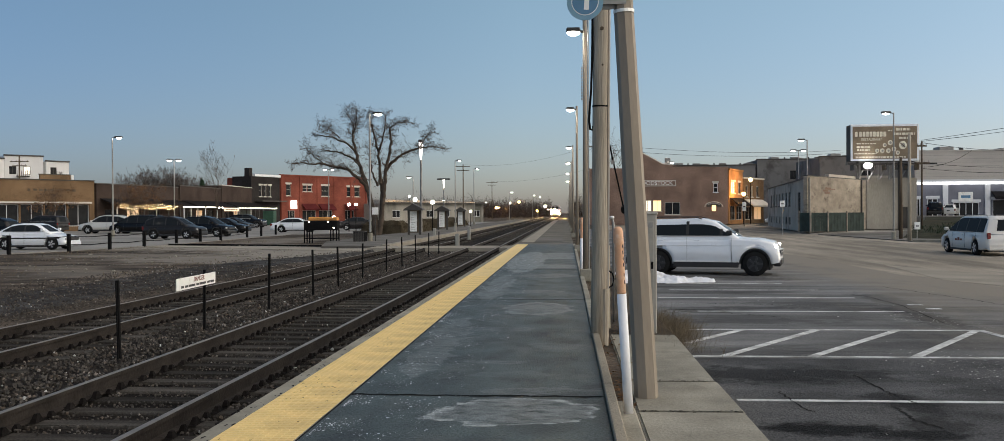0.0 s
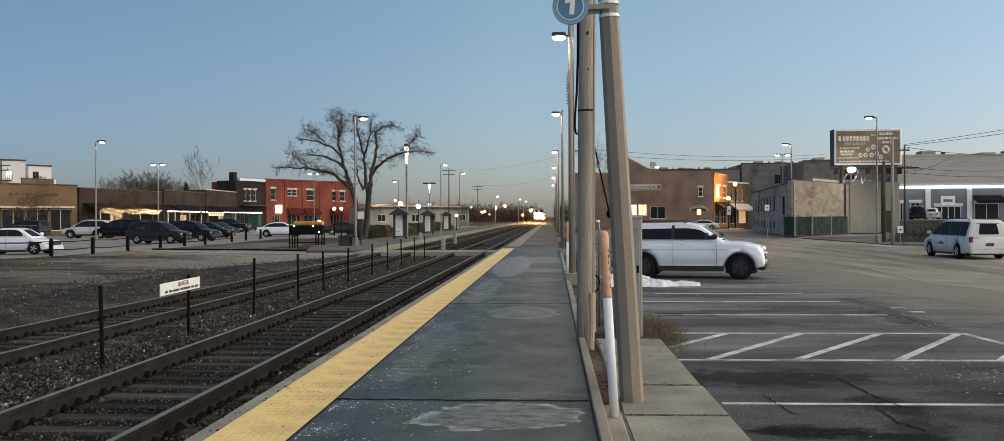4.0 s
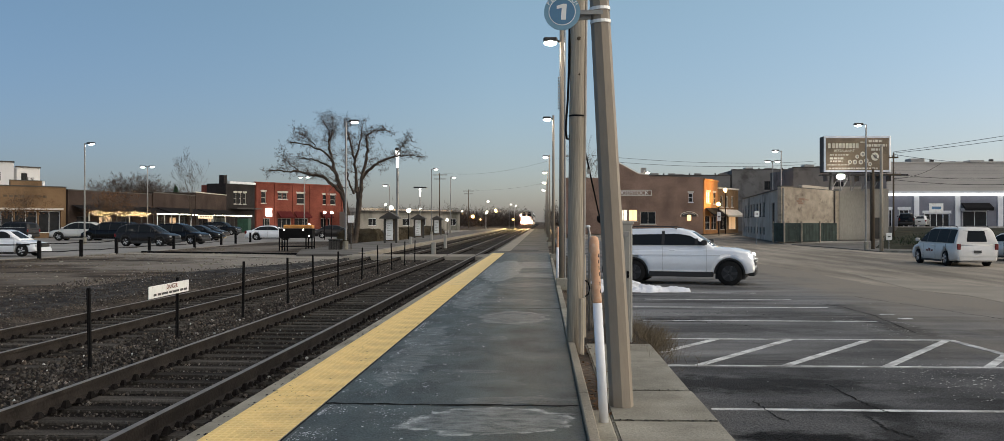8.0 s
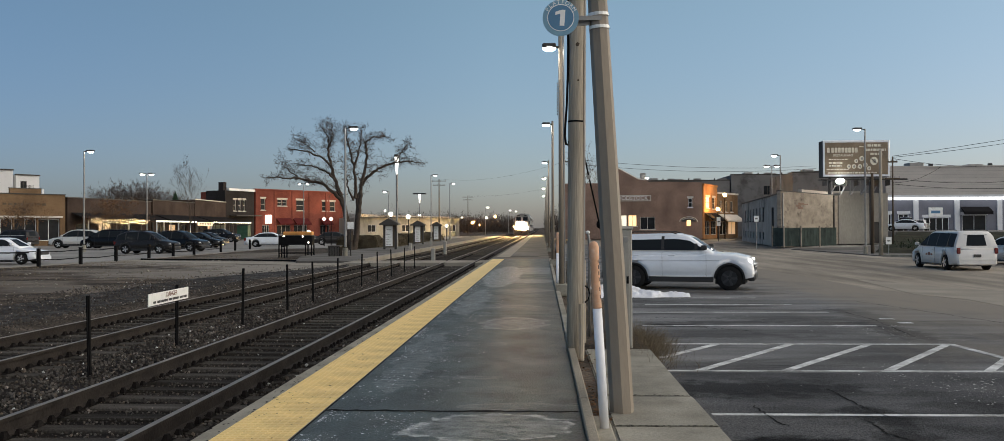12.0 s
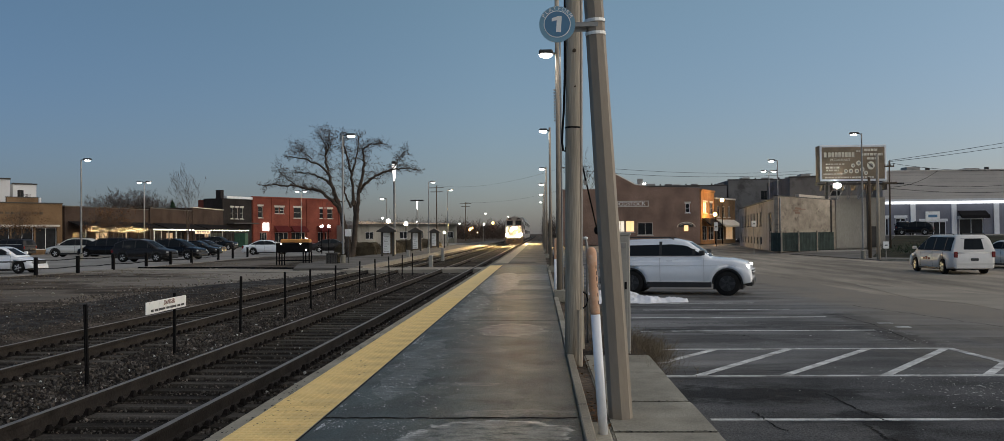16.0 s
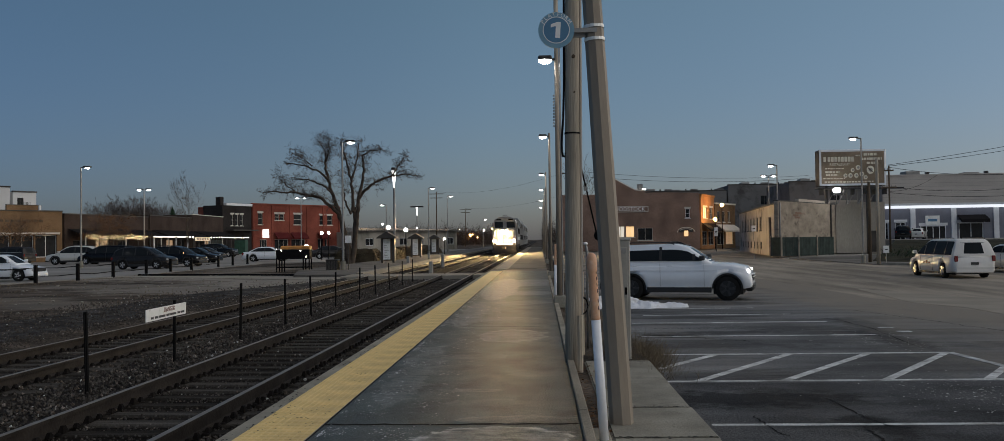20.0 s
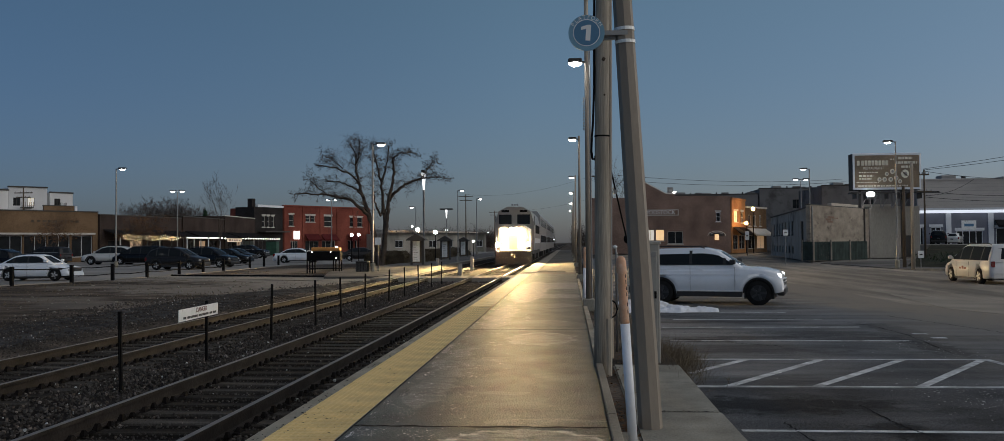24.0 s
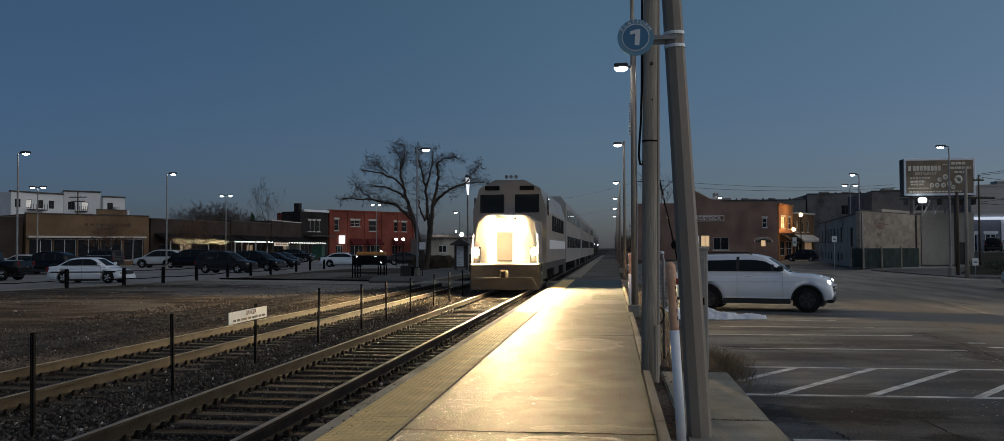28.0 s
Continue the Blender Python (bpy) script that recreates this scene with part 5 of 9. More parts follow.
def platform_sign():
    t = thing("platform_sign", pose(0.172, 8.0, 3.40), "round blue enamel sign with a white number one", "sign")
    def disc(r, y0, y1, n=40):
        return bar([(0, y0, 0), (0, y1, 0)], r, n)
    part("plate", disc(0.159, -0.006, 0.012), "sign_pale", t, "pale blue rim")
    part("face", disc(0.112, -0.010, -0.0055), "sign_blue", t, "deep blue centre")
    part("ring", disc(0.119, -0.0085, -0.005), "sign_white", t, "thin white ring")
    num = bmesh.new()
    outline = [(-0.006, -0.07), (0.036, -0.07), (0.036, 0.07), (0.004, 0.07), (-0.05, 0.048), (-0.05, 0.02), (-0.006, 0.034)]
    f, b = [num.verts.new((x, -0.0135, z)) for x, z in outline], [num.verts.new((x, -0.0095, z)) for x, z in outline]
    num.faces.new(f)
    num.faces.new(b[::-1])
    for k in range(len(f)):
        num.faces.new((f[k], f[(k + 1) % len(f)], b[(k + 1) % len(f)], b[k]))
    bmesh.ops.rotate(num, verts=num.verts, cent=(0, 0, 0), matrix=Matrix.Rotation(radians(4), 3, "Y"))
    bmesh.ops.recalc_face_normals(num, faces=num.faces)
    part("numeral", num, "sign_white", t, "white number one")
    for i, ch in enumerate("PLATFORM"):
        a = radians(148 - i * (116 / 7))
        lettering("letter", ch, 0.048, "sign_white", t, Matrix.Translation((0.138 * cos(a), -0.008, 0.138 * sin(a))) @ pose(0, 0, 0, 90, 0, 0) @ pose(0, 0, 0, 0, 0, math.degrees(a) - 90), 0.001)
    part("arm", boxed(0.05, 0.36, 0.013, 0.03, -0.02, 0.02), "galv", t)
    return t


def wood_pole():
    t = thing("utility_pole", pose(0.402, 11.5, -0.1, 0, 0.62, 0), "weathered grey-brown wooden utility pole with cables", "utility pole", "utility poles by the platform")
    part("shaft", bar([(0, 0, -0.1), (0.004, 0, 1), (0.0, 0, 3), (0.012, 0, 6), (0.012, 0, 10.5)], [0.108, 0.104, 0.1, 0.094, 0.082], 14), "pole_wood", t, "", True)
    part("base_splint", bar([(0.075, -0.06, -0.05), (0.07, -0.062, 0.7)], 0.045, 8), "pole_wood", t)
    part("conduit", bar([(0.108, -0.02, 0.1), (0.104, -0.02, 4.0), (0.1, -0.02, 9)], 0.015, 8), "galv", t, "grey conduit")
    part("conduit", bar([(0.095, -0.045, 0.1), (0.093, -0.045, 4.0), (0.09, -0.04, 9)], 0.01, 8), "pole_steel", t)
    loop = [(-0.1, -0.02, 9.0), (-0.105, -0.03, 5.2), (-0.108, -0.03, 3.6), (-0.118, -0.03, 3.2), (-0.135, -0.03, 2.95), (-0.14, -0.03, 2.8), (-0.125, -0.03, 2.7), (-0.105, -0.03, 2.69), (-0.092, -0.03, 2.74)]
    part("cable", bar(loop, 0.014, 8), "black", t, "black cable with a hanging loop", True)
    part("strap", bar([(0, 0, 2.98), (0, 0, 3.0)], 0.105, 14), "black", t)
    part("knot", ball(bmesh.new(), (0.01, -0.103, 3.95), 0.028, 1, (1, 0.4, 1)), "old_wood", t)
    part("knot", ball(bmesh.new(), (0.02, -0.105, 3.5), 0.014, 1, (1, 0.4, 1)), "old_wood", t)
    # its guy wire
    g = thing("guy_wire", pose(0, 0, 0), "thin dark steel guy wire", "wire")
    part("wire", bar([(0.47, 11.55, 2.78), (0.82, 13.05, 1.6), (1.34, 15.3, -0.15)], 0.011, 6), "black", g)
    part("insulator", ball(bmesh.new(), (0.82, 13.05, 1.6), 0.045, 2, (1, 1, 1.4)), "black", g)
    part("clamp", boxed(0.6, 0.64, 12.2, 12.24, 2.2, 2.3), "galv", g)
    return t


def pedestal():
    t = thing("meter_pedestal", pose(1.08, 12.75, -0.12), "grey steel electrical pedestal beside the pole", "electrical box")
    part("body", boxed(-0.16, 0.16, -0.14, 0.14, 0.0, 1.66, bevel=0.015), "cabinet", t)
    part("cap", boxed(-0.175, 0.175, -0.155, 0.155, 1.64, 1.68, bevel=0.01), "cabinet", t)
    part("hatch", boxed(-0.12, 0.12, -0.15, -0.138, 0.3, 1.55, bevel=0.006), "cabinet", t)
    part("meter_window", bar([(0.07, -0.15, 1.5), (0.07, -0.175, 1.5)], 0.04, 14), "galv", t)
    part("latch", boxed(0.08, 0.11, -0.165, -0.148, 0.9, 1.0), "black", t)
    s = thing("timber_stub", pose(0.56, 13.2, -0.12), "short weathered timber stub beside the utility pole", "post")
    part("stub", bar([(0, 0, -0.1), (0, 0, 0.6), (0.01, 0, 1.2)], [0.075, 0.07, 0.06], 10), "pole_wood", s)
    part("cable_coil", bar([(0.1 * cos(a * 0.7) + 0.02, -0.09, 0.72 + 0.13 * sin(a * 0.7)) for a in range(10)], 0.012, 6), "black", s)
    v = thing("vent_pipe", pose(0.715, 13.9, -0.12), "slim pale pipe with a bent top", "pipe")
    part("pipe", bar([(0, 0, -0.1), (0, 0, 1.5), (-0.015, 0, 1.58), (-0.05, 0, 1.61), (-0.08, 0, 1.58)], 0.02, 10), "galv", v, "", True)
    # pale ball added for the light caught on the pipe's top
    part("cap", ball(bmesh.new(), (-0.02, 0, 1.6), 0.034, 2, (1.1, 1, 0.8)), "band", v, "bright ball standing in for light on the pipe top", True)


def platform_lamp():
    t = thing("platform_lamp", pose(0.46, 22, -0.1), "slim platform lamp post with a glowing white head", "street lamp", "platform lamps")
    part("base", boxed(-0.14, 0.14, -0.14, 0.14, 0, 0.3, bevel=0.02), "concrete", t)
    part("shaft", bar([(0, 0, 0.2), (0, 0, 6.15)], [0.07, 0.045], 10), "pole_steel", t, "", True)
    part("arm", bar([(0, 0, 6.0), (-0.2, 0, 6.04)], 0.03, 8), "dark_metal", t)
    head = part("head", boxed(-0.44, -0.1, -0.13, 0.13, 6.0, 6.1, bevel=0.03), "dark_metal", t)
    part("lens", ball(bmesh.new(), (-0.27, 0, 5.985), 0.15, 2, (1.1, 0.8, 0.55)), "lamp", head, "glowing white lens")
    return t


kerbs()
dead_leaves()
dirt_cover()
marker_post(0.5, 7.42, -0.08, -3.2)
marker_post(0.40, 24.2, -0.1, 0.5)
steel_pole()
platform_sign()
wood_pole()
pedestal()
PLATFORM_LAMP = platform_lamp()
for y in (38.5, 61, 80, 101, 125):
    copy_thing(PLATFORM_LAMP, pose(0.46, y, -0.1))
# darker wooden poles further along
def far_pole(x, y, h, r):
    t = thing("utility_pole", pose(x, y, -0.15), "dark weathered wooden utility pole beside the platform", "utility pole", "utility poles by the platform")
    part("shaft", bar([(0, 0, -0.1), (0, 0, h)], [r * 0.9, r * 0.68], 10), "pole_wood", t, "", True)
    part("conduit", bar([(r * 1.05, -0.03, 0.1), (r, -0.03, h * 0.8)], 0.02, 6), "galv", t)
    return t


TALL_POLE = far_pole(0.47, 22.25, 9.0, 0.075)
for k in range(11):
    part("cable_clip", boxed(-0.1, -0.06, -0.05, 0.0, 4.45 + 0.075 * k, 4.49 + 0.075 * k, bevel=0.006), "galv", TALL_POLE)
sn = thing("danger_sign", pose(-5.94, 14.3, 0.48, 0.6, 1.2, 0), "white notice board with red and black lettering on the track fence", "sign")
part("plate", boxed(-0.008, 0.008, -0.82, 0.72, -0.09, 0.1, bevel=0.003), "sign_white", sn)
lettering("lettering", "DANGER", 0.105, "red_ink", sn, Matrix.Translation((0.0105, 0.03, 0.045)) @ pose(0, 0, 0, 90, 0, 90), 0.0015)
for k in range(9):
    part("text_bar", boxed(0.008, 0.0105, -0.66 + 0.145 * k, -0.56 + 0.145 * k + 0.02 * (k % 3), -0.06, -0.025), "ink", sn)
for k, (y, x, z) in enumerate(((11.78, 0.02, 0.68), (14.72, -0.01, 0.64), (18.04, -0.02, 0.76), (21.0, 0.06, 0.72), (23.5, 0.03, 0.69), (26.6, -0.03, 0.68), (30.0, 0.0, 0.7), (33.1, -0.03, 0.69), (36.3, -0.05, 0.7), (39.4, 0, 0.7), (42.5, 0, 0.7), (8.8, 0, 0.7))):
    fp = thing("fence_post", pose(-6.0 + x, y, BED, 0, (-1.2, 0.4, 1.0, -0.6)[k % 4], 0), "slim black steel post between the tracks", "fence post", "posts between the tracks")
    part("stake", boxed(-0.022, 0.022, -0.022, 0.022, -0.1, z - BED, bevel=0.006), "black", fp)
    part("web", boxed(-0.004, 0.004, -0.04, 0.04, -0.1, z - BED - 0.03), "black", fp)
# one crusted heap, highest at its left end, with a ragged rim
snow = bmesh.new()
crust = {}
for i in range(70):
    for j in range(42):
        x, y = 1.2 + 0.042 * i, 24.0 + 0.042 * j
        p = Vector((x, y, 0))
        along = (x - 1.25) / 2.75
        reach = 0.62 * (1 - along) ** 0.4 + 0.14 * noise.noise(p * 2.2) + 0.07 * noise.noise(p * 7) if 0 <= along < 1 else 0
        h = max(0, 1 - (abs(y - 24.9) / max(reach, 0.01)) ** 2.2) * (0.12 + 0.2 * max(0, 1 - along) ** 1.1)
        h *= 0.85 + 0.55 * noise.noise(p * 3.1) + 0.35 * noise.noise(p * 9)
        crust[i, j] = snow.verts.new((x, y, fall(y) - 0.02 + (max(0, h) + (0.02 if h > 0.01 else 0)) + 0.012 * noise.noise(p * 21)))
for i in range(69):
    for j in range(41):
        q = [crust[i, j], crust[i + 1, j], crust[i + 1, j + 1], crust[i, j + 1]]
        if max(v.co.z - fall(v.co.y) for v in q) > 0.012:
            snow.faces.new(q)
bmesh.ops.delete(snow, geom=[v for v in snow.verts if not v.link_faces], context="VERTS")
tagged(link_mesh("snowbank", snow, "snow", True), "low heap of dirty old snow on the asphalt", "snow")

# ---- vehicles ----
def lerp_line(pts, x):
    for (a, b), (c, d) in zip(pts, pts[1:]):
        if x <= c:
            return b + (d - b) * (x - a) / (c - a) if c > a else d
    return pts[-1][1]


# nose at +x; heights of the lower body's top line, and of the cabin, along the length
SHAPES = {
    "suv": dict(l=4.76, w=0.99, wb=2.98, r=0.385, front=0.74, sill=0.32, deck=[(-2.38, 0.75), (-2.34, 1.1), (0.75, 1.13), (0.95, 1.18), (1.8, 1.13), (2.18, 1.04), (2.33, 0.88), (2.38, 0.6)],
                cabin=[(-2.37, 1.08), (-2.2, 1.62), (-1.85, 1.73), (0.0, 1.77), (0.4, 1.68), (1.22, 1.12)], posts=(-1.55, -0.42, 0.62), rack=True),
    "crossover": dict(l=4.45, w=0.91, wb=2.62, r=0.345, front=0.9, sill=0.28, deck=[(-2.22, 0.7), (-2.18, 0.98), (0.7, 0.98), (0.9, 1.02), (1.75, 0.92), (2.1, 0.82), (2.22, 0.5)],
                      cabin=[(-2.15, 0.95), (-1.92, 1.4), (-1.4, 1.61), (-0.1, 1.66), (0.4, 1.55), (1.3, 0.99)], posts=(-1.3, -0.35, 0.6), rack=True),
    "sedan": dict(l=4.75, w=0.89, wb=2.7, r=0.32, front=0.95, sill=0.22, deck=[(-2.37, 0.6), (-2.3, 0.92), (-1.5, 0.98), (0.9, 0.93), (1.7, 0.82), (2.2, 0.7), (2.37, 0.42)],
                  cabin=[(-1.75, 0.95), (-0.95, 1.36), (-0.5, 1.42), (0.25, 1.42), (0.5, 1.36), (1.3, 0.9)], posts=(-1.0, -0.15, 0.7), rack=False),
    "minivan": dict(l=5.1, w=0.98, wb=3.08, r=0.34, front=0.95, sill=0.24, deck=[(-2.55, 0.6), (-2.52, 1.05), (1.0, 1.0), (1.2, 1.02), (2.0, 0.9), (2.45, 0.75), (2.55, 0.45)],
                    cabin=[(-2.5, 1.0), (-2.38, 1.62), (-2.2, 1.72), (0.3, 1.74), (0.65, 1.64), (1.75, 0.98)], posts=(-1.6, -0.45, 0.6), rack=True),
    "pickup": dict(l=5.6, w=0.98, wb=3.6, r=0.39, front=0.98, sill=0.38, deck=[(-2.8, 0.8), (-2.78, 1.15), (1.0, 1.13), (1.2, 1.17), (2.3, 1.08), (2.7, 0.98), (2.8, 0.6)],
                   cabin=[(-0.95, 1.1), (-0.8, 1.75), (-0.5, 1.88), (0.5, 1.88), (0.8, 1.78), (1.45, 1.12)], posts=(-0.5, 0.2, 0.8), rack=False),
}


def car(kind, paint, m, label, category="car", lights=False, dark_rims=False, group="parked cars"):
    s = SHAPES[kind]
    t = thing("car", m, label, category, group)
    L, W, R = s["l"] / 2, s["w"], s["r"]
    xf = L - s["front"]
    xr = xf - s["wb"]
    n = 72
    bm = bmesh.new()
    rings = []
    for i in range(n + 1):
        x = -L + 2 * L * i / n
        e = min(1.0, (L - abs(x)) / 0.55)
        w = W * (0.80 + 0.20 * sqrt(max(0, 1 - (1 - e) ** 2)))
        top = lerp_line(s["deck"], x)
        low = s["sill"] + 0.10 * max(0, 1 - (L - abs(x)) / 0.5)
        for c in (xf, xr):
            d = abs(x - c)
            if d < R + 0.075:
                low = max(low, R + sqrt(max(0, (R + 0.075) ** 2 - d * d)))
        low = min(low, top - 0.12)
        belt = top - 0.05
        mid = low + (belt - low) * 0.55
        ys = [(w * 0.90, low), (w * 0.985, low + 0.015), (w, mid), (w * 0.992, belt - 0.17), (w * 0.972, belt - 0.135), (w * 0.978, belt - 0.04), (w * 0.94, belt + 0.01), (w * 0.82, top), (w * 0.4, top + 0.02)]
        rings.append([bm.verts.new((x, -a, z)) for a, z in ys] + [bm.verts.new((x, a, z)) for a, z in ys[::-1]])
    for a, b in zip(rings, rings[1:]):
        for k in range(len(a)):
            bm.faces.new((a[k], a[(k + 1) % len(a)], b[(k + 1) % len(a)], b[k]))
    bm.faces.new(rings[0])
    bm.faces.new(rings[-1][::-1])
    bmesh.ops.recalc_face_normals(bm, faces=bm.faces)
    part("body", bm, paint, t, "", True)
    # cabin
    cab = s["cabin"]
    x0, x1 = cab[0][0], cab[-1][0]
    zt = max(z for _, z in cab)

    def side(x, z):
        zb = cab[0][1]
        k = max(0.0, min(1.0, (z - zb) / (zt - zb)))
        return W * (0.935 - 0.20 * k - 0.05 * k * k)

    bm = bmesh.new()
    rings = []
    for i in range(41):
        x = x0 + (x1 - x0) * i / 40
        z = max(lerp_line(cab, x), cab[0][1] - 0.02)
        zb = min(cab[0][1], cab[-1][1]) - 0.08
        ys = [(side(x, zb), zb), (side(x, (z + zb) / 2), (z + zb) / 2), (side(x, z) + 0.01, z - 0.05), (side(x, z) - 0.05, z), (0.3, z + 0.012)]
        rings.append([bm.verts.new((x, -a, h)) for a, h in ys] + [bm.verts.new((x, a, h)) for a, h in ys[::-1]])
    for a, b in zip(rings, rings[1:]):
        for k in range(len(a) - 1):
            bm.faces.new((a[k], a[k + 1], b[k + 1], b[k]))
    bm.faces.new(rings[0][::-1])
    bm.faces.new(rings[-1])
    bmesh.ops.recalc_face_normals(bm, faces=bm.faces)
    part("cabin", bm, paint, t, "", True)
    # panes: between the pillars on both sides, and the two screens
    edges = [x0 + 0.22, *s["posts"], x1 - 0.2]
    zb = max(cab[0][1], cab[-1][1]) + (0.12 if kind == "suv" else 0.04)
    for sgn in (-1, 1):
        for a, b in zip(edges, edges[1:]):
            a2, b2 = a + 0.018, b - 0.018
            up, lo = [], []
            for i in range(7):
                x = a2 + (b2 - a2) * i / 6
                z = lerp_line(cab, x) - (0.075 + 0.095 * max(0.0, min(1.0, (cab[-2][0] + 0.5 - x) / 0.9)) if kind == "suv" else 0.08)
                if z > zb + 0.02:
                    up.append((x, z))
                    lo.append((x, zb))
            if len(up) < 2:
                continue
            bm = bmesh.new()
            vs = [[bm.verts.new((x, sgn * (side(x, z) + 0.012), z)) for x, z in (p, ((p[0] + q[0]) / 2, (p[1] + q[1]) / 2), q)] for p, q in zip(up, lo)]
            for u, v in zip(vs, vs[1:]):
                for k in range(2):
                    bm.faces.new((u[k], v[k], v[k + 1], u[k + 1]))
            bmesh.ops.recalc_face_normals(bm, faces=bm.faces)
            g = bmesh.ops.extrude_face_region(bm, geom=bm.faces[:])
            bmesh.ops.translate(bm, verts=[v for v in g["geom"] if isinstance(v, bmesh.types.BMVert)], vec=(0, -sgn * 0.03, 0))
            bmesh.ops.recalc_face_normals(bm, faces=bm.faces)
            part("side_window", bm, "glass", t)
        for x in s["posts"]:
            zu = lerp_line(cab, x) - 0.075
            if zu > zb + 0.1:
                bm = bmesh.new()
                q = [[bm.verts.new((x + dx, sgn * (side(x, z) + dy), z)) for dx, dy in ((-0.045, 0.006), (0.045, 0.006), (0.045, 0.0145), (-0.045, 0.0145))] for z in (zb, (zb + zu) / 2, zu)]
                for u, v in zip(q, q[1:]):
                    for k in range(4):
                        bm.faces.new((u[k], u[(k + 1) % 4], v[(k + 1) % 4], v[k]))
                bm.faces.new(q[0])
                bm.faces.new(q[-1])
                bmesh.ops.recalc_face_normals(bm, faces=bm.faces)
                part("pillar", bm, "plastic", t)
    for name, (xa, za), (xb, zb2) in (("windscreen", cab[-2], cab[-1]), ("rear_window", cab[1], cab[0])):
        bm = bmesh.new()
        sg = 1 if xb > xa else -1
        vs = []
        for k in range(5):
            f = 0.08 + 0.78 * k / 4
            x, z = xa + (xb - xa) * f + sg * 0.014, za + (zb2 - za) * f + 0.014
            hw = side(x, z) - 0.07
            vs.append([bm.verts.new((x - sg * 0.05 * abs(y) ** 2, y * hw, z)) for y in (-1, -0.5, 0, 0.5, 1)])
        for u, v in zip(vs, vs[1:]):
            for k in range(4):
                bm.faces.new((u[k], u[k + 1], v[k + 1], v[k]))
        g = bmesh.ops.extrude_face_region(bm, geom=bm.faces[:])
        bmesh.ops.translate(bm, verts=[v for v in g["geom"] if isinstance(v, bmesh.types.BMVert)], vec=(-sg * 0.04, 0, -0.02))
        bmesh.ops.recalc_face_normals(bm, faces=bm.faces)
        part(name, bm, "glass", t)
    # wheels and dark arches
    for x in (xf, xr):
        for sgn in (-1, 1):
            y = sgn * (W - 0.115)
            wh = part("wheel", bar([(x, y - sgn * 0.1, R), (x, y + sgn * 0.085, R), (x, y + sgn * 0.1, R)], [R, R, R * 0.94], 24), "tyre", t, "black tyre", True)
            bm = bar([(x, y + sgn * 0.09, R), (x, y + sgn * 0.106, R)], R * 0.64, 20)
            part("rim", bm, "rim_dark", wh)
            bm = bmesh.new()
            for k in range(5):
                block(bm, -0.035, 0.035, 0.0, 0.016, 0.04, R * 0.6, m=Matrix.Translation((x, y + sgn * 0.105 + (0 if sgn > 0 else -0.016), R)) @ Matrix.Rotation(2 * pi * k / 5 + 0.3, 4, "Y"))
            part("spokes", bm, "rim_mid" if dark_rims else "rim", wh)
        if s["rack"] and kind != "minivan":
            for sgn in (-1, 1):
                bm = bmesh.new()
                prev = None
                for k in range(17):
                    a = pi * (k / 16)
                    q = [bm.verts.new((x + rr * cos(a), sgn * (W + yy), R + rr * sin(a))) for rr, yy in ((R + 0.04, 0.004), (R + (0.085 if dark_rims else 0.125), 0.006), (R + (0.085 if dark_rims else 0.125), -0.12))]
                    if prev:
                        for j in range(2):
                            bm.faces.new((prev[j], prev[j + 1], q[j + 1], q[j]))
                    prev = q
                bmesh.ops.recalc_face_normals(bm, faces=bm.faces)
                part("arch_trim", bm, "plastic", t)
        part("wheel_well", boxed(x - R - 0.06, x + R + 0.06, -W + 0.24, W - 0.24, R * 0.5, R * 2 + 0.02), "plastic", t)
    for sgn in (-1, 1):
        part("sill", boxed(xr + R + 0.1, xf - R - 0.1, sgn * (W - 0.03) - 0.03, sgn * (W - 0.03) + 0.025, s["sill"] - 0.06, s["sill"] + (0.11 if s["rack"] and kind != "minivan" else 0.04), bevel=0.015), "plastic", t)
        part("mirror", boxed(cab[-1][0] - 0.42, cab[-1][0] - 0.24, sgn * (W + 0.08) - 0.1, sgn * (W + 0.08) + 0.06, zb + 0.02, zb + 0.17, bevel=0.03), "plastic" if dark_rims else paint, t)
        zl = lerp_line(s["deck"], L - 0.2) - 0.13
        part("headlight", boxed(L - 0.34, L - 0.07, sgn * W * 0.78 - 0.13, sgn * W * 0.78 + 0.07, zl - 0.06, zl + 0.07, bevel=0.03), "car_light" if lights else "car_lamp", t)
        zr = lerp_line(s["deck"], -L + 0.1) - 0.16
        part("tail_light", boxed(-L + 0.0, -L + 0.22, sgn * W * 0.82 - 0.1, sgn * W * 0.82 + 0.05, zr - 0.14, zr + 0.12, bevel=0.02), "car_red", t)
        for xh in (s["posts"][0] + 0.2, s["posts"][1] + 0.2):
            part("door_handle", boxed(xh, xh + 0.2, sgn * (W - 0.005) - 0.012, sgn * (W - 0.005) + 0.014, zb - 0.17, zb - 0.13, bevel=0.008), paint, t)
        for xs in s["posts"][:2] + (s["posts"][2] + 0.32,):
            part("door_seam", boxed(xs - 0.003, xs + 0.003, sgn * (W + 0.001) - 0.012, sgn * (W + 0.001), s["sill"] + 0.08, zb - 0.06), "plastic", t)
        if s["rack"]:
            part("roof_rail", bar([(cab[2][0] + 0.1, sgn * W * 0.68, zt + 0.0), (cab[2][0] + 0.25, sgn * W * 0.68, zt + 0.05), (cab[3][0] - 0.2, sgn * W * 0.68, zt + 0.05), (cab[3][0], sgn * W * 0.68, zt - 0.01)], 0.018, 6), "plastic", t)
    if kind == "suv":
        for sgn in (-1, 1):
            part("chrome_strip", boxed(x0 + 0.25, x1 - 0.42, sgn * (side(0, zb) + 0.012) - 0.006, sgn * (side(0, zb) + 0.012) + 0.008, zb - 0.03, zb - 0.005), "band", t)
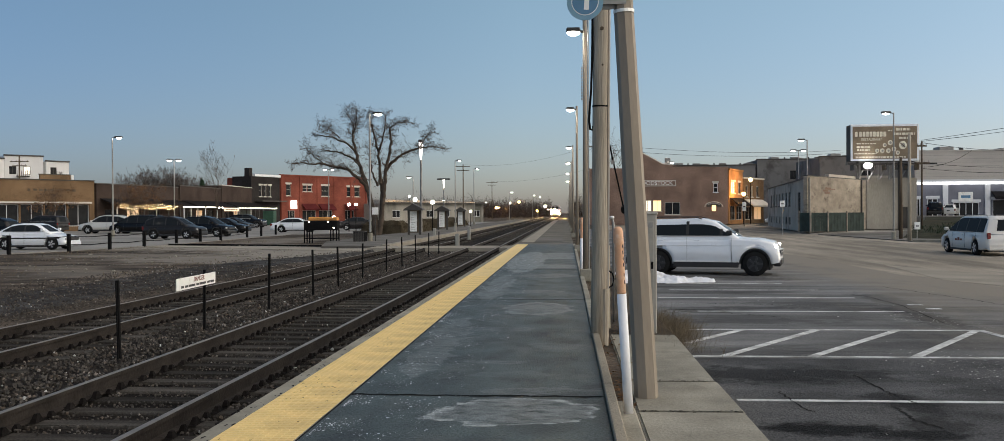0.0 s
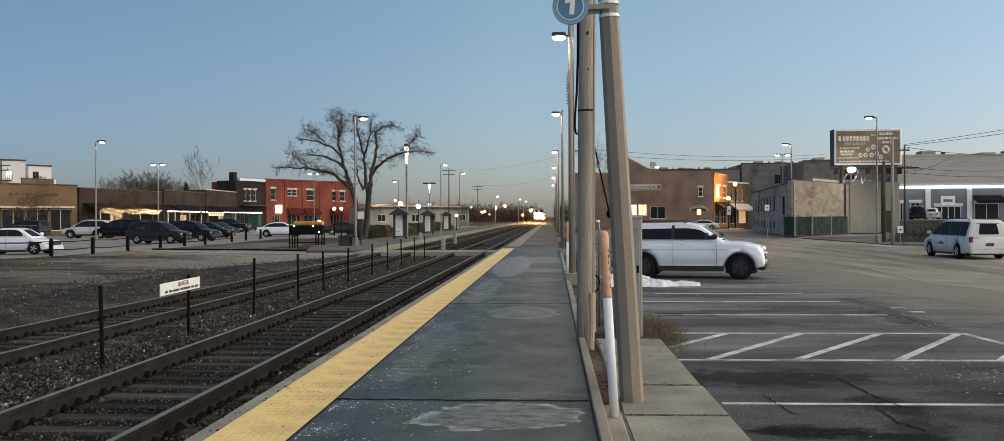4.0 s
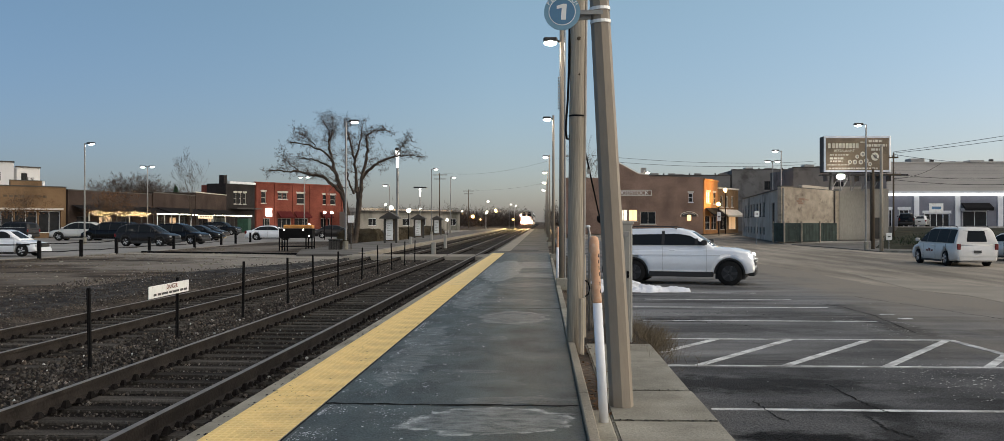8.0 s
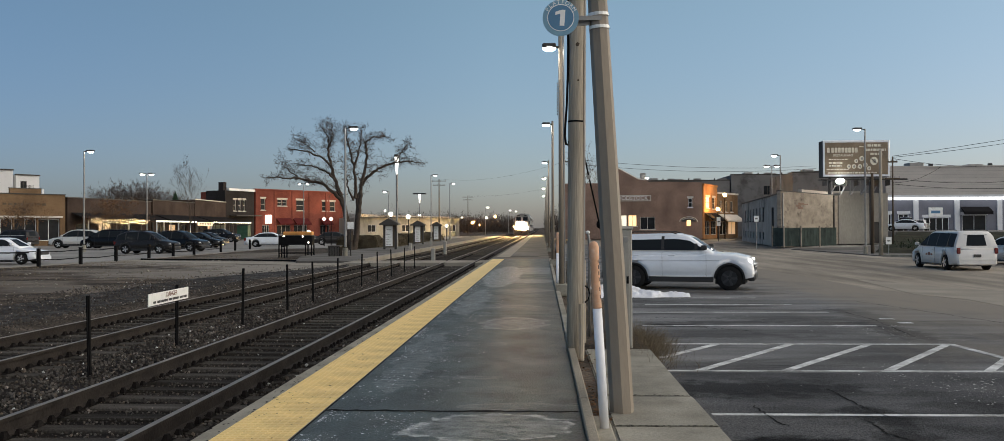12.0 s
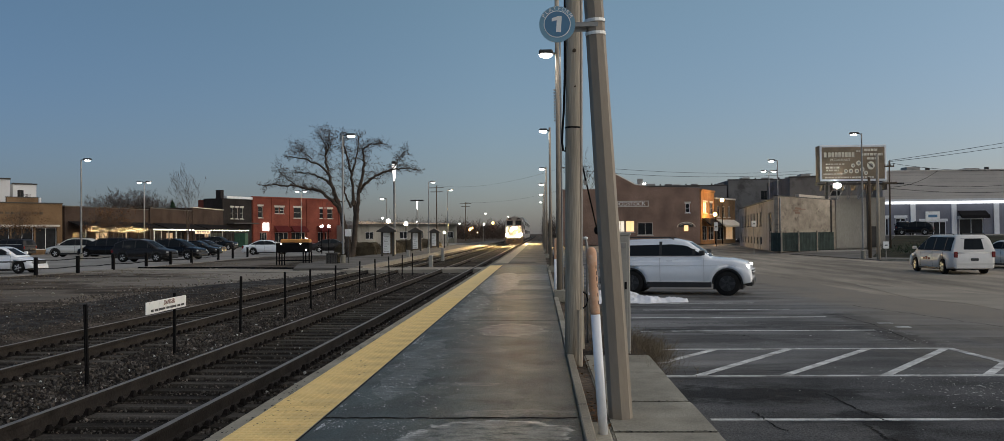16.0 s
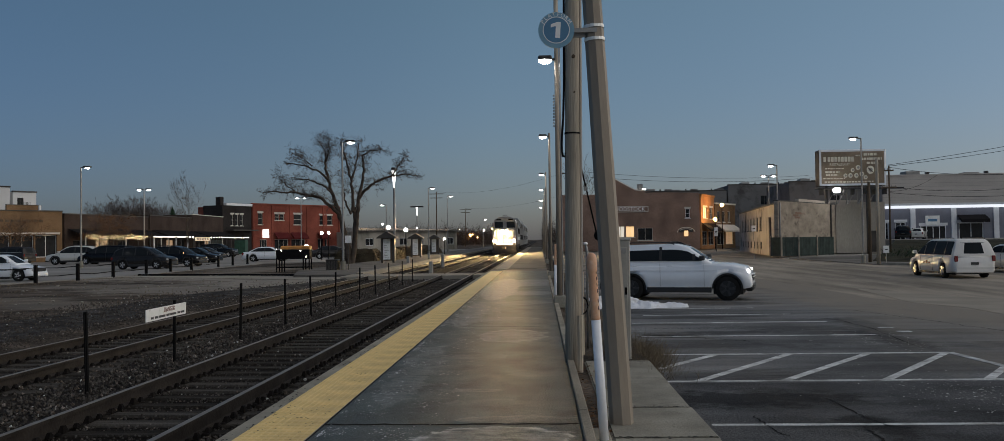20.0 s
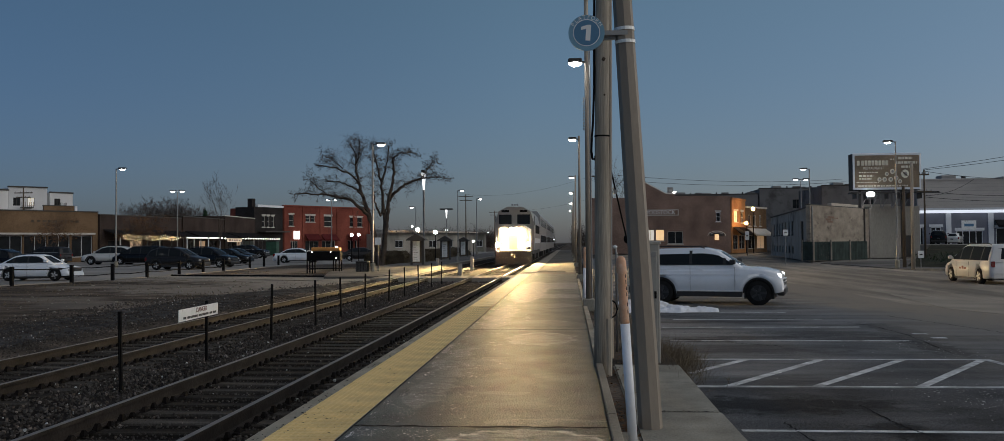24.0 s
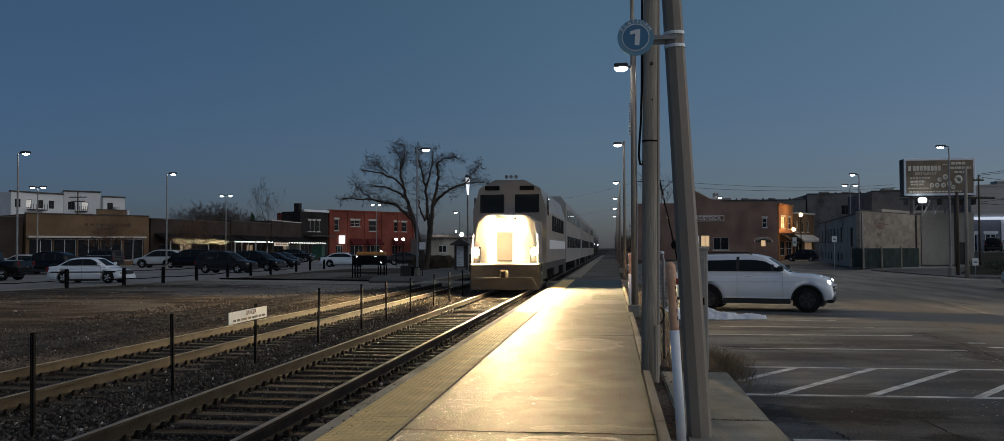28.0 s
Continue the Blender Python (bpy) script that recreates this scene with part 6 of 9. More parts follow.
            part("sill_strip", boxed(xr + R + 0.14, xf - R - 0.14, sgn * W - 0.008, sgn * W + 0.012, s["sill"] + 0.1, s["sill"] + 0.135), "band", t)
            part("body_crease", boxed(-L + 0.3, xf - R + 0.1, sgn * (W + 0.002) - 0.01, sgn * (W + 0.002) + 0.006, 0.93, 0.955, bevel=0.005), paint, t)
        part("lower_grille", boxed(L - 0.06, L + 0.04, -W * 0.55, W * 0.55, s["sill"] + 0.02, s["sill"] + 0.18, bevel=0.02), "plastic", t)
        for z in (0.72, 0.8):
            part("grille_bar", boxed(L - 0.06, L + 0.025, -W * 0.5, W * 0.5, z, z + 0.02), "band", t)
    part("front_bumper", boxed(L - 0.22, L + 0.03, -W * 0.8, W * 0.8, s["sill"] - 0.02, s["sill"] + 0.22, bevel=0.05), "plastic" if s["rack"] else paint, t)
    part("grille", boxed(L - 0.1, L + 0.012, -W * 0.5, W * 0.5, s["sill"] + 0.28, s["sill"] + 0.46, bevel=0.02), "plastic", t)
    part("rear_bumper", boxed(-L - 0.03, -L + 0.2, -W * 0.84, W * 0.84, s["sill"], s["sill"] + 0.26, bevel=0.05), "plastic" if s["rack"] and kind != "minivan" else paint, t)
    part("plate", boxed(-L - 0.036, -L - 0.0, -0.16, 0.16, s["sill"] + 0.36, s["sill"] + 0.48, bevel=0.004), "ink", t)
    return t


def parked(x, y, z, heading):
    """heading: degrees from +x towards +y."""
    return pose(x, y, z, 0, 0, heading)


def vehicles():
    car("suv", "car_white", parked(4.45, 29.7, -0.42, -16), "large white seven-seat car with dark wheels, headlights on", "car", True, True)
    v = car("minivan", "car_shaded_white", parked(19.1, 43.3, -0.42, 89), "white minivan with dark rear window and door lettering", "minivan")
    for k in range(3):
        part("door_text", boxed(0.35 - 0.28 * k, 0.55 - 0.28 * k, 0.985, 0.992, 0.62, 0.7 + 0.06 * (k % 2)), "red_ink", v)
    part("bumper_strip", boxed(-2.59, -2.56, -0.8, 0.8, 0.42, 0.5), "car_silver", v)
    car("sedan", "car_silver", parked(24.2, 47.5, -0.42, 100), "silver saloon parked beyond the minivan")
    s = car("sedan", "car_white", parked(-28.2, 46.5, -0.25, 4) @ Matrix.Diagonal((0.9, 0.95, 0.97, 1)), "white four-door saloon with a dark side stripe", "car")
    for sgn in (-1, 1):
        part("side_stripe", boxed(-2.0, 1.9, sgn * 0.892 - 0.012, sgn * 0.892 + 0.012, 0.6, 0.66), "plastic", s)
    for kind, paint, x, y, h, label in (
        ("crossover", "car_silver", -44.6, 85.5, 186, "silver compact off-roader with a spare wheel on its tail"),
        ("crossover", "car_dark", -29.2, 66.2, -4, "charcoal crossover parked nose to the tracks"),
        ("crossover", "car_black", -29.2, 72.3, -8, "black crossover in a row of parked cars"),
        ("suv", "car_dark", -52.6, 88.2, 170, "dark grey off-roader behind the white saloon"),
        ("minivan", "car_black", -41.2, 85.0, 175, "black people carrier in a row of parked cars"),
        ("sedan", "car_black", -33.0, 86.0, 0, "dark saloon in a row of parked cars"),
        ("sedan", "car_dark", -37.8, 101.0, -6, "dark grey saloon in a row of parked cars"),
        ("suv", "car_black", -43.2, 121.0, -3, "black off-roader in a row of parked cars"),
        ("sedan", "car_white", -26.9, 89.0, 6, "white saloon parked before the red brick building"),
        ("sedan", "car_dark", -22.6, 98.0, 10, "dark saloon parked behind the tree"),
        ("crossover", "car_black", -41.5, 62.5, 178, "black crossover at the end of the row"),
        ("pickup", "car_black", -37.5, 50.2, 185, "black pickup truck at the edge of the car park"),
        ("sedan", "car_silver", -47.4, 68.5, 190, "silver car with lit lamps behind the pickup"),
        ("suv", "car_black", 47.1, 120.0, 68, "black off-roader parked before the blue shop front"),
        ("sedan", "car_silver", 49.6, 121.5, 62, "silver saloon parked before the blue shop front"),
    ):
        z = -0.25 if x < 0 else (0.95 if x > 45 else -0.42)
        c = car(kind, paint, parked(x, y, z, h) @ Matrix.Scale(1.08 if (kind, paint) == ("crossover", "car_silver") else 1.0, 4), label, "pickup truck" if kind == "pickup" else "car", lights=(x == -47.4))
        if kind == "crossover" and paint == "car_silver":
            part("spare_wheel", bar([(-2.22, 0.1, 0.95), (-2.44, 0.1, 0.95)], 0.34, 20), "tyre", c, "spare wheel in a pale cover")
            part("wheel_cover", bar([(-2.43, 0.1, 0.95), (-2.455, 0.1, 0.95)], 0.31, 20), "car_silver", c)


vehicles()
PASSING = [
    car("sedan", "car_silver", parked(29.9, 128.2, -0.2, 136), "silver saloon driving past the lit shops", lights=True, group="passing cars"),
    car("sedan", "car_dark", parked(33.2, 124.9, 0.2, 136), "dark saloon driving past the lit shops", lights=True, group="passing cars"),
    car("sedan", "car_white", parked(86.0, 107.2, 0.955, 172), "white saloon driving along the side street", lights=True, group="passing cars"),
    car("crossover", "car_black", parked(98.0, 105.6, 0.955, 172), "black crossover driving along the side street", lights=True, group="passing cars"),
]


# ---- buildings ----
def facade(t, a, b, z0, z1, mat, openings, thick=0.35, name="wall"):
    """A wall from a to b in plan, seen from its right-hand side (walking a to b the front is on the right), with openings through it.
    openings: (from, to, sill, head, kind) in metres along and up. Returns its pose."""
    a, b = Vector((*a, 0)), Vector((*b, 0))
    length = (b - a).length
    ang = math.atan2(b.y - a.y, b.x - a.x)
    m = Matrix.Translation(a) @ Matrix.Rotation(ang, 4, "Z")
    xs = sorted({0.0, length, *[o[0] for o in openings], *[o[1] for o in openings]})
    zs = sorted({z0, z1, *[o[2] for o in openings], *[o[3] for o in openings]})
    bm = bmesh.new()
    for x0, x1 in zip(xs, xs[1:]):
        run = None
        for za, zb in zip(zs, zs[1:]):
            hole = any(o[0] <= x0 and x1 <= o[1] and o[2] <= za and zb <= o[3] for o in openings)
            if hole:
                if run:
                    block(bm, x0, x1, 0, thick, run[0], run[1])
                run = None
            else:
                run = (run[0], zb) if run else (za, zb)
        if run:
            block(bm, x0, x1, 0, thick, run[0], run[1])
    bmesh.ops.remove_doubles(bm, verts=bm.verts, dist=0.001)
    bmesh.ops.transform(bm, matrix=m, verts=bm.verts)
    w = part(name, bm, mat, t)
    return m, length


def window_in(t, m, x0, x1, z0, z1, glass="pane", frame_mat="trim", bars=(1, 1), depth=0.12, sill=True, lintel=None):
    fr = bmesh.new()
    f = 0.07
    y0, y1 = depth - 0.04, depth + 0.06
    rim = [[fr.verts.new((x, y, z)) for x, z in ((x0 + e, z0 + e), (x1 - e, z0 + e), (x1 - e, z1 - e), (x0 + e, z1 - e))] for y, e in ((y0, 0), (y0, f), (y1, f), (y1, 0))]
    for a, b in zip(rim, rim[1:] + rim[:1]):
        for k in range(4):
            fr.faces.new((a[k], a[(k + 1) % 4], b[(k + 1) % 4], b[k]))
    bmesh.ops.recalc_face_normals(fr, faces=fr.faces)
    bmesh.ops.transform(fr, matrix=m, verts=fr.verts)
    w = part("window", fr, frame_mat, t)
    for k in range(1, bars[0] + 1):
        x = x0 + (x1 - x0) * k / (bars[0] + 1)
        part("glazing_bar", placed(m, x - 0.03, x + 0.03, depth - 0.03, depth + 0.05, z0 + f, z1 - f), frame_mat, w)
    for k in range(1, bars[1] + 1):
        z = z0 + (z1 - z0) * k / (bars[1] + 1)
        part("glazing_bar", placed(m, x0 + f, x1 - f, depth - 0.033, depth + 0.047, z - 0.03, z + 0.03), frame_mat, w)
    p = boxed(x0 + 0.03, x1 - 0.03, depth + 0.01, depth + 0.03, z0 + 0.03, z1 - 0.03)
    bmesh.ops.transform(p, matrix=m, verts=p.verts)
    part("pane", p, glass, w)
    if sill:
        q = boxed(x0 - 0.12, x1 + 0.12, -0.08, 0.1, z0 - 0.12, z0)
        bmesh.ops.transform(q, matrix=m, verts=q.verts)
        part("sill", q, frame_mat, w)
    if lintel:
        q = boxed(x0 - 0.15, x1 + 0.15, -0.05, 0.06, z1, z1 + 0.28)
        bmesh.ops.transform(q, matrix=m, verts=q.verts)
        part("lintel", q, lintel, w)
    return w


def placed(m, *a, **k):
    bm = boxed(*a, **k)
    bmesh.ops.transform(bm, matrix=m, verts=bm.verts)
    return bm


def backed(t, a, b, depth, z0, z1, mat, roof="roof"):
    """Closes a house behind a facade from a to b: side and back walls and a flat roof."""
    a, b = Vector((*a, 0)), Vector((*b, 0))
    m = Matrix.Translation(a) @ Matrix.Rotation(math.atan2(b.y - a.y, b.x - a.x), 4, "Z")
    n = (b - a).length
    part("side_wall", placed(m, 0.003, 0.3, 0.352, depth, z0, z1 - 0.004), mat, t)
    part("side_wall", placed(m, n - 0.3, n - 0.003, 0.352, depth, z0, z1 - 0.004), mat, t)
    part("back_wall", placed(m, 0.3, n - 0.3, depth - 0.3, depth, z0, z1 - 0.004), mat, t)
    part("roof", placed(m, 0.3, n - 0.3, 0.353, depth - 0.3, z1 - 0.6, z1 - 0.4), roof, t)
    return m, n


def sloped_awning(t, m, x0, x1, z, mat, out=1.1, drop=0.9):
    bm = bmesh.new()
    p = [(x0, 0.0, z), (x1, 0.0, z), (x1, -out, z - drop), (x0, -out, z - drop)]
    q = [(x0, 0.0, z - 0.05), (x1, 0.0, z - 0.05), (x1, -out, z - drop - 0.3), (x0, -out, z - drop - 0.3)]
    u, v = [bm.verts.new(c) for c in p], [bm.verts.new(c) for c in q]
    bm.faces.new(u)
    bm.faces.new(v[::-1])
    for i in range(4):
        bm.faces.new((u[i], u[(i + 1) % 4], v[(i + 1) % 4], v[i]))
    bmesh.ops.recalc_face_normals(bm, faces=bm.faces)
    bmesh.ops.transform(bm, matrix=m, verts=bm.verts)
    part("awning", bm, mat, t)


def left_buildings():
    # tan store with a long shop window
    a, b = (-62.05, 90.0), (-54.1, 101.0)
    t = thing("shop_building", pose(0, 0, 0), "low tan brick shop with wide glazed front and faded letters", "building")
    ops = [(0.35 + k * 2.56, 2.75 + k * 2.56, 0.3, 2.75) for k in range(5)]
    m, n = facade(t, a, b, -0.3, 5.42, "tan_brick", ops)
    backed(t, a, b, 18, -0.3, 5.42, "tan_brick")
    for k, o in enumerate(ops):
        window_in(t, m, *o, "pane", "white", (1, 0), sill=False, depth=0.25)
    part("canopy", placed(m, 0.1, n - 0.5, -0.5, 0.0, 2.86, 3.06), "trim", t)
    part("coping", placed(m, -0.05, n + 0.05, -0.08, 0.42, 5.42, 5.54), "trim_dark", t)
    part("parapet", placed(m, 7.55, 10.9, 0.02, 0.3, 5.545, 6.05), "tan_brick", t)
    part("parapet_coping", placed(m, 7.5, 10.95, -0.02, 0.34, 6.05, 6.13), "trim_dark", t)
    part("roof_flue", placed(m, 11.2, 11.45, 0.5, 0.75, 5.0, 6.1), "white", t)
    for k in range(9):
        part("fascia_letter", placed(m, 6.2 + k * 0.6, 6.5 + k * 0.6 + 0.06 * (k % 3), -0.03, 0.0, 4.2 + 0.05 * (k % 2), 4.48), "old_wood", t)
    # dark neighbours
    for a, b, h, mat, lab in (((-75.0, 72.0), (-62.3, 89.8), 5.0, "dark_brick", "low dark brick building beyond the tan shop"),
                              ((-54.0, 101.3), (-51.6, 118.0), 5.15, "dark_brick", "low dark brick building with string lights"),
                              ((-51.5, 118.3), (-52.0, 134.0), 5.4, "dark_brick", "low umber brick building with a lit awning"),
                              ((-52.0, 134.3), (-52.8, 149.8), 5.95, "dark_brick", "low dark building with a lit awning")):
        t = thing("shop_building", pose(0, 0, 0), lab, "building")
        ops = [(1.5 + 4.2 * k, 4.2 + 4.2 * k, 0.4, 2.2) for k in range(3)]
        m, n = facade(t, a, b, -0.3, h, mat, ops)
        backed(t, a, b, 15, -0.3, h, mat)
        for k, o in enumerate(ops):
            window_in(t, m, *o[:4], "lit_dim" if k == 1 and a[1] > 100 else "pane", "trim_dark", (1, 0), sill=False)
        part("coping", placed(m, -0.05, n + 0.05, -0.06, 0.4, h, h + 0.12), "trim" if a[1] > 130 else "trim_dark", t)
        if a[1] > 134:
            part("garage_door", placed(m, 8.6, 15.2, -0.06, 0.0, -0.25, 2.2), "garage", t, "grey-green panelled garage door")
            for k in range(1, 5):
                part("door_rib", placed(m, 8.6, 15.2, -0.075, -0.06, -0.25 + 0.49 * k, -0.22 + 0.49 * k), "trim_dark", t)
            part("door_jamb", placed(m, 7.2, 8.5, -0.07, 0.0, -0.25, 2.3), "white", t, "white door panel")
        if a[1] > 100:
            sloped_awning(t, m, 0.6, n - 0.1, 3.5, "awning_dark", 2.2, 0.7)
            for k in range(7):
                x = 0.8 + (n - 1.2) * k / 6
                part("awning_post", placed(m, x - 0.05, x + 0.05, -2.15, -2.05, -0.25, 2.6), "trim_dark" if k % 3 else "trim", t)
    # strings of bulbs
    ba = bmesh.new()
    ball(ba, (0, 0, 0), 0.043, 1)
    me = bpy.data.meshes.new("bulb")
    ba.to_mesh(me)
    ba.free()
    me.materials.append(M["bulb"])
    r = random.Random(9)
    s = thing("string_lights", pose(0, 0, 0), "hanging strings of warm glowing bulbs", "string lights")
    for line in range(3):
        pts = []
        for k in range(27):
            f = k / 26
            pts.append((-48.2 - 0.7 * line + f * 0.6, 96.0 + 0.8 * line + 12.5 * f, 2.62 - 0.36 * sin(pi * ((f * 3 + 0.3 * line) % 1)) + 0.16 * line + r.uniform(-0.05, 0.05)))
        part("wire", bar(pts, 0.012, 4), "black", s)
        for p in pts:
            share("bulb", me, s, Matrix.Translation((p[0], p[1], p[2] - 0.08)))
    me2 = me.copy()
    me2.materials.clear()
    me2.materials.append(M["bulb_white"])
    s2 = thing("string_lights", pose(0, 0, 0), "straight row of white bulbs along an awning", "string lights")
    pts = [(-48.6, 132.8 + 17.0 * k / 15, 2.5) for k in range(16)]
    part("wire", bar(pts, 0.012, 4), "black", s2)
    for p in pts:
        share("bulb", me2, s2, Matrix.Translation(p) @ Matrix.Scale(2.1, 4))
    for y in (132.8, 141.4, 149.8):
        part("post", boxed(-48.64, -48.56, y - 0.04, y + 0.04, -0.3, 2.52), "trim_dark", s2)
    s3 = thing("awning_light", pose(0, 0, 0), "long glowing white strip light under an awning", "lamp")
    for y0, y1 in ((112.9, 119.6), (120.2, 124.0)):
        part("strip", boxed(-48.72, -48.6, y0, y1, 2.46, 2.62, bevel=0.02), "soffit", s3)
    for y in (112.95, 119.9, 123.95):
        part("post", boxed(-48.7, -48.62, y - 0.05, y + 0.05, -0.3, 2.48), "white", s3, "thin white post")
    for y in (124.6, 125.8):
        part("bulb", ball(bmesh.new(), (-48.6, y, 2.52), 0.12, 1), "bulb_white", s3)
    s4 = thing("shop_sign", pose(0, 0, 0), "amber lit shop sign under the awning", "sign")
    part("panel", boxed(-48.72, -48.6, 126.5, 132.3, 2.02, 2.5, bevel=0.02), "amber", s4)
    for y in (126.45, 132.35):
        part("post", boxed(-48.7, -48.62, y - 0.05, y + 0.05, -0.3, 2.5), "trim_dark", s4)
    for k in range(5):
        part("text_bar", boxed(-48.6, -48.59, 127.2 + 0.95 * k, 127.85 + 0.95 * k, 2.18, 2.36), "old_wood", s4)
    # charcoal two-storey house with a chimney
    a, b = (-53.0, 150.1), (-50.4, 157.3)
    t = thing("two_storey_building", pose(0, 0, 0), "charcoal two-storey brick building with a chimney", "building")
    ops = [(2.1 + 1.25 * k, 2.8 + 1.25 * k, 4.6, 6.5) for k in range(3)]
    m, n = facade(t, a, b, -0.3, 8.0, "charcoal_brick", ops)
    backed(t, a, b, 4, -0.3, 8.0, "charcoal_brick")
    for o in ops:
        window_in(t, m, *o[:4], "pane", "trim", (0, 1), lintel="trim")
    part("cornice", placed(m, 0.8, n + 0.05, -0.2, 0.4, 8.0, 8.4), "white", t, "white cornice")
    part("chimney", placed(m, 0.0, 0.8, 0.4, 1.4, 7.4, 9.4), "charcoal_brick", t)
    part("lower_roof", placed(m, 1, n, -1.6, 0, 3.7, 3.9), "trim_dark", t)
    # red brick corner building
    a, b = (-50.3, 157.5), (-39.0, 175.5)
    t = thing("red_brick_building", pose(0, 0, 0), "two-storey red brick corner building with pale window lintels and maroon awnings", "building")
    ops = [(1.25, 2.3, 4.85, 6.9), (5.1, 6.15, 5.65, 6.8), (6.25, 7.3, 5.65, 6.8), (9.6, 11.5, 4.85, 6.8), (16.1, 17.4, 4.85, 6.7), (18.1, 19.5, 4.85, 6.7), (5.0, 8.2, 0.4, 2.2), (8.9, 12.3, 0.4, 2.2), (15.6, 18, 0.4, 2.2), (1.6, 3.2, 0, 2.2)]
    m, n = facade(t, a, b, -0.3, 8.35, "red_brick", ops)
    backed(t, a, b, 15, -0.3, 8.35, "red_brick")
    for k, o in enumerate(ops):
        window_in(t, m, *o[:4], "pane", "trim", (0, 1) if k < 6 else (2, 0), lintel="trim" if k < 6 else None, sill=k < 6)
    part("cornice", placed(m, -0.05, n + 0.05, -0.15, 0.4, 8.35, 8.6), "red_brick", t)
    for k in range(6):
        part("pilaster", placed(m, 0.1 + k * 4.2, 0.5 + k * 4.2, -0.1, 0.0, -0.3, 8.35), "red_brick", t)
    for x0, x1 in ((4.8, 8.2), (8.7, 12.4), (15.4, 18.0)):
        sloped_awning(t, m, x0, x1, 3.45, "awning", 1.1, 0.95)
    part("lit_sign", placed(m, 2.0, 3.3, -0.5, -0.3, 2.5, 3.95), "lit_sign", t, "glowing white box sign")
    # white flats far behind
    t = thing("apartment_building", pose(0, 0, 0), "pale modern apartment block behind the shops", "building")
    for a, b, h in (((-106.0, 149.5), (-103.0, 160.3), 11.9), ((-103.4, 161.0), (-98.6, 165.5), 12.6), ((-98.3, 166.0), (-96.0, 169.8), 11.75)):
        n = (Vector(b) - Vector(a)).length
        ops = [(0.8 + 2.4 * k, 2.0 + 2.4 * k, z, z + 1.5) for k in range(int((n - 0.8) / 2.4)) for z in (6.2, 9.2)]
        m, n = facade(t, a, b, -0.3, h, "white_wall", ops)
        backed(t, a, b, 10, -0.3, h, "white_wall")
        for k, o in enumerate(ops):
            window_in(t, m, *o[:4], "lit_pale" if k % 7 == 3 else "pane", "trim_dark", (1, 0), sill=False)
        part("coping", placed(m, -0.1, n + 0.1, -0.15, 0.4, h, h + 0.25), "trim_dark", t)
        part("balcony", placed(m, n * 0.3, n * 0.62, -0.9, -0.02, 8.75, 8.95), "trim_dark", t)
        for k in range(7):
            x = n * 0.3 + n * 0.32 * k / 6
            part("baluster", placed(m, x - 0.03, x + 0.03, -0.9, -0.84, 8.95, 9.9), "trim_dark", t)
    # long low roofs behind the row
    t = thing("low_building", pose(0, 0, 0), "long dark low building behind the shops", "building")
    m, n = facade(t, (-76, 150), (-66, 205), -0.3, 5.6, "dark_brick", [])
    backed(t, (-76, 150), (-66, 205), 20, -0.3, 5.6, "dark_brick")
    part("coping", placed(m, -0.1, n + 0.1, -0.15, 0.4, 5.6, 5.8), "trim", t)
    # depot behind the tree
    t = thing("station_building", pose(0, 0, 0), "low pale station building behind the platform signs", "building")
    ops = [(2 + 4.4 * k, 4 + 4.4 * k, 0.8, 2.2) for k in range(6)]
    m, n = facade(t, (-34.5, 171.0), (-17.5, 192.0), -0.3, 3.5, "block_wall", ops)
    backed(t, (-34.5, 171.0), (-17.5, 192.0), 10, -0.3, 3.5, "block_wall")
    for k, o in enumerate(ops):
        window_in(t, m, *o[:4], "lit_pale" if k in (1, 4) else "pane", "white", (1, 0), sill=False)
    part("roof_edge", placed(m, -0.5, n + 0.5, -0.8, 0.6, 3.5, 3.7), "trim_dark", t)
    t = thing("low_building", pose(0, 0, 0), "pale flat-roofed warehouse far along the line", "building")
    m, n = facade(t, (-52, 260), (-33, 330), -0.3, 5.6, "grey_wall", [(6 + 9 * k, 10 + 9 * k, 1, 3.4) for k in range(7)])
    backed(t, (-52, 260), (-33, 330), 15, -0.3, 5.6, "grey_wall")
    for k in range(7):
        window_in(t, m, 6 + 9 * k, 10 + 9 * k, 1, 3.4, "pane", "trim_dark", (1, 0), sill=False)


FURTHER = Matrix.Translation((0, 0, 1.557)) @ Matrix.Scale(1.316, 4) @ Matrix.Translation((0, 0, -1.557))


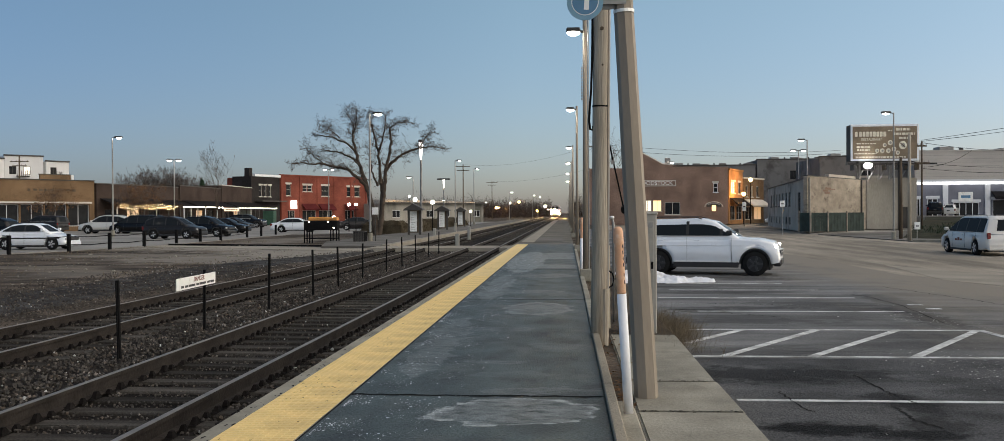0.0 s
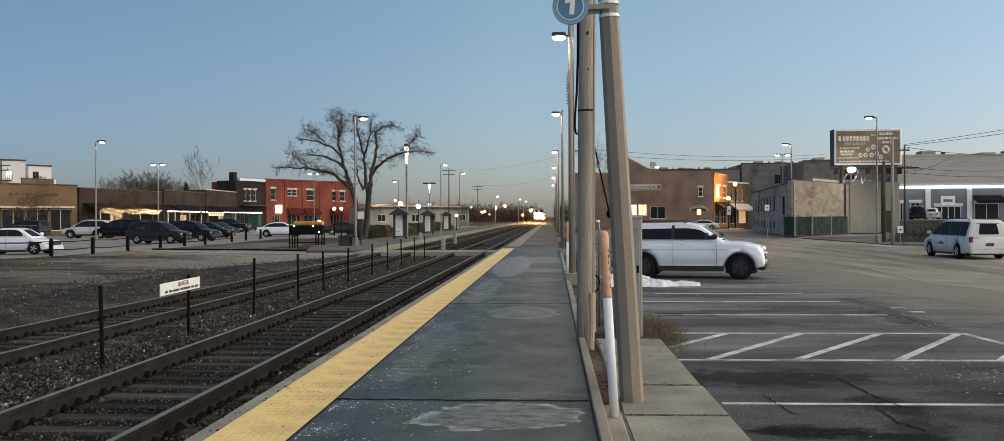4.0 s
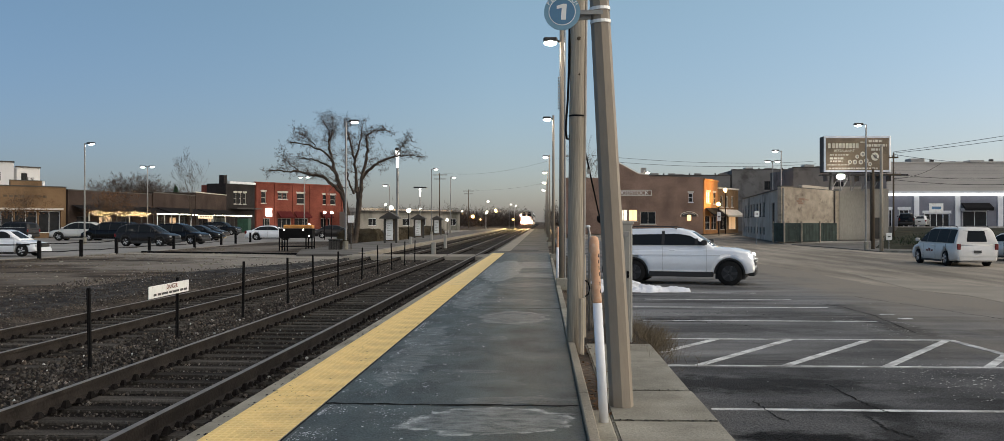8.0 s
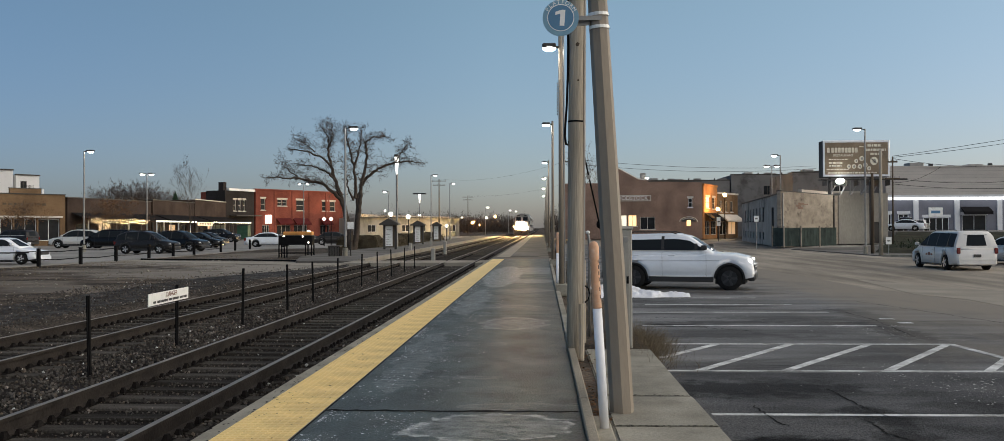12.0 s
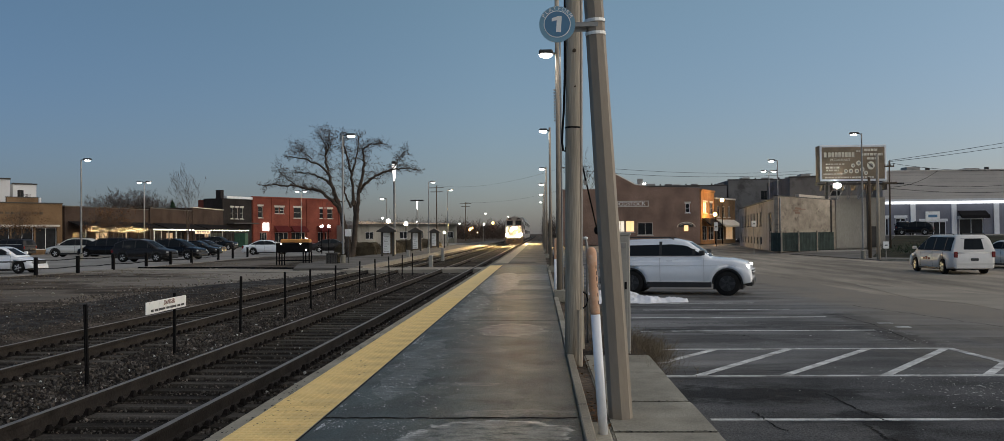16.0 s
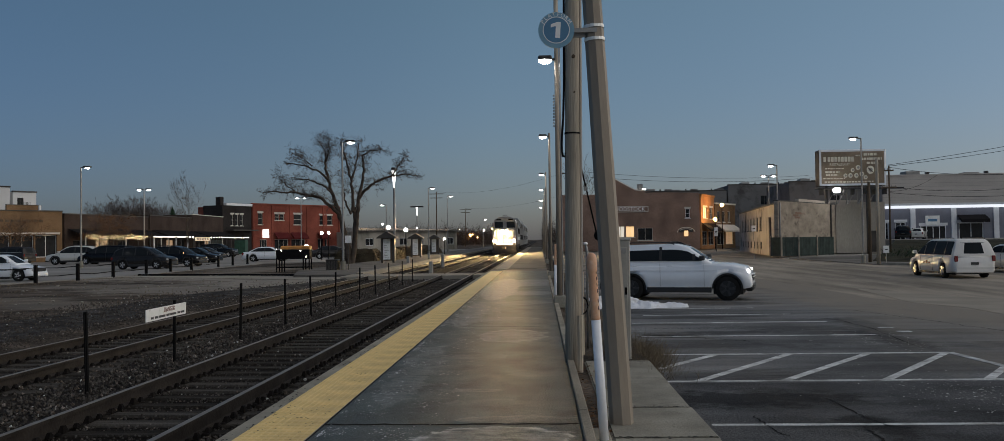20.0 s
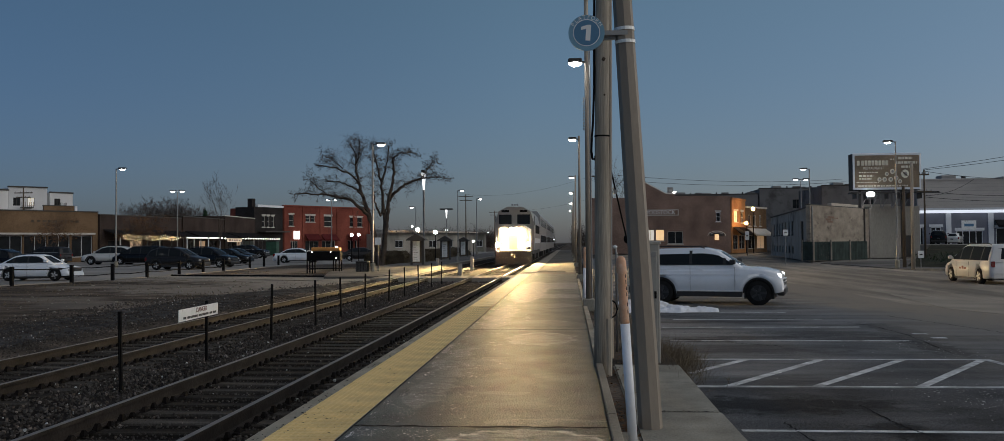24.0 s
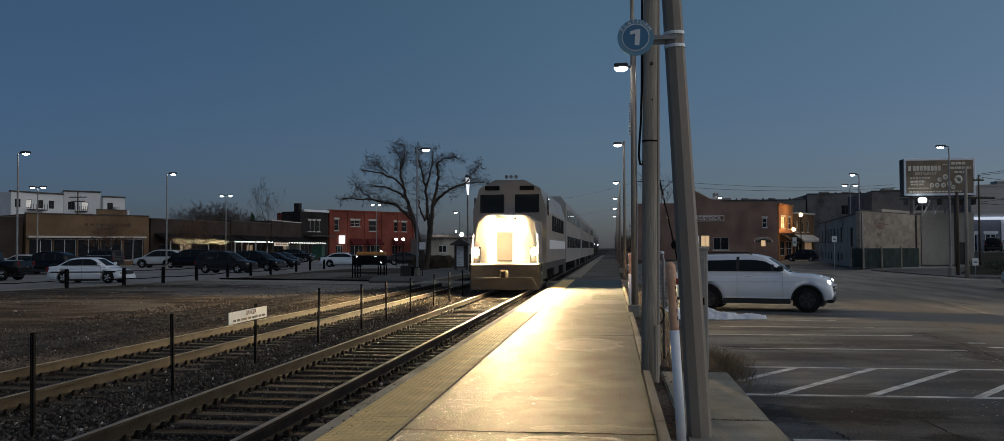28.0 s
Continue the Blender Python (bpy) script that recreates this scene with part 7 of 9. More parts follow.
def right_buildings():
    # brown depot-side building, with its name board
    t = thing("brown_brick_building", pose(0, 0, 0), "dark brown brick building with a stepped roofline and a name board", "building")
    a, b = (3.2, 140.0), (24.45, 140.0)
    ops = [(19.1, 19.75, 4.55, 5.95), (8.6, 9.8, 1.7, 3.4), (10.0, 11.3, 1.7, 3.4), (11.8, 14.1, 1.2, 3.1)]
    m, n = facade(t, a, b, -0.3, 8.0, "brown_brick", ops)
    backed(t, a, b, 14, -0.3, 8.0, "brown_brick")
    gab = bmesh.new()
    lo, hi = [], []
    for x, z in ((0, 8.3), (8.0, 8.3), (8.1, 10.65), (8.5, 10.5), (11.5, 8.85), (13.0, 8.7), (16, 8.5), (n, 8.35)):
        lo.append((x, 8.0))
        hi.append((x, z))
    for y in (0.0, 0.35):
        for k in range(len(lo) - 1):
            gab.faces.new([gab.verts.new((q[0], y, q[1])) for q in (lo[k], lo[k + 1], hi[k + 1], hi[k])])
    for k in range(len(lo) - 1):
        gab.faces.new([gab.verts.new(c) for c in ((hi[k][0], 0, hi[k][1]), (hi[k + 1][0], 0, hi[k + 1][1]), (hi[k + 1][0], 0.35, hi[k + 1][1]), (hi[k][0], 0.35, hi[k][1]))])
    bmesh.ops.remove_doubles(gab, verts=gab.verts, dist=0.001)
    bmesh.ops.recalc_face_normals(gab, faces=gab.faces)
    bmesh.ops.transform(gab, matrix=m, verts=gab.verts)
    part("parapet", gab, "brown_brick", t)
    rake = bar([(8.1, 0.15, 10.7), (8.5, 0.15, 10.55), (11.5, 0.15, 8.9), (13.0, 0.15, 8.75)], 0.16, 6)
    bmesh.ops.transform(rake, matrix=m, verts=rake.verts)
    part("coping", rake, "trim", t)
    part("coping", placed(m, 13.0, n, -0.05, 0.4, 8.5, 8.62), "trim_dark", t)
    for k, o in enumerate(ops):
        window_in(t, m, *o[:4], ("pane", "lit_pale", "lit_window", "pane")[k], "trim" if k else "white", (0, 1) if k == 0 else (1, 0), lintel="trim" if k == 0 else None)
    bd = part("name_board", placed(m, 6.9, 13.48, -0.12, -0.0, 5.52, 6.44), "trim", t, "pale-framed name board")
    part("board_face", placed(m, 7.02, 13.36, -0.135, -0.115, 5.63, 6.33), "brown_brick", bd)
    lettering("lettering", "WOODSTOCK", 0.84, "sign_white", bd, m @ Matrix.Translation((10.19, -0.15, 5.98)) @ pose(0, 0, 0, 90, 0, 0), 0.01)
    part("wall_sign", placed(m, 18.1, 20.2, -0.1, 0.0, 2.35, 2.85), "trim_dark", t, "dark arched wall sign")
    arch = [m @ Vector((19.15 + 1.35 * cos(pi * k / 12), -0.12, 2.35 + 0.75 * sin(pi * k / 12))) for k in range(13)]
    part("sign_arch", bar(arch, 0.05, 5), "poster_pale", t, "pale arched outline")
    part("sign_lettering", bar([m @ Vector((19.15 + 1.05 * cos(pi * k / 12), -0.12, 2.4 + 0.48 * sin(pi * k / 12))) for k in range(2, 11)], 0.07, 5), "poster_ink", t)
    part("sign_shield", placed(m, 18.85, 19.45, -0.16, -0.1, 1.75, 2.6), "lit_window", t, "glowing amber shield")
    part("flue", placed(m, 12.2, 13.0, 3, 3.8, 8.2, 10.0), "galv", t)
    # lit shop fronts turning the corner
    t = thing("shop_building", pose(0, 0, 0), "orange brick shop lit by warm street lamps", "building")
    a, b = (24.7, 140.3), (28.2, 148.0)
    ops = [(1.3, 3.7, 4.5, 6.2), (5.4, 7.2, 4.4, 6.2), (0.7, 3.6, 0.3, 2.5), (4.4, 7.9, 0.3, 2.5)]
    m, n = facade(t, a, b, -0.3, 7.9, "orange_brick", ops)
    backed(t, a, b, 12, -0.3, 7.9, "orange_brick")
    for k, o in enumerate(ops):
        window_in(t, m, *o[:4], "lit_window" if k == 0 else "pane", "trim", (1, 1), lintel="trim" if k < 2 else None, sill=k < 2)
    for x0, x1 in ((0.4, 3.8), (4.2, 8.0)):
        sloped_awning(t, m, x0, x1, 3.75, "awning_dark", 1.4, 1.0)
    part("cornice", placed(m, -0.05, n + 0.05, -0.15, 0.4, 7.9, 8.2), "orange_brick", t)
    t = thing("shop_building", pose(0, 0, 0), "pale two-storey shop further down the street", "building")
    a, b = (28.4, 148.4), (33.2, 156.0)
    ops = [(0.9, 2.0, 4.0, 5.8), (3.2, 4.3, 4.0, 5.8), (5.6, 6.7, 4.0, 5.8), (0.8, 3.8, 0.3, 2.4), (4.6, 8.0, 0.3, 2.4)]
    m, n = facade(t, a, b, -0.3, 6.9, "tan_brick", ops)
    backed(t, a, b, 12, -0.3, 6.9, "tan_brick")
    for k, o in enumerate(ops):
        window_in(t, m, *o[:4], "lit_dim" if k == 4 else "pane", "trim", (1, 0), sill=k < 3)
    sloped_awning(t, m, 0.6, 8.4, 3.6, "trim", 1.4, 0.9)
    part("cornice", placed(m, -0.05, n + 0.05, -0.15, 0.4, 6.9, 7.15), "trim", t)
    # dark two-storey roofs behind
    for a, b, h, lab in (((18.5, 186.0), (38.0, 186.0), 10.9, "tall dark flat-roofed building behind the street"), ((38.3, 186.0), (56.0, 186.0), 12.0, "dark flat-roofed building with small upper windows"), ((56.3, 190.0), (74.0, 190.0), 12.8, "dark flat-roofed building with roof plant"),
                         ((40.8, 150.0), (55.2, 150.0), 10.3, "grey flat-roofed building behind the tan wall")):
        t = thing("flat_roof_building", pose(0, 0, 0), lab, "building")
        ops = [(2 + 4.5 * k, 3.6 + 4.5 * k, h - 4, h - 2.2) for k in range(int((b[0] - a[0]) / 4.5)) if k % 3 == 1]
        m, n = facade(t, a, b, -0.3, h, "slate_wall", ops)
        backed(t, a, b, 15, -0.3, h, "slate_wall")
        for o in ops:
            window_in(t, m, *o[:4], "pane", "trim_dark", (1, 0), sill=False)
        part("coping", placed(m, -0.1, n + 0.1, -0.1, 0.4, h, h + 0.2), "trim_dark", t)
        for k in range(3):
            x = n * (0.2 + 0.27 * k)
            part("roof_unit", placed(m, x, x + 1.7, 4, 6, h - 0.4, h + 0.8 - 0.2 * k, bevel=0.05), "galv", t)
            part("roof_vent", bar([m @ Vector((x + 2.6, 3, h - 0.4)), m @ Vector((x + 2.6, 3, h + 0.65))], 0.14, 8), "dark_metal", t)
            part("parapet_step", placed(m, x + 3.2, x + 4.6, 0.42, 0.9, h - 0.1, h + 0.5), "slate_wall", t)
    # grey corner building with small windows along the street
    t = thing("grey_corner_building", pose(0, 0, 0), "grey and tan stucco building at the street corner", "building")
    a, b = (26.3, 121.0), (21.4, 83.0)
    ops = [(4 + 3.4 * k, 5.4 + 3.4 * k, 2.2, 3.6) for k in range(7)] + [(4 + 3.4 * k, 5.4 + 3.4 * k, 0.2, 1.0) for k in range(7)] + [(32, 34.2, -0.2, 3.4)]
    m, n = facade(t, a, b, -0.3, 4.5, "grey_wall", ops)
    for k, o in enumerate(ops):
        window_in(t, m, *o[:4], "pane", "trim_dark", (1, 0), sill=k < 7)
    part("coping", placed(m, -0.05, n - 0.5, -0.1, 0.4, 4.5, 4.62), "trim_dark", t)
    a, b = (21.4, 82.6), (30.6, 95.5)
    m, n = facade(t, a, b, -0.3, 4.72, "tan_wall", [])
    part("side_wall", placed(m, n - 0.3, n, 0.36, 8, -0.3, 4.7), "tan_wall", t)
    part("roof", slab_poly([(22, 84), (30.2, 96), (30, 121), (27.6, 121)], 4.0, 4.2), "roof", t)
    part("coping", placed(m, -0.03, n + 0.03, -0.04, 0.4, 4.72, 4.8), "trim_dark", t)
    part("upper_band", placed(m, 6.5, n - 0.2, 0.42, 0.8, 4.5, 5.1), "grey_wall", t)
    part("drainpipe", placed(m, 0.25, 0.4, -0.12, 0.0, -0.2, 4.6), "galv", t)
    # patched courses of blockwork showing through the plaster
    r = random.Random(14)
    for k in range(16):
        x, z = (r.gauss(0.3 * n, 0.9), r.gauss(3.3, 0.35)) if k < 6 else (r.uniform(0.8, n - 1.6), r.uniform(1.6, 4.3))
        z = round(z / 0.2) * 0.2
        part("patch", placed(m, x, x + r.uniform(0.5, 1.5), -0.012, 0.0, z, z + r.choice((0.09, 0.18, 0.19))), "brown_brick" if k < 6 else "tan_wall", t)
    part("wall_pipe", placed(m, n - 1.6, n - 1.45, -0.14, 0.0, -0.2, 4.7), "dark_metal", t)
    t = thing("block_building", pose(0, 0, 0), "stained pale blockwork building below the billboard", "building")
    a, b = (30.8, 95.9), (36.0, 96.4)
    m, n = facade(t, a, b, -0.3, 5.0, "block_wall", [(3.5, 4.4, -0.2, 2.0)])
    backed(t, a, b, 12, -0.3, 5.0, "block_wall")
    window_in(t, m, 3.5, 4.4, -0.2, 2.0, "trim_dark", "trim_dark", (0, 0), sill=False)
    part("chimney_block", placed(m, 0.2, 3.2, 2, 5, 5.0, 5.3), "block_wall", t)
    # dumpster screen
    t = thing("screen_fence", pose(0, 0, 0), "dark green panelled screen fence beside the corner building", "fence")
    pts = [(20.6, 82.4), (21.3, 81.2), (22.9, 81.6), (25.0, 83.2), (27.0, 84.7)]
    for k, (p, q) in enumerate(zip(pts, pts[1:])):
        ln = (Vector(q) - Vector(p)).length
        m = Matrix.Translation((*p, 0)) @ Matrix.Rotation(math.atan2(q[1] - p[1], q[0] - p[0]), 4, "Z")
        part("post", placed(m, -0.06, 0.06, -0.06, 0.06, -0.3, 1.6), "tan_wall", t)
        nb = int(ln / 0.22)
        for j in range(nb):
            x = 0.08 + j * (ln - 0.1) / nb
            part("slat", placed(m, x, x + (ln - 0.1) / nb - 0.02, 0.0, 0.03, -0.2, 1.45), "green_fence", t)
    # slate-blue shops with white pilasters and a lit eaves line
    t = thing("blue_shop_building", FURTHER, "slate-blue shop row with white pilasters and a lit white fascia", "building")
    a, b = (34.8, 95.0), (70.0, 94.2)
    K = 1.275
    ops = [tuple(K * v for v in o) for o in ((0.35, 0.8, 0.3, 2.2), (1.35, 2.15, 0.3, 2.2), (3.3, 5.3, 0.3, 1.9), (6.3, 8.2, 0.1, 2.1), (10.4, 11.6, 0.3, 2.0), (14, 16.4, 0.3, 2.0), (18.6, 20.4, 0.1, 2.1))]
    m, n = facade(t, a, b, -0.5, 4.3, "blue_wall", ops)
    for k, o in enumerate(ops):
        window_in(t, m, *o, "pane", "white", (3, 0) if k in (2, 5) else (1, 0), sill=False, depth=0.08, lintel="white")
    for x in (2.5, 5.7, 9.0, 12.6, 17.2, 21.5):
        part("pilaster", placed(m, x * K, x * K + 0.5, -0.14, 0.0, -0.5, 4.2), "white", t)
    part("fascia", placed(m, -0.2, n, -0.45, 0.0, 4.22, 4.5), "tube", t, "glowing white eaves line")
    part("fascia_top", placed(m, -0.25, n, -0.5, 0.4, 4.5, 4.72), "white", t)
    part("shop_sign", placed(m, 4.7, 6.1, -0.1, 0.0, 2.5, 3.45), "sign_white", t, "white shop sign")
    part("sign_text", placed(m, 4.95, 5.85, -0.115, -0.1, 2.85, 3.12), "sign_blue", t)
    part("shop_sign", placed(m, 13.9, 15.2, -0.1, 0.0, 3.0, 3.7), "sign_white", t, "white shop sign")
    sloped_awning(t, m, 7.9, 10.7, 3.5, "awning_dark", 1.0, 0.5)
    part("side_wall", placed(m, 0.003, 0.3, 0.352, 14, -0.5, 4.6), "blue_wall", t)
    part("roof", placed(m, 0.3, n, 0.4, 14, 4.2, 4.4), "roof", t)
    # pale metal upper building behind
    t = thing("metal_building", FURTHER, "large pale metal-sided building rising behind the blue shops", "building")
    a, b = (41.6, 112.0), (95.0, 110.0)
    m, n = facade(t, a, b, -0.3, 8.6, "metal_siding", [])
    backed(t, a, b, 25, -0.3, 8.6, "metal_siding")
    part("parapet", placed(m, -0.1, n, -0.1, 0.5, 8.6, 8.8), "metal_siding", t)
    for k in range(5):
        part("roof_unit", placed(m, 3.5 + k * 7, 5.2 + k * 7, 2, 4, 8.2, 9.35 - 0.25 * (k % 2), bevel=0.05), "galv", t)
        part("roof_vent", placed(m, 5.9 + k * 7, 6.3 + k * 7, 2, 2.4, 8.2, 9.2), "dark_metal", t)
    for k in range(9):
        part("siding_seam", placed(m, -0.05, n, -0.012, 0.0, 4.8 + 0.42 * k, 4.825 + 0.42 * k), "cabinet", t)
    # billboard on steel posts
    t = thing("billboard", Matrix.Translation((28.68, 93.5, -0.36)) @ Matrix.Diagonal((0.908, 1, 1, 1)), "large billboard with a brown restaurant advertisement on steel posts", "billboard")
    part("frame", boxed(-0.27, 7.0, -0.1, 1.3, 6.9, 10.58, bevel=0.05), "trim_dark", t)
    part("border", boxed(-0.28, 7.04, -0.2, -0.102, 6.93, 10.6, bevel=0.04), "car_white", t)
    part("poster", boxed(-0.06, 6.82, -0.23, -0.201, 7.15, 10.38), "board", t, "brown printed advertisement")
    for k in range(9):
        part("name_bar", boxed(0.16 + 0.37 * k + 0.1 * (k > 0), 0.45 + 0.37 * k + 0.1 * (k > 0), -0.245, -0.23, 9.36, 9.86, bevel=0.04), "poster_pale", t)
    lettering("lettering", "RESTAURANT", 0.36, "poster_pale", t, Matrix.Translation((1.95, -0.24, 9.08)) @ pose(0, 0, 0, 90, 0, 0), 0.01)
    r = random.Random(4)
    for x0, x1, z, h in ((0.35, 2.4, 8.62, 0.1), (0.35, 1.9, 8.22, 0.2), (0.4, 1.75, 7.95, 0.17), (0.1, 2.5, 7.62, 0.1), (4.6, 6.1, 9.95, 0.24), (4.3, 6.6, 9.5, 0.24), (4.9, 6.2, 9.1, 0.22), (0.25, 5.6, 7.24, 0.15), (3.7, 4.15, 9.9, 0.12)):
        x = x0
        while x < x1:
            w = r.uniform(0.16, 0.4)
            part("text_bar", boxed(x, min(x + w, x1), -0.245, -0.23, z, z + h), "poster_pale", t)
            x += w + 0.08
    for x, z, w in ((3.35, 8.5, 0.21), (3.95, 8.75, 0.26), (2.55, 7.95, 0.22), (4.35, 8.1, 0.24), (3.1, 7.95, 0.24), (3.75, 7.95, 0.24), (4.75, 7.75, 0.22), (5.3, 8.5, 0.42)):
        dish = part("dish_picture", bar([(x, -0.232, z), (x, -0.246, z)], w, 18), "poster_pale", t)
        part("food", bar([(x + 0.03, -0.24, z), (x + 0.03, -0.252, z)], w * 0.5, 12), "poster_ink", dish)
    part("stripe", boxed(4.95, 5.65, -0.256, -0.246, 8.44, 8.54, m=Matrix.Translation((5.3, 0, 8.5)) @ Matrix.Rotation(0.7, 4, "Y") @ Matrix.Translation((-5.3, 0, -8.5))), "board_dark", t)
    for x in (0.5, 5.05):
        part("post", boxed(x, x + 0.25, 0.3, 0.55, -0.3, 6.9), "dark_metal", t)
    for k in range(5):
        a, b = 0.7 + 1.15 * k, 1.75 + 1.15 * k
        part("brace", bar([(a, 0.42, 5.1), (b, 0.42, 6.85)], 0.06, 6), "galv", t)
        part("brace", bar([(b, 0.42, 5.1), (b, 0.42, 6.85)], 0.06, 6), "galv", t)
    part("catwalk", boxed(-0.8, 8.6, -1.0, -0.1, 6.55, 6.68), "dark_metal", t)
    for k in range(7):
        part("strut", boxed(-0.2 + k * 1.15, -0.12 + k * 1.15, -0.9, 0.3, 6.0, 6.56), "dark_metal", t)
    fl = part("floodlight", boxed(0.95, 1.65, -1.0, -0.5, 6.38, 6.62, bevel=0.05), "dark_metal", t)
    part("flood_lens", ball(bmesh.new(), (1.3, -0.98, 6.45), 0.36, 2, (1.3, 0.6, 0.75)), "lamp_flood", fl, "glaring white floodlight lens")


left_buildings()
right_buildings()

# ---- lamps, poles and wires ----
def yard_lamp(x, y, z, h, side, double=False, far=False):
    t = thing("street_lamp", pose(x, y, z), "tall slim car park lamp with %s glowing white" % ("twin heads" if double else "one head"), "street lamp", "car park lamps")
    part("base", bar([(0, 0, -0.1), (0, 0, 0.55)], 0.15, 12), "concrete", t)
    part("shaft", bar([(0, 0, 0.6), (0, 0, h)], [0.075, 0.05], 8), "galv", t)
    for sgn in ((-1, 1) if double else (side,)):
        part("arm", bar([(0, 0, h - 0.05), (sgn * 0.4, 0, h + 0.02)], 0.035, 6), "dark_metal", t)
        hd = part("head", boxed(min(sgn * 0.22, sgn * 0.82), max(sgn * 0.22, sgn * 0.82), -0.17, 0.17, h - 0.05, h + 0.09, bevel=0.04), "dark_metal", t)
        part("lens", ball(bmesh.new(), (sgn * 0.54, 0, h - 0.07), 0.2, 2, (1.15, 0.75, 0.5)), "lamp_far" if far else "lamp", hd, "glowing white lens")
    return t


def crossarm_pole(x, y, z, h, arms, label="dark wooden utility pole with crossarms", wood="old_wood"):
    t = thing("utility_pole", pose(x, y, z), label, "utility pole", "utility poles")
    wd = 0.09 if "slim" in label else 0.13
    part("shaft", bar([(0, 0, -0.2), (0, 0, h)], [wd, wd * 0.7], 9), wood, t, "", True)
    for zz, w in arms:
        arm = part("crossarm", boxed(-w, w, -0.06, 0.06, zz, zz + 0.12), "old_wood", t)
        for k in range(4):
            xx = -w * 0.9 + 1.8 * w * k / 3
            part("insulator", bar([(xx, 0, zz + 0.12), (xx, 0, zz + 0.27)], [0.04, 0.03], 6), "galv", arm)
    return t


def hang(name, a, b, sag, r=0.012):
    pts = []
    for i in range(13):
        f = i / 12
        pts.append(tuple(a[k] + (b[k] - a[k]) * f - (sag * 4 * f * (1 - f) if k == 2 else 0) for k in range(3)))
    t = thing("overhead_wire", pose(0, 0, 0), "thin dark overhead wire hanging between poles", "wire", "overhead wires")
    part("wire", bar(pts, r, 5), "black", t)


def lamps_and_wires():
    yard_lamp(-36.75, 71.5, -0.25, 8.1, 1)
    yard_lamp(-44.2, 100.0, -0.25, 8.0, 1, True)
    yard_lamp(-32.8, 124.0, -0.25, 8.0, 1, True)
    yard_lamp(-12.2, 56.0, -0.2, 8.0, 1)
    yard_lamp(-38.55, 55.0, -0.25, 8.15, 1)
    yard_lamp(-54.0, 80.0, -0.25, 7.75, 1, True)
    yard_lamp(22.55, 64.5, -0.4, 8.75, -1)
    yard_lamp(21.75, 84.0, -0.4, 8.45, -1)
    yard_lamp(24.35, 97.5, -0.4, 8.4, -1, True)
    for x, y, h, s in ((-13.7, 112, 8.3, 1), (-13.5, 133, 8.3, 1), (-13.2, 212, 6.6, 1), (-19.3, 114, 6.4, -1), (-8.2, 265, 6.5, 1), (-11, 300, 7.5, 1)):
        yard_lamp(x, y, -0.2, h, s, False, True)
    # two tall columns; lamplight on the upper shaft is imitated by a glowing cone
    for x, y, h, w in ((-13.15, 82.0, 8.4, 0.2), (-22.7, 168.0, 8.2, 1.2)):
        t = thing("column_light", pose(x, y, -0.2), "tall lamp column with its lit upper shaft made to glow", "street lamp", "column lights")
        part("shaft", bar([(0, 0, -0.1), (0, 0, h - 1.75)], 0.1, 10), "galv", t)
        part("lit_shaft_glow", bar([(0, 0, h - 1.75), (0, 0, h - 0.2)], [0.07, 0.2], 12), "lit_sign", t, "lamp-lit upper shaft, made to glow as a white cone")
        part("cap", boxed(-w, w, -0.3, 0.3, h - 0.2, h + 0.05, bevel=0.05), "dark_metal", t)
    crossarm_pole(-20.2, 178, -0.2, 11.4, ((10.9, 1.4), (10.1, 1.2)))
    crossarm_pole(-21.2, 260, -0.2, 11.0, ((10.5, 1.6), (9.7, 1.3)))
    crossarm_pole(-74.9, 120, -0.2, 9.9, ((9.1, 1.3), (8.5, 1.0)))
    crossarm_pole(22.43, 61.3, -0.35, 6.98, (), "weathered grey utility pole at the street corner", "pole_wood")
    crossarm_pole(23.45, 65.7, -0.35, 5.7, ())
    crossarm_pole(30.3, 80.0, -0.35, 7.9, ((5.95, 0.62), (7.4, 0.4)), "slim utility pole with short arms and signs")
    for top, ex, ey, ez, sag in ((7.6, 34.2, 68.0, 7.95, 0.15), (7.5, 34.2, 68.0, 7.6, 0.25), (7.4, 44.0, 80.0, 6.9, 0.5), (5.7, 44.0, 80.0, 5.8, 0.5), (5.2, 44.0, 80.0, 5.0, 0.35)):
        hang("wire", (30.3, 80.0, top), (ex * 1.25 if ey < 70 else ex, ey * 0.92 if ey < 70 else ey, ez + (1.4 if ey < 70 else 0)), sag, 0.018)
    hang("wire", (30.3, 80.0, 5.3), (40.0, 93.0, 7.5), 0.4, 0.018)
    hang("wire", (4.0, 118.0, 9.8), (38.0, 128.0, 9.6), 0.7, 0.02)
    hang("wire", (4.0, 118.0, 10.4), (44.0, 150.0, 11.4), 0.7, 0.02)
    hang("wire", (-21.2, 260, 10.7), (8.0, 200.0, 12.0), 1.2, 0.013)
    hang("wire", (-20.2, 178, 11.2), (4.0, 118.0, 10.4), 1.2, 0.01)
    crossarm_pole(4.0, 118.0, -0.2, 10.6, ((10.2, 1.0),))
    # round warm lamps by the shops
    for x, y, z in ((27.0, 141.0, 4.2), (28.25, 142.0, 6.4)):
        t = thing("street_lamp", pose(x, y, -0.2), "warm glowing globe street lamp before the shops", "street lamp", "warm globe lamps")
        part("shaft", bar([(0, 0, -0.1), (0, 0, z)], [0.09, 0.05], 8), "black", t)
        part("globe", ball(bmesh.new(), (0, 0, z + 0.25), 0.26, 2), "lamp_warm", t, "glowing warm globe", True)
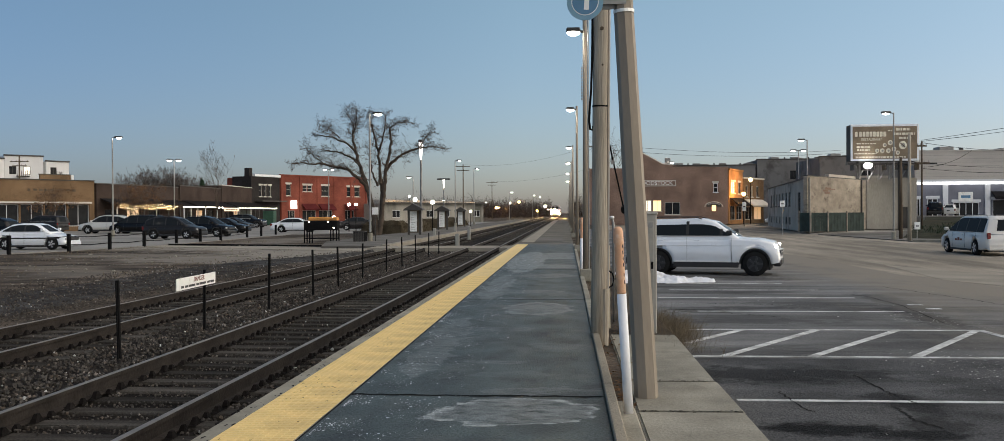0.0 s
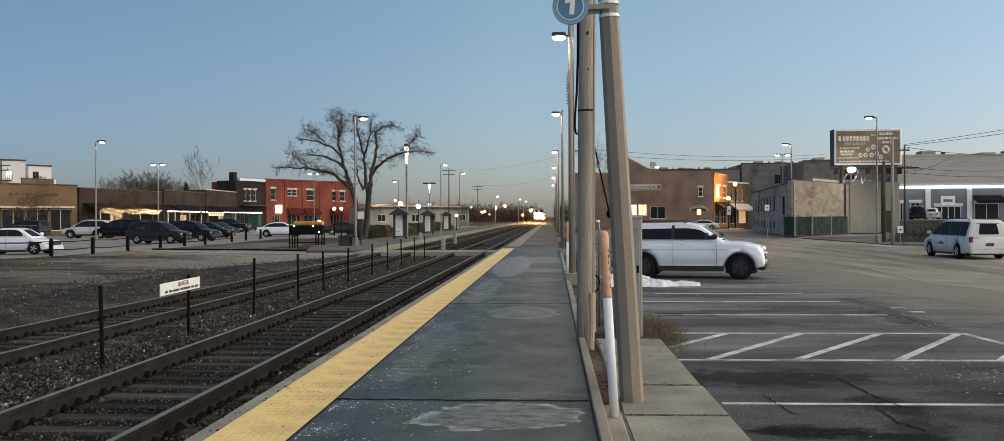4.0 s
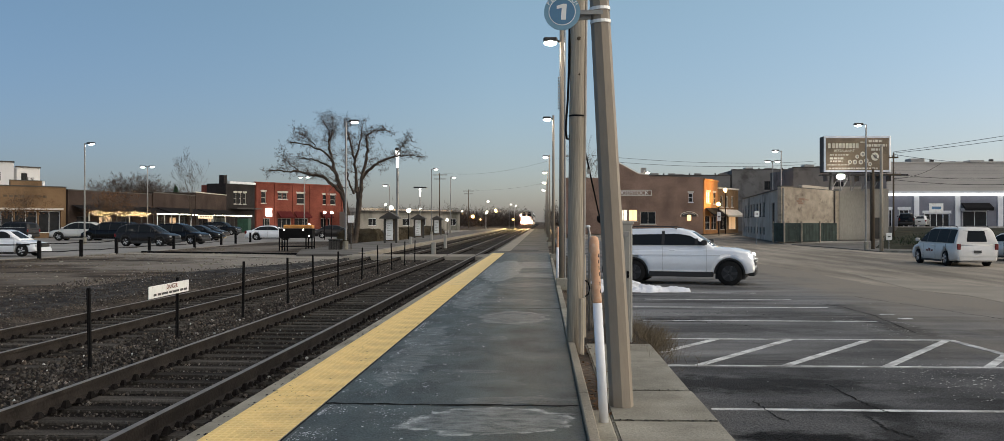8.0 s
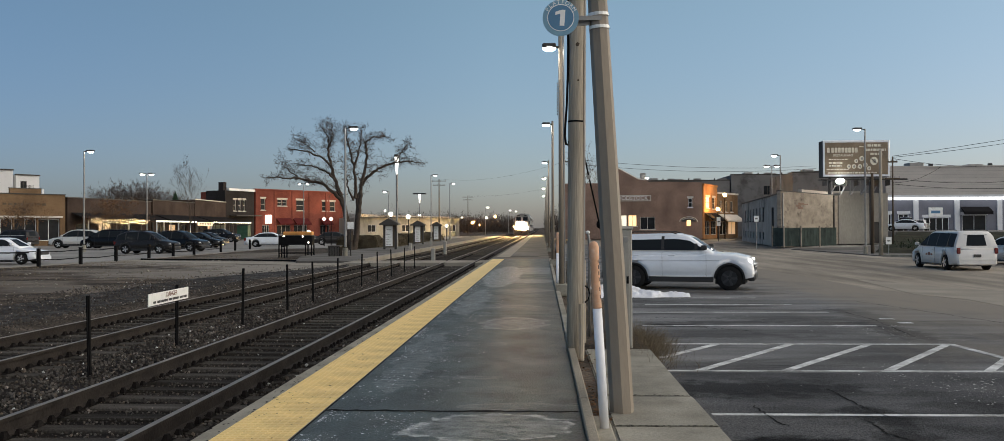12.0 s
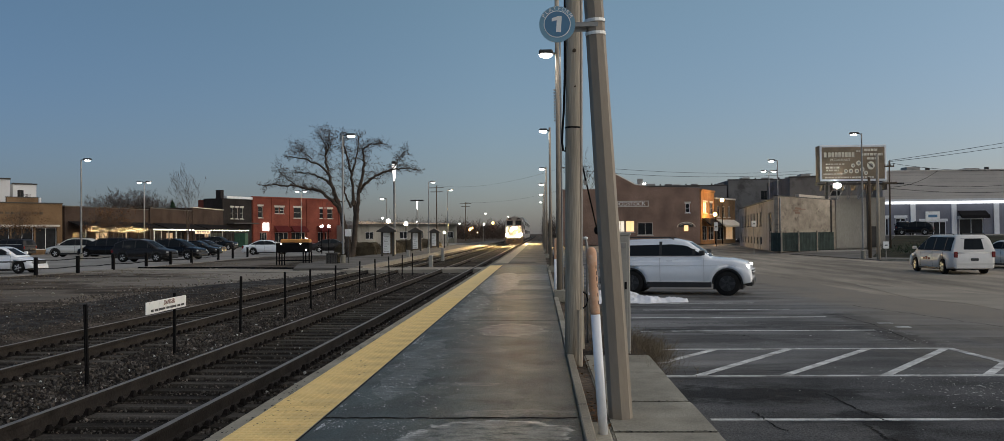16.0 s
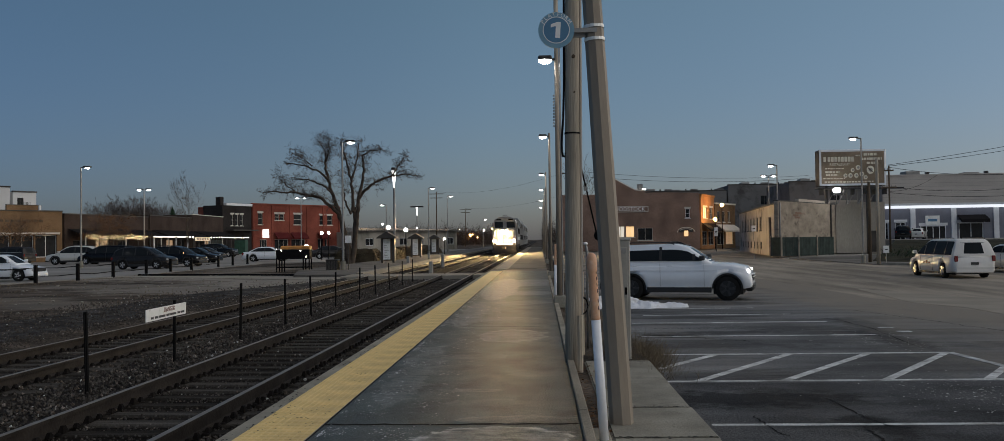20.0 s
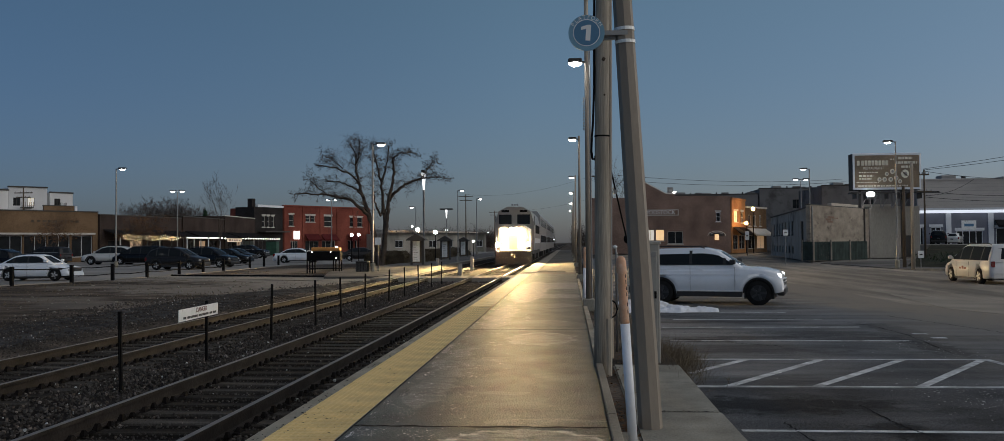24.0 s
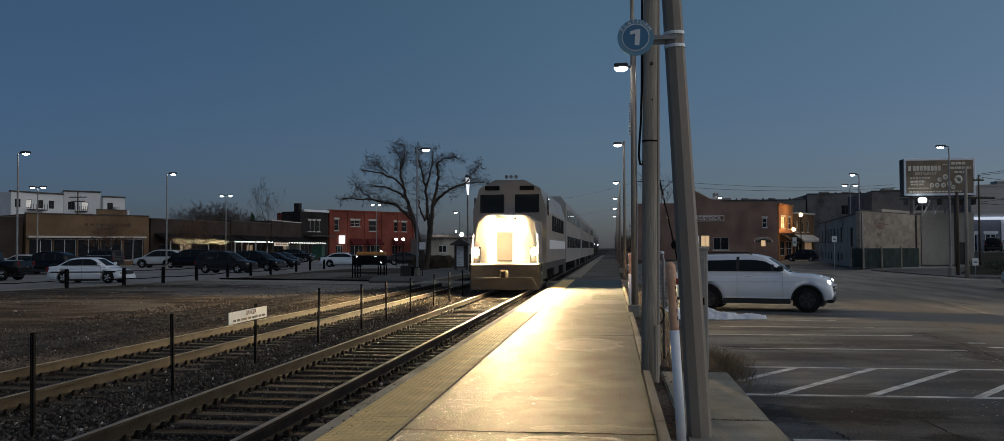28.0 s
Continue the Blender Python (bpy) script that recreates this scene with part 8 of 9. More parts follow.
    # globe lamps across the tracks
    for x, y, z in ((-22.0, 91.0, 2.5), (-21.4, 91.5, 2.5), (-24.6, 95.0, 1.2), (-14.05, 84, 2.85), (-13.0, 88, 2.65), (-13.9, 103, 1.6), (-12.2, 116, 1.8), (-18.4, 112, 1.2)):
        t = thing("globe_lamp", pose(x, y, -0.2), "low white globe lamp beside the station path", "street lamp", "white globe lamps")
        part("shaft", bar([(0, 0, -0.1), (0, 0, z)], [0.05, 0.04], 8), "black", t)
        part("globe", ball(bmesh.new(), (0, 0, z + 0.2), 0.2 if z > 2.6 else 0.16, 2), "lamp_far", t, "glowing white globe", True)
    t = thing("roof_lamp", pose(16.25, 141.5, 8.3), "small white lamp on a short mast on the roof", "lamp")
    part("mast", bar([(0, 0, -0.5), (0, 0, 0.75)], 0.04, 6), "dark_metal", t)
    part("hood", boxed(-0.35, 0.35, -0.2, 0.2, 0.95, 1.05, bevel=0.03), "dark_metal", t)
    part("lens", ball(bmesh.new(), (0, 0, 0.85), 0.24, 2, (1.2, 0.8, 0.6)), "lamp_far", t, "glowing white lens", True)
    # small lights of the town far down the line
    r = random.Random(31)
    for k in range(22):
        x, y, z = r.uniform(-46, -6), r.uniform(240, 420), r.uniform(1.2, 6.5)
        t = thing("distant_lamp", pose(x, y, -0.2), "distant glowing lamp far along the line", "street lamp", "distant lamps")
        part("shaft", bar([(0, 0, -0.1), (0, 0, z)], 0.06, 6), "dark_metal", t)
        part("globe", ball(bmesh.new(), (0, 0, z + 0.2), r.uniform(0.2, 0.45), 1), "lamp_far" if k % 3 else "lamp_warm", t)
    # signs
    for x, y, h in ((24.3, 65.0, 1.2), (18.15, 78.0, 2.9)):
        t = thing("street_sign", pose(x, y, -0.42), "small white street sign on a thin post", "sign", "street signs")
        part("post", bar([(0, 0, -0.1), (0, 0, h)], 0.03, 6), "galv", t)
        part("plate", boxed(-0.2, 0.2, -0.05, -0.03, h - 0.5, h, bevel=0.01), "sign_white", t)
        part("text_bar", boxed(-0.1, 0.1, -0.056, -0.05, h - 0.3, h - 0.22), "ink", t)
    t = thing("street_sign", pose(24.0, 125.0, -0.42), "tall white panel sign on a dark post by the shops", "sign", "street signs")
    part("post", bar([(0, 0, -0.1), (0, 0, 3.3)], 0.06, 6), "dark_metal", t)
    part("plate", boxed(-0.26, 0.26, -0.1, -0.06, 2.1, 3.3, bevel=0.01), "sign_white", t)
    part("text_bar", boxed(-0.15, 0.15, -0.11, -0.1, 2.6, 2.75), "ink", t)


def left_side_things():
    # bollards with a rail along the car park
    pts = [(-31.0, 30.5), (-28.6, 36.5), (-26.4, 41.4), (-25.2, 44.5), (-24.5, 47.3), (-24.4, 51.1), (-24.5, 55.7), (-24.4, 59.2), (-24.4, 62.8), (-25.0, 69.8), (-25.3, 74.0), (-25.6, 78.7)]
    for k, (x, y) in enumerate(pts):
        t = thing("bollard", pose(x, y, -0.3), "dark brown timber bollard at the edge of the car park", "bollard", "car park bollards")
        part("post", boxed(-0.08, 0.08, -0.08, 0.08, -0.1, 0.86, bevel=0.02), "black", t)
        part("cap", boxed(-0.09, 0.09, -0.09, 0.09, 0.86, 0.91, bevel=0.02), "black", t)
    for k, (p, q) in enumerate(zip(pts, pts[1:])):
        if 1 <= k <= 8:
            for z in (0.47, 0.06):
                t = thing("cable", pose(0, 0, 0), "dark cable strung between bollards", "cable", "bollard cables")
                part("strand", bar([(p[0], p[1], z), ((p[0] + q[0]) / 2, (p[1] + q[1]) / 2, z - 0.05), (q[0], q[1], z)], 0.024, 6), "black", t)
    # stand with an orange top
    t = thing("news_stand", pose(-15.6, 57.2, -0.28), "dark news stand on thin legs with an orange top", "stand")
    part("cabinet", boxed(-1.07, 1.07, -0.35, 0.35, 0.8, 1.4, bevel=0.02), "black", t)
    part("top", boxed(-0.8, 1.06, -0.3, 0.3, 1.4, 1.64, bevel=0.05), "orange_panel", t, "orange lit top")
    part("shelf", boxed(-1.1, 1.1, -0.38, 0.38, 1.37, 1.41, bevel=0.01), "trim_dark", t)
    for x in (-1.04, -0.7, 0.66, 1.04):
        for y in (-0.3, 0.3):
            part("leg", boxed(x - 0.035, x + 0.035, y - 0.035, y + 0.035, -0.05, 0.8), "black", t)
    for y in (-0.3, 0.3):
        part("rail", boxed(-1.04, 1.04, y - 0.025, y + 0.025, 0.24, 0.31), "black", t)
    for x, z in ((-0.72, 1.34), (0.5, 1.34), (0.86, 0.95)):
        part("lamp", ball(bmesh.new(), (x, -0.37, z), 0.05, 1), "bulb_white", t, "small white bulb")
    t = thing("litter_bin", pose(-12.8, 55.8, -0.28), "dark brown square litter bin", "litter bin")
    part("body", boxed(-0.36, 0.36, -0.36, 0.36, 0.0, 0.7, bevel=0.03), "black", t)
    part("rim", boxed(-0.38, 0.38, -0.38, 0.38, 0.7, 0.77, bevel=0.02), "trim_dark", t)
    for k in range(7):
        part("slat", boxed(-0.35 + 0.1 * k, -0.275 + 0.1 * k, -0.38, -0.36, 0.04, 0.68), "trim_dark", t)
    # steel container between the low building and the red one
    t = thing("waste_container", pose(-46.5, 140, -0.25), "dark green steel waste container beside the shops", "container")
    part("body", boxed(-0.85, 0.85, -0.7, 0.7, 0.12, 2.3, bevel=0.03), "green_paint", t)
    part("lid", boxed(-0.9, 0.9, -0.75, 0.75, 2.3, 2.4, bevel=0.03), "plastic", t)
    for x in (-0.42, 0.42):
        part("door", boxed(x - 0.39, x + 0.39, -0.74, -0.7, 0.25, 2.2, bevel=0.01), "green_paint", t)
    for x in (-0.7, 0.7):
        part("foot", boxed(x - 0.1, x + 0.1, -0.6, 0.6, 0.0, 0.12), "black", t)
    # a thin dark line beside the footpath, built from black strips
    t = thing("path_edging", pose(0, 0, 0), "dark strip along the edge of the footpath", "edging")
    for k in range(4):
        a, b = Vector((-24.0, 53.4)).lerp(Vector((-13.1, 50.2)), k / 4), Vector((-24.0, 53.4)).lerp(Vector((-13.1, 50.2)), (k + 0.985) / 4)
        part("board", slab_poly([(a.x, a.y), (b.x, b.y), (b.x, b.y + 0.16), (a.x, a.y + 0.16)], -0.4, -0.2), "black", t)
    # small notices on posts by the crossing
    for x, y, h in ((-11.87, 56.0, 2.1),):
        t = thing("notice_post", pose(x, y, -0.25), "white notice on a thin post beside the path", "sign")
        part("post", bar([(0, 0, -0.1), (0, 0, h)], 0.035, 6), "dark_metal", t)
        part("plate", boxed(-0.2, 0.2, -0.05, -0.035, h - 0.35, h + 0.1), "sign_white", t)
    # gabled information kiosks
    def kiosk(x, y):
        t = thing("information_kiosk", pose(x, y, -0.2), "small gabled timber information kiosk with a white poster", "kiosk", "information kiosks")
        for sx in (-0.52, 0.4):
            part("post", boxed(sx - 0.09, sx + 0.09, -0.1, 0.1, -0.1, 2.1), "trim_dark", t)
        part("panel", boxed(-0.5, 0.4, -0.04, 0.04, 0.2, 2.05), "old_wood", t)
        ps = part("poster", boxed(-0.46, 0.14, -0.07, -0.04, 0.3, 1.95), "sign_white", t, "white poster")
        for k in range(7):
            part("text_bar", boxed(-0.36, 0.02 - 0.07 * (k % 3), -0.074, -0.07, 0.42 + 0.2 * k, 0.455 + 0.2 * k), "poster_ink", ps)
        bm = extrude_profile([(-0.86, 2.0), (0.76, 2.0), (0.7, 2.12), (-0.05, 2.55), (-0.8, 2.12)], 1.2)
        bmesh.ops.translate(bm, verts=bm.verts, vec=(0, -0.8, 0))
        part("roof", bm, "trim_dark", t)
        return t
    k0 = kiosk(-12.2, 73.0)
    copy_thing(k0, pose(-12.9, 95.0, -0.2))
    copy_thing(k0, pose(-13.4, 116.0, -0.2))
    # short stub posts by the crossing
    for x, y, h in ((-5.87, 48.8, 0.75), (-7.0, 65.3, 0.9), (-10.2, 70.0, 0.7), (-10.3, 84.0, 0.7)):
        t = thing("marker_stub", pose(x, y, -0.3), "short pale marker stub beside the rails", "marker", "marker stubs")
        part("stub", boxed(-0.11, 0.11, -0.09, 0.09, -0.1, h, bevel=0.03), "cabinet", t)


# ---- trees ----
def bare_tree(name, x, y, z, height, spread, seed, trunk, label, thick=0.5, forks=3, twigs=4):
    r = random.Random(seed)
    t = thing(name, pose(x, y, z), label, "tree", "bare trees")
    limbs, fine = bmesh.new(), bmesh.new()

    def grow(p, d, length, rad, level):
        steps = 4 if level < 3 else 3
        pts, rads = [p], [rad]
        for i in range(steps):
            d = (d + Vector((r.gauss(0, 0.17), r.gauss(0, 0.17), r.gauss(0.03, 0.1)))).normalized()
            p = p + d * length / steps
            pts.append(p)
            rads.append(rad * (1 - 0.42 * (i + 1) / steps))
        tube(limbs if level < 3 else fine, pts, rads, 7 if level < 2 else 5 if level < 3 else 3, False)
        if level >= twigs:
            return
        n = 2 if level == 0 else r.choice((2, 3, 3))
        for k in range(n):
            a = r.uniform(0, 2 * pi)
            out = Vector((cos(a), sin(a), r.uniform(0.0, 0.7)))
            nd = (d * r.uniform(0.6, 1.0) + out * r.uniform(0.5, 0.95)).normalized()
            i = len(pts) - 1 if k == 0 else r.randint(2, len(pts) - 1)
            grow(pts[i], nd, length * r.uniform(0.58, 0.82), max(rads[i] * r.uniform(0.55, 0.8), min(0.022, thick * 0.12)), level + 1)

    tube(limbs, [(0, 0, -0.2), (0, 0, 0.4), (0.05, 0, trunk)], [thick * 1.3, thick, thick * 0.8], 10, False)
    for k in range(forks):
        a = 2 * pi * k / forks + r.uniform(-0.4, 0.4)
        d = Vector((cos(a) * spread, sin(a) * spread, 1)).normalized()
        grow(Vector((0.05, 0, trunk - 0.1 * k)), d, height * r.uniform(0.30, 0.40), thick * 0.62, 0)
    for bm in (limbs, fine):
        bmesh.ops.recalc_face_normals(bm, faces=bm.faces)
    part("trunk", limbs, "bark", t, "dark furrowed trunk and limbs", True)
    part("crown", fine, "twig", t, "bare twigs")
    return t


def big_tree():
    """The wide old tree: each limb bends from its start through a middle to its end; the twigs grow at random."""
    r = random.Random(77)
    t = thing("old_tree", pose(-16.15, 77.0, -0.25), "large old bare tree with wide forking limbs", "tree", "bare trees")
    limbs, fine = bmesh.new(), bmesh.new()

    def sprout(p, d, length, rad, level):
        pts, rads = [p], [rad]
        bend = Vector((r.gauss(0, 0.2), r.gauss(0, 0.2), r.gauss(0.0, 0.2)))
        for i in range(3):
            d = (d + bend + Vector((r.gauss(0, 0.16), r.gauss(0, 0.16), r.gauss(0, 0.14)))).normalized()
            p = p + d * length / 3
            pts.append(p)
            rads.append(rad * (1 - 0.24 * (i + 1)))
        tube(fine if level else limbs, pts, [max(q, 0.0055) for q in rads], 3 if level else 4, False)
        if level < 3:
            for k in range(2 if level > 1 else 3):
                a = r.uniform(0, 2 * pi)
                i = r.randint(1, 3)
                nd = (d * 0.75 + Vector((cos(a), sin(a), r.uniform(-0.75, 0.75))) * 0.85).normalized()
                sprout(pts[i], nd, length * r.uniform(0.5, 0.8), max(rads[i] * 0.65, 0.0075), level + 1)

    # start x, z; middle x, z; end x, z; depth at the end; thickness at both ends; how far along the twigs begin
    trunks = [
        (-0.05, -0.3, -0.45, 2.8, -1.27, 5.3, 0.1, 0.29, 0.18, 0.95),
        (0.1, -0.3, 0.55, 2.4, 0.36, 4.9, 0.3, 0.26, 0.17, 0.95),
        (0.3, 1.0, 0.75, 4.2, 0.9, 6.0, -0.5, 0.19, 0.14, 0.9),
        (-1.27, 5.3, -2.0, 7.1, -2.3, 9.1, 0.4, 0.17, 0.09, 0.4),
        (-2.3, 9.1, -2.1, 10.3, -3.0, 11.1, 0.9, 0.08, 0.03, 0.1),
        (-2.3, 9.1, -1.7, 10.2, -1.8, 11.3, -0.2, 0.075, 0.03, 0.1),
    ]
    left = [
        (-1.0, 4.4, -2.2, 6.0, -3.6, 6.1, -0.6, 0.15, 0.11, 0.45),
        (-3.6, 6.1, -5.2, 6.6, -7.4, 6.4, -1.2, 0.11, 0.035, 0.1),
        (-4.6, 6.35, -5.4, 6.9, -5.9, 7.6, -1.4, 0.06, 0.025, 0.2),
        (-1.5, 6.1, -2.4, 7.5, -4.9, 7.7, 0.8, 0.11, 0.04, 0.35),
        (-2.0, 7.6, -3.1, 9.0, -5.5, 9.0, -0.4, 0.1, 0.035, 0.35),
        (-3.4, 8.8, -4.2, 9.6, -4.6, 9.7, -0.9, 0.05, 0.025, 0.2),
    ]
    right = [
        (0.25, 4.6, 0.2, 7.1, -0.55, 9.3, 1.2, 0.15, 0.07, 0.4),
        (-0.55, 9.3, -0.8, 10.2, -1.1, 10.9, 1.3, 0.065, 0.03, 0.1),
        (0.13, 7.5, 0.65, 8.7, 0.76, 10.6, 0.2, 0.1, 0.03, 0.3),
        (0.1, 4.4, -0.55, 5.8, -0.35, 7.7, -1.2, 0.1, 0.04, 0.5),
        (0.9, 6.0, 1.6, 8.0, 1.35, 9.5, -0.9, 0.14, 0.08, 0.4),
        (1.35, 9.5, 2.0, 10.1, 3.1, 10.0, -1.3, 0.075, 0.03, 0.1),
        (0.82, 5.75, 1.7, 7.3, 3.3, 7.65, 0.3, 0.14, 0.09, 0.4),
        (3.3, 7.65, 4.3, 8.1, 5.7, 7.8, 0.7, 0.08, 0.03, 0.1),
        (3.9, 7.9, 4.4, 8.8, 4.8, 9.4, 0.4, 0.06, 0.025, 0.15),
    ]
    depth = {}
    for x0, z0, x1, z1, x2, z2, y2, r0, r1, bare in trunks + left + right:
        y0 = depth.get((x0, z0), 0.0)
        depth[x2, z2] = y2
        x0, x1, x2 = 0.96 * x0, 0.96 * x1, 0.96 * x2
        z0, z1, z2 = 0.95 * z0, 0.95 * z1, 0.95 * z2
        n = 14
        pts = []
        for i in range(n + 1):
            f = i / n
            q = [u * (1 - f) ** 2 + v * 2 * f * (1 - f) + w * f * f for u, v, w in ((x0, x1, x2), (y0, (y0 + y2) / 2, y2), (z0, z1, z2))]
            k = 0.05 * min(1, 3 * f * (1 - f) + 0.1)
            pts.append(Vector(q) + Vector((r.gauss(0, k), r.gauss(0, k), r.gauss(0, k))))
        rads = [r0 + (r1 - r0) * i / n for i in range(n + 1)]
        tube(limbs, pts, rads, 8, False)
        for i in range(int(bare * n), n + 1):
            d = (pts[min(i + 1, n)] - pts[max(i - 1, 0)]).normalized()
            for k in range(2 if i < n else 5):
                a = r.uniform(0, 2 * pi)
                nd = (d * 0.6 + Vector((cos(a), sin(a), r.uniform(-0.55, 0.8))) * 0.9).normalized()
                sprout(pts[i], nd, r.uniform(0.35, 0.8), max(0.013, rads[i] * 0.26), 0)
    for bm in (limbs, fine):
        bmesh.ops.recalc_face_normals(bm, faces=bm.faces)
    part("trunk", limbs, "bark", t, "dark furrowed trunks and limbs", True)
    part("crown", fine, "twig", t, "fine bare twigs")


def brush(name, label, boxes, seed, mat="shrub", n=900, size=0.25, core=False, wild=0.5):
    """A thicket of thin stems."""
    r = random.Random(seed)
    bm = bmesh.new()
    for x0, x1, y0, y1, h in boxes:
        for k in range(n):
            x, y = r.uniform(x0, x1), r.uniform(y0, y1)
            hh = h * (0.55 + 0.45 * noise.noise((x * 0.25, y * 0.2, seed))) * r.uniform(0.6, 1.1)
            z = r.uniform(-0.2, hh)
            d = Vector((r.gauss(0, wild), r.gauss(0, wild), r.uniform(0.2, 1))).normalized() * size * r.uniform(1.5, 4)
            s = Vector((r.gauss(0, 1), r.gauss(0, 1), 0)).normalized() * size * 0.13
            p = Vector((x, y, z))
            bm.faces.new([bm.verts.new(p - s), bm.verts.new(p + s), bm.verts.new(p + d)])
    if core:
        for x0, x1, y0, y1, h in boxes:
            lump = bmesh.new()
            bmesh.ops.create_grid(lump, x_segments=14, y_segments=14, size=0.5)
            for v in lump.verts:
                edge = min(0.5 - abs(v.co.x), 0.5 - abs(v.co.y))
                v.co = Vector((x0 + (v.co.x + 0.5) * (x1 - x0), y0 + (v.co.y + 0.5) * (y1 - y0), 0))
                v.co.z = -0.3 + (h * 0.62 + 0.3) * min(1, edge * 9 + 0.05) * (1 + 0.25 * noise.noise(v.co * 1.3))
            me = bpy.data.meshes.new("core")
            lump.to_mesh(me)
            lump.free()
            bm.from_mesh(me)
            bpy.data.meshes.remove(me)
    return tagged(link_mesh(name, bm, mat), label, "shrubs", kind="stuff")


def leafy_tree(x, y, height, width, seed):
    """A small tree that has kept its brown leaves."""
    r = random.Random(seed)
    t = bare_tree("street_tree", x, y, -0.25, height * 0.9, 0.6, seed, 1.3, "small street tree with withered brown leaves before the shops", 0.09, 5, 4)
    bm = bmesh.new()
    clumps = [(r.gauss(0, width * 0.24), r.gauss(0, width * 0.2), height * r.uniform(0.55, 1.0)) for k in range(26)]
    for k in range(1000):
        cx, cy, cz = r.choice(clumps)
        c = Vector((cx + r.gauss(0, 0.32), cy + r.gauss(0, 0.32), cz + r.gauss(0, 0.22)))
        u = Vector((r.gauss(0, 1), r.gauss(0, 1), r.gauss(0, 1))).normalized() * 0.075
        v = u.orthogonal().normalized() * 0.045
        bm.faces.new([bm.verts.new(c + q) for q in (u, v, -u, -v)])
    part("leaves", bm, "leaf", t, "withered brown leaves")


def planting():
    big_tree()
    leafy_tree(-53.6, 91.0, 4.4, 5.4, 71)
    leafy_tree(-44.2, 92.5, 4.9, 5.0, 72)
    leafy_tree(-47.2, 97.0, 4.7, 4.4, 73)
    t = bare_tree("street_tree", -38.6, 98.0, -0.25, 8.6, 0.2, 5, 1.8, "young upright bare street tree behind the parked cars", 0.1, 5, 5)
    t.scale = (0.5, 0.5, 0.97)
    for k, (x, y, h) in enumerate(((-80.8, 168, 8.8), (-78.2, 164, 8.6), (-75.7, 167, 9.0), (-73.2, 165, 8.6), (-70.9, 168, 7.2), (-68.2, 170, 5.6), (-64.5, 172, 5.4))):
        bare_tree("background_tree", x, y, -0.25, h, 0.36, 40 + k, 2.6, "bare round-crowned winter tree behind the shops", 0.16, 11, 5)
    bare_tree("background_tree", 8.5, 190, -0.3, 17, 0.45, 91, 3, "bare tree beyond the brown building", 0.25, 3, 4)
    t = thing("spruce", pose(-63.5, 155, -0.3) @ Matrix.Diagonal((1.15, 1.15, 0.8, 1)), "dark spruce behind the low buildings", "tree")
    bm, r = bmesh.new(), random.Random(2)
    tube(bm, [(0, 0, 0), (0, 0, 10.5)], [0.25, 0.04], 6)
    for k in range(700):
        z = r.uniform(1.5, 10.3)
        w = (10.8 - z) * 0.3
        a = r.uniform(0, 6.28)
        p = Vector((0, 0, z))
        q = Vector((cos(a) * w * r.uniform(0.7, 1.1), sin(a) * w * r.uniform(0.7, 1.1), z - 0.5))
        s = Vector((-sin(a), cos(a), 0)) * 0.22
        bm.faces.new([bm.verts.new(p), bm.verts.new(q + s), bm.verts.new(q - s)])
    part("foliage", bm, "evergreen", t)
    brush("hedge", "dense brown clipped hedge behind the station path", [(-18.4, -14.4, 80, 84, 1.35), (-14.6, -13.4, 84, 92, 1.25), (-17, -13.9, 100, 106, 1.3), (-18, -13.9, 118, 130, 1.4)], 3, "hedge", n=7000, size=0.085, core=True)
    brush("thicket", "brown bare thicket behind the station building", [(-43, -27, 204, 224, 7.2), (-60, -46, 215, 235, 7.0), (-30, -20, 200, 215, 5.0)], 5, "far_wood", n=9000, size=0.26, wild=0.9)
    brush("far_brush", "distant bare brown trees and brush along the line", [(-70, -9, 300, 340, 8), (-46, -6.5, 380, 420, 11), (-120, -40, 420, 470, 14), (1, 40, 330, 380, 13)], 8, "far_wood", n=14000, size=0.6, wild=0.95)
    brush("roadside_brush", "dark low shrubs on the verge", [(26, 40, 66, 71, 0.9)], 12, "evergreen", 1500, 0.16)


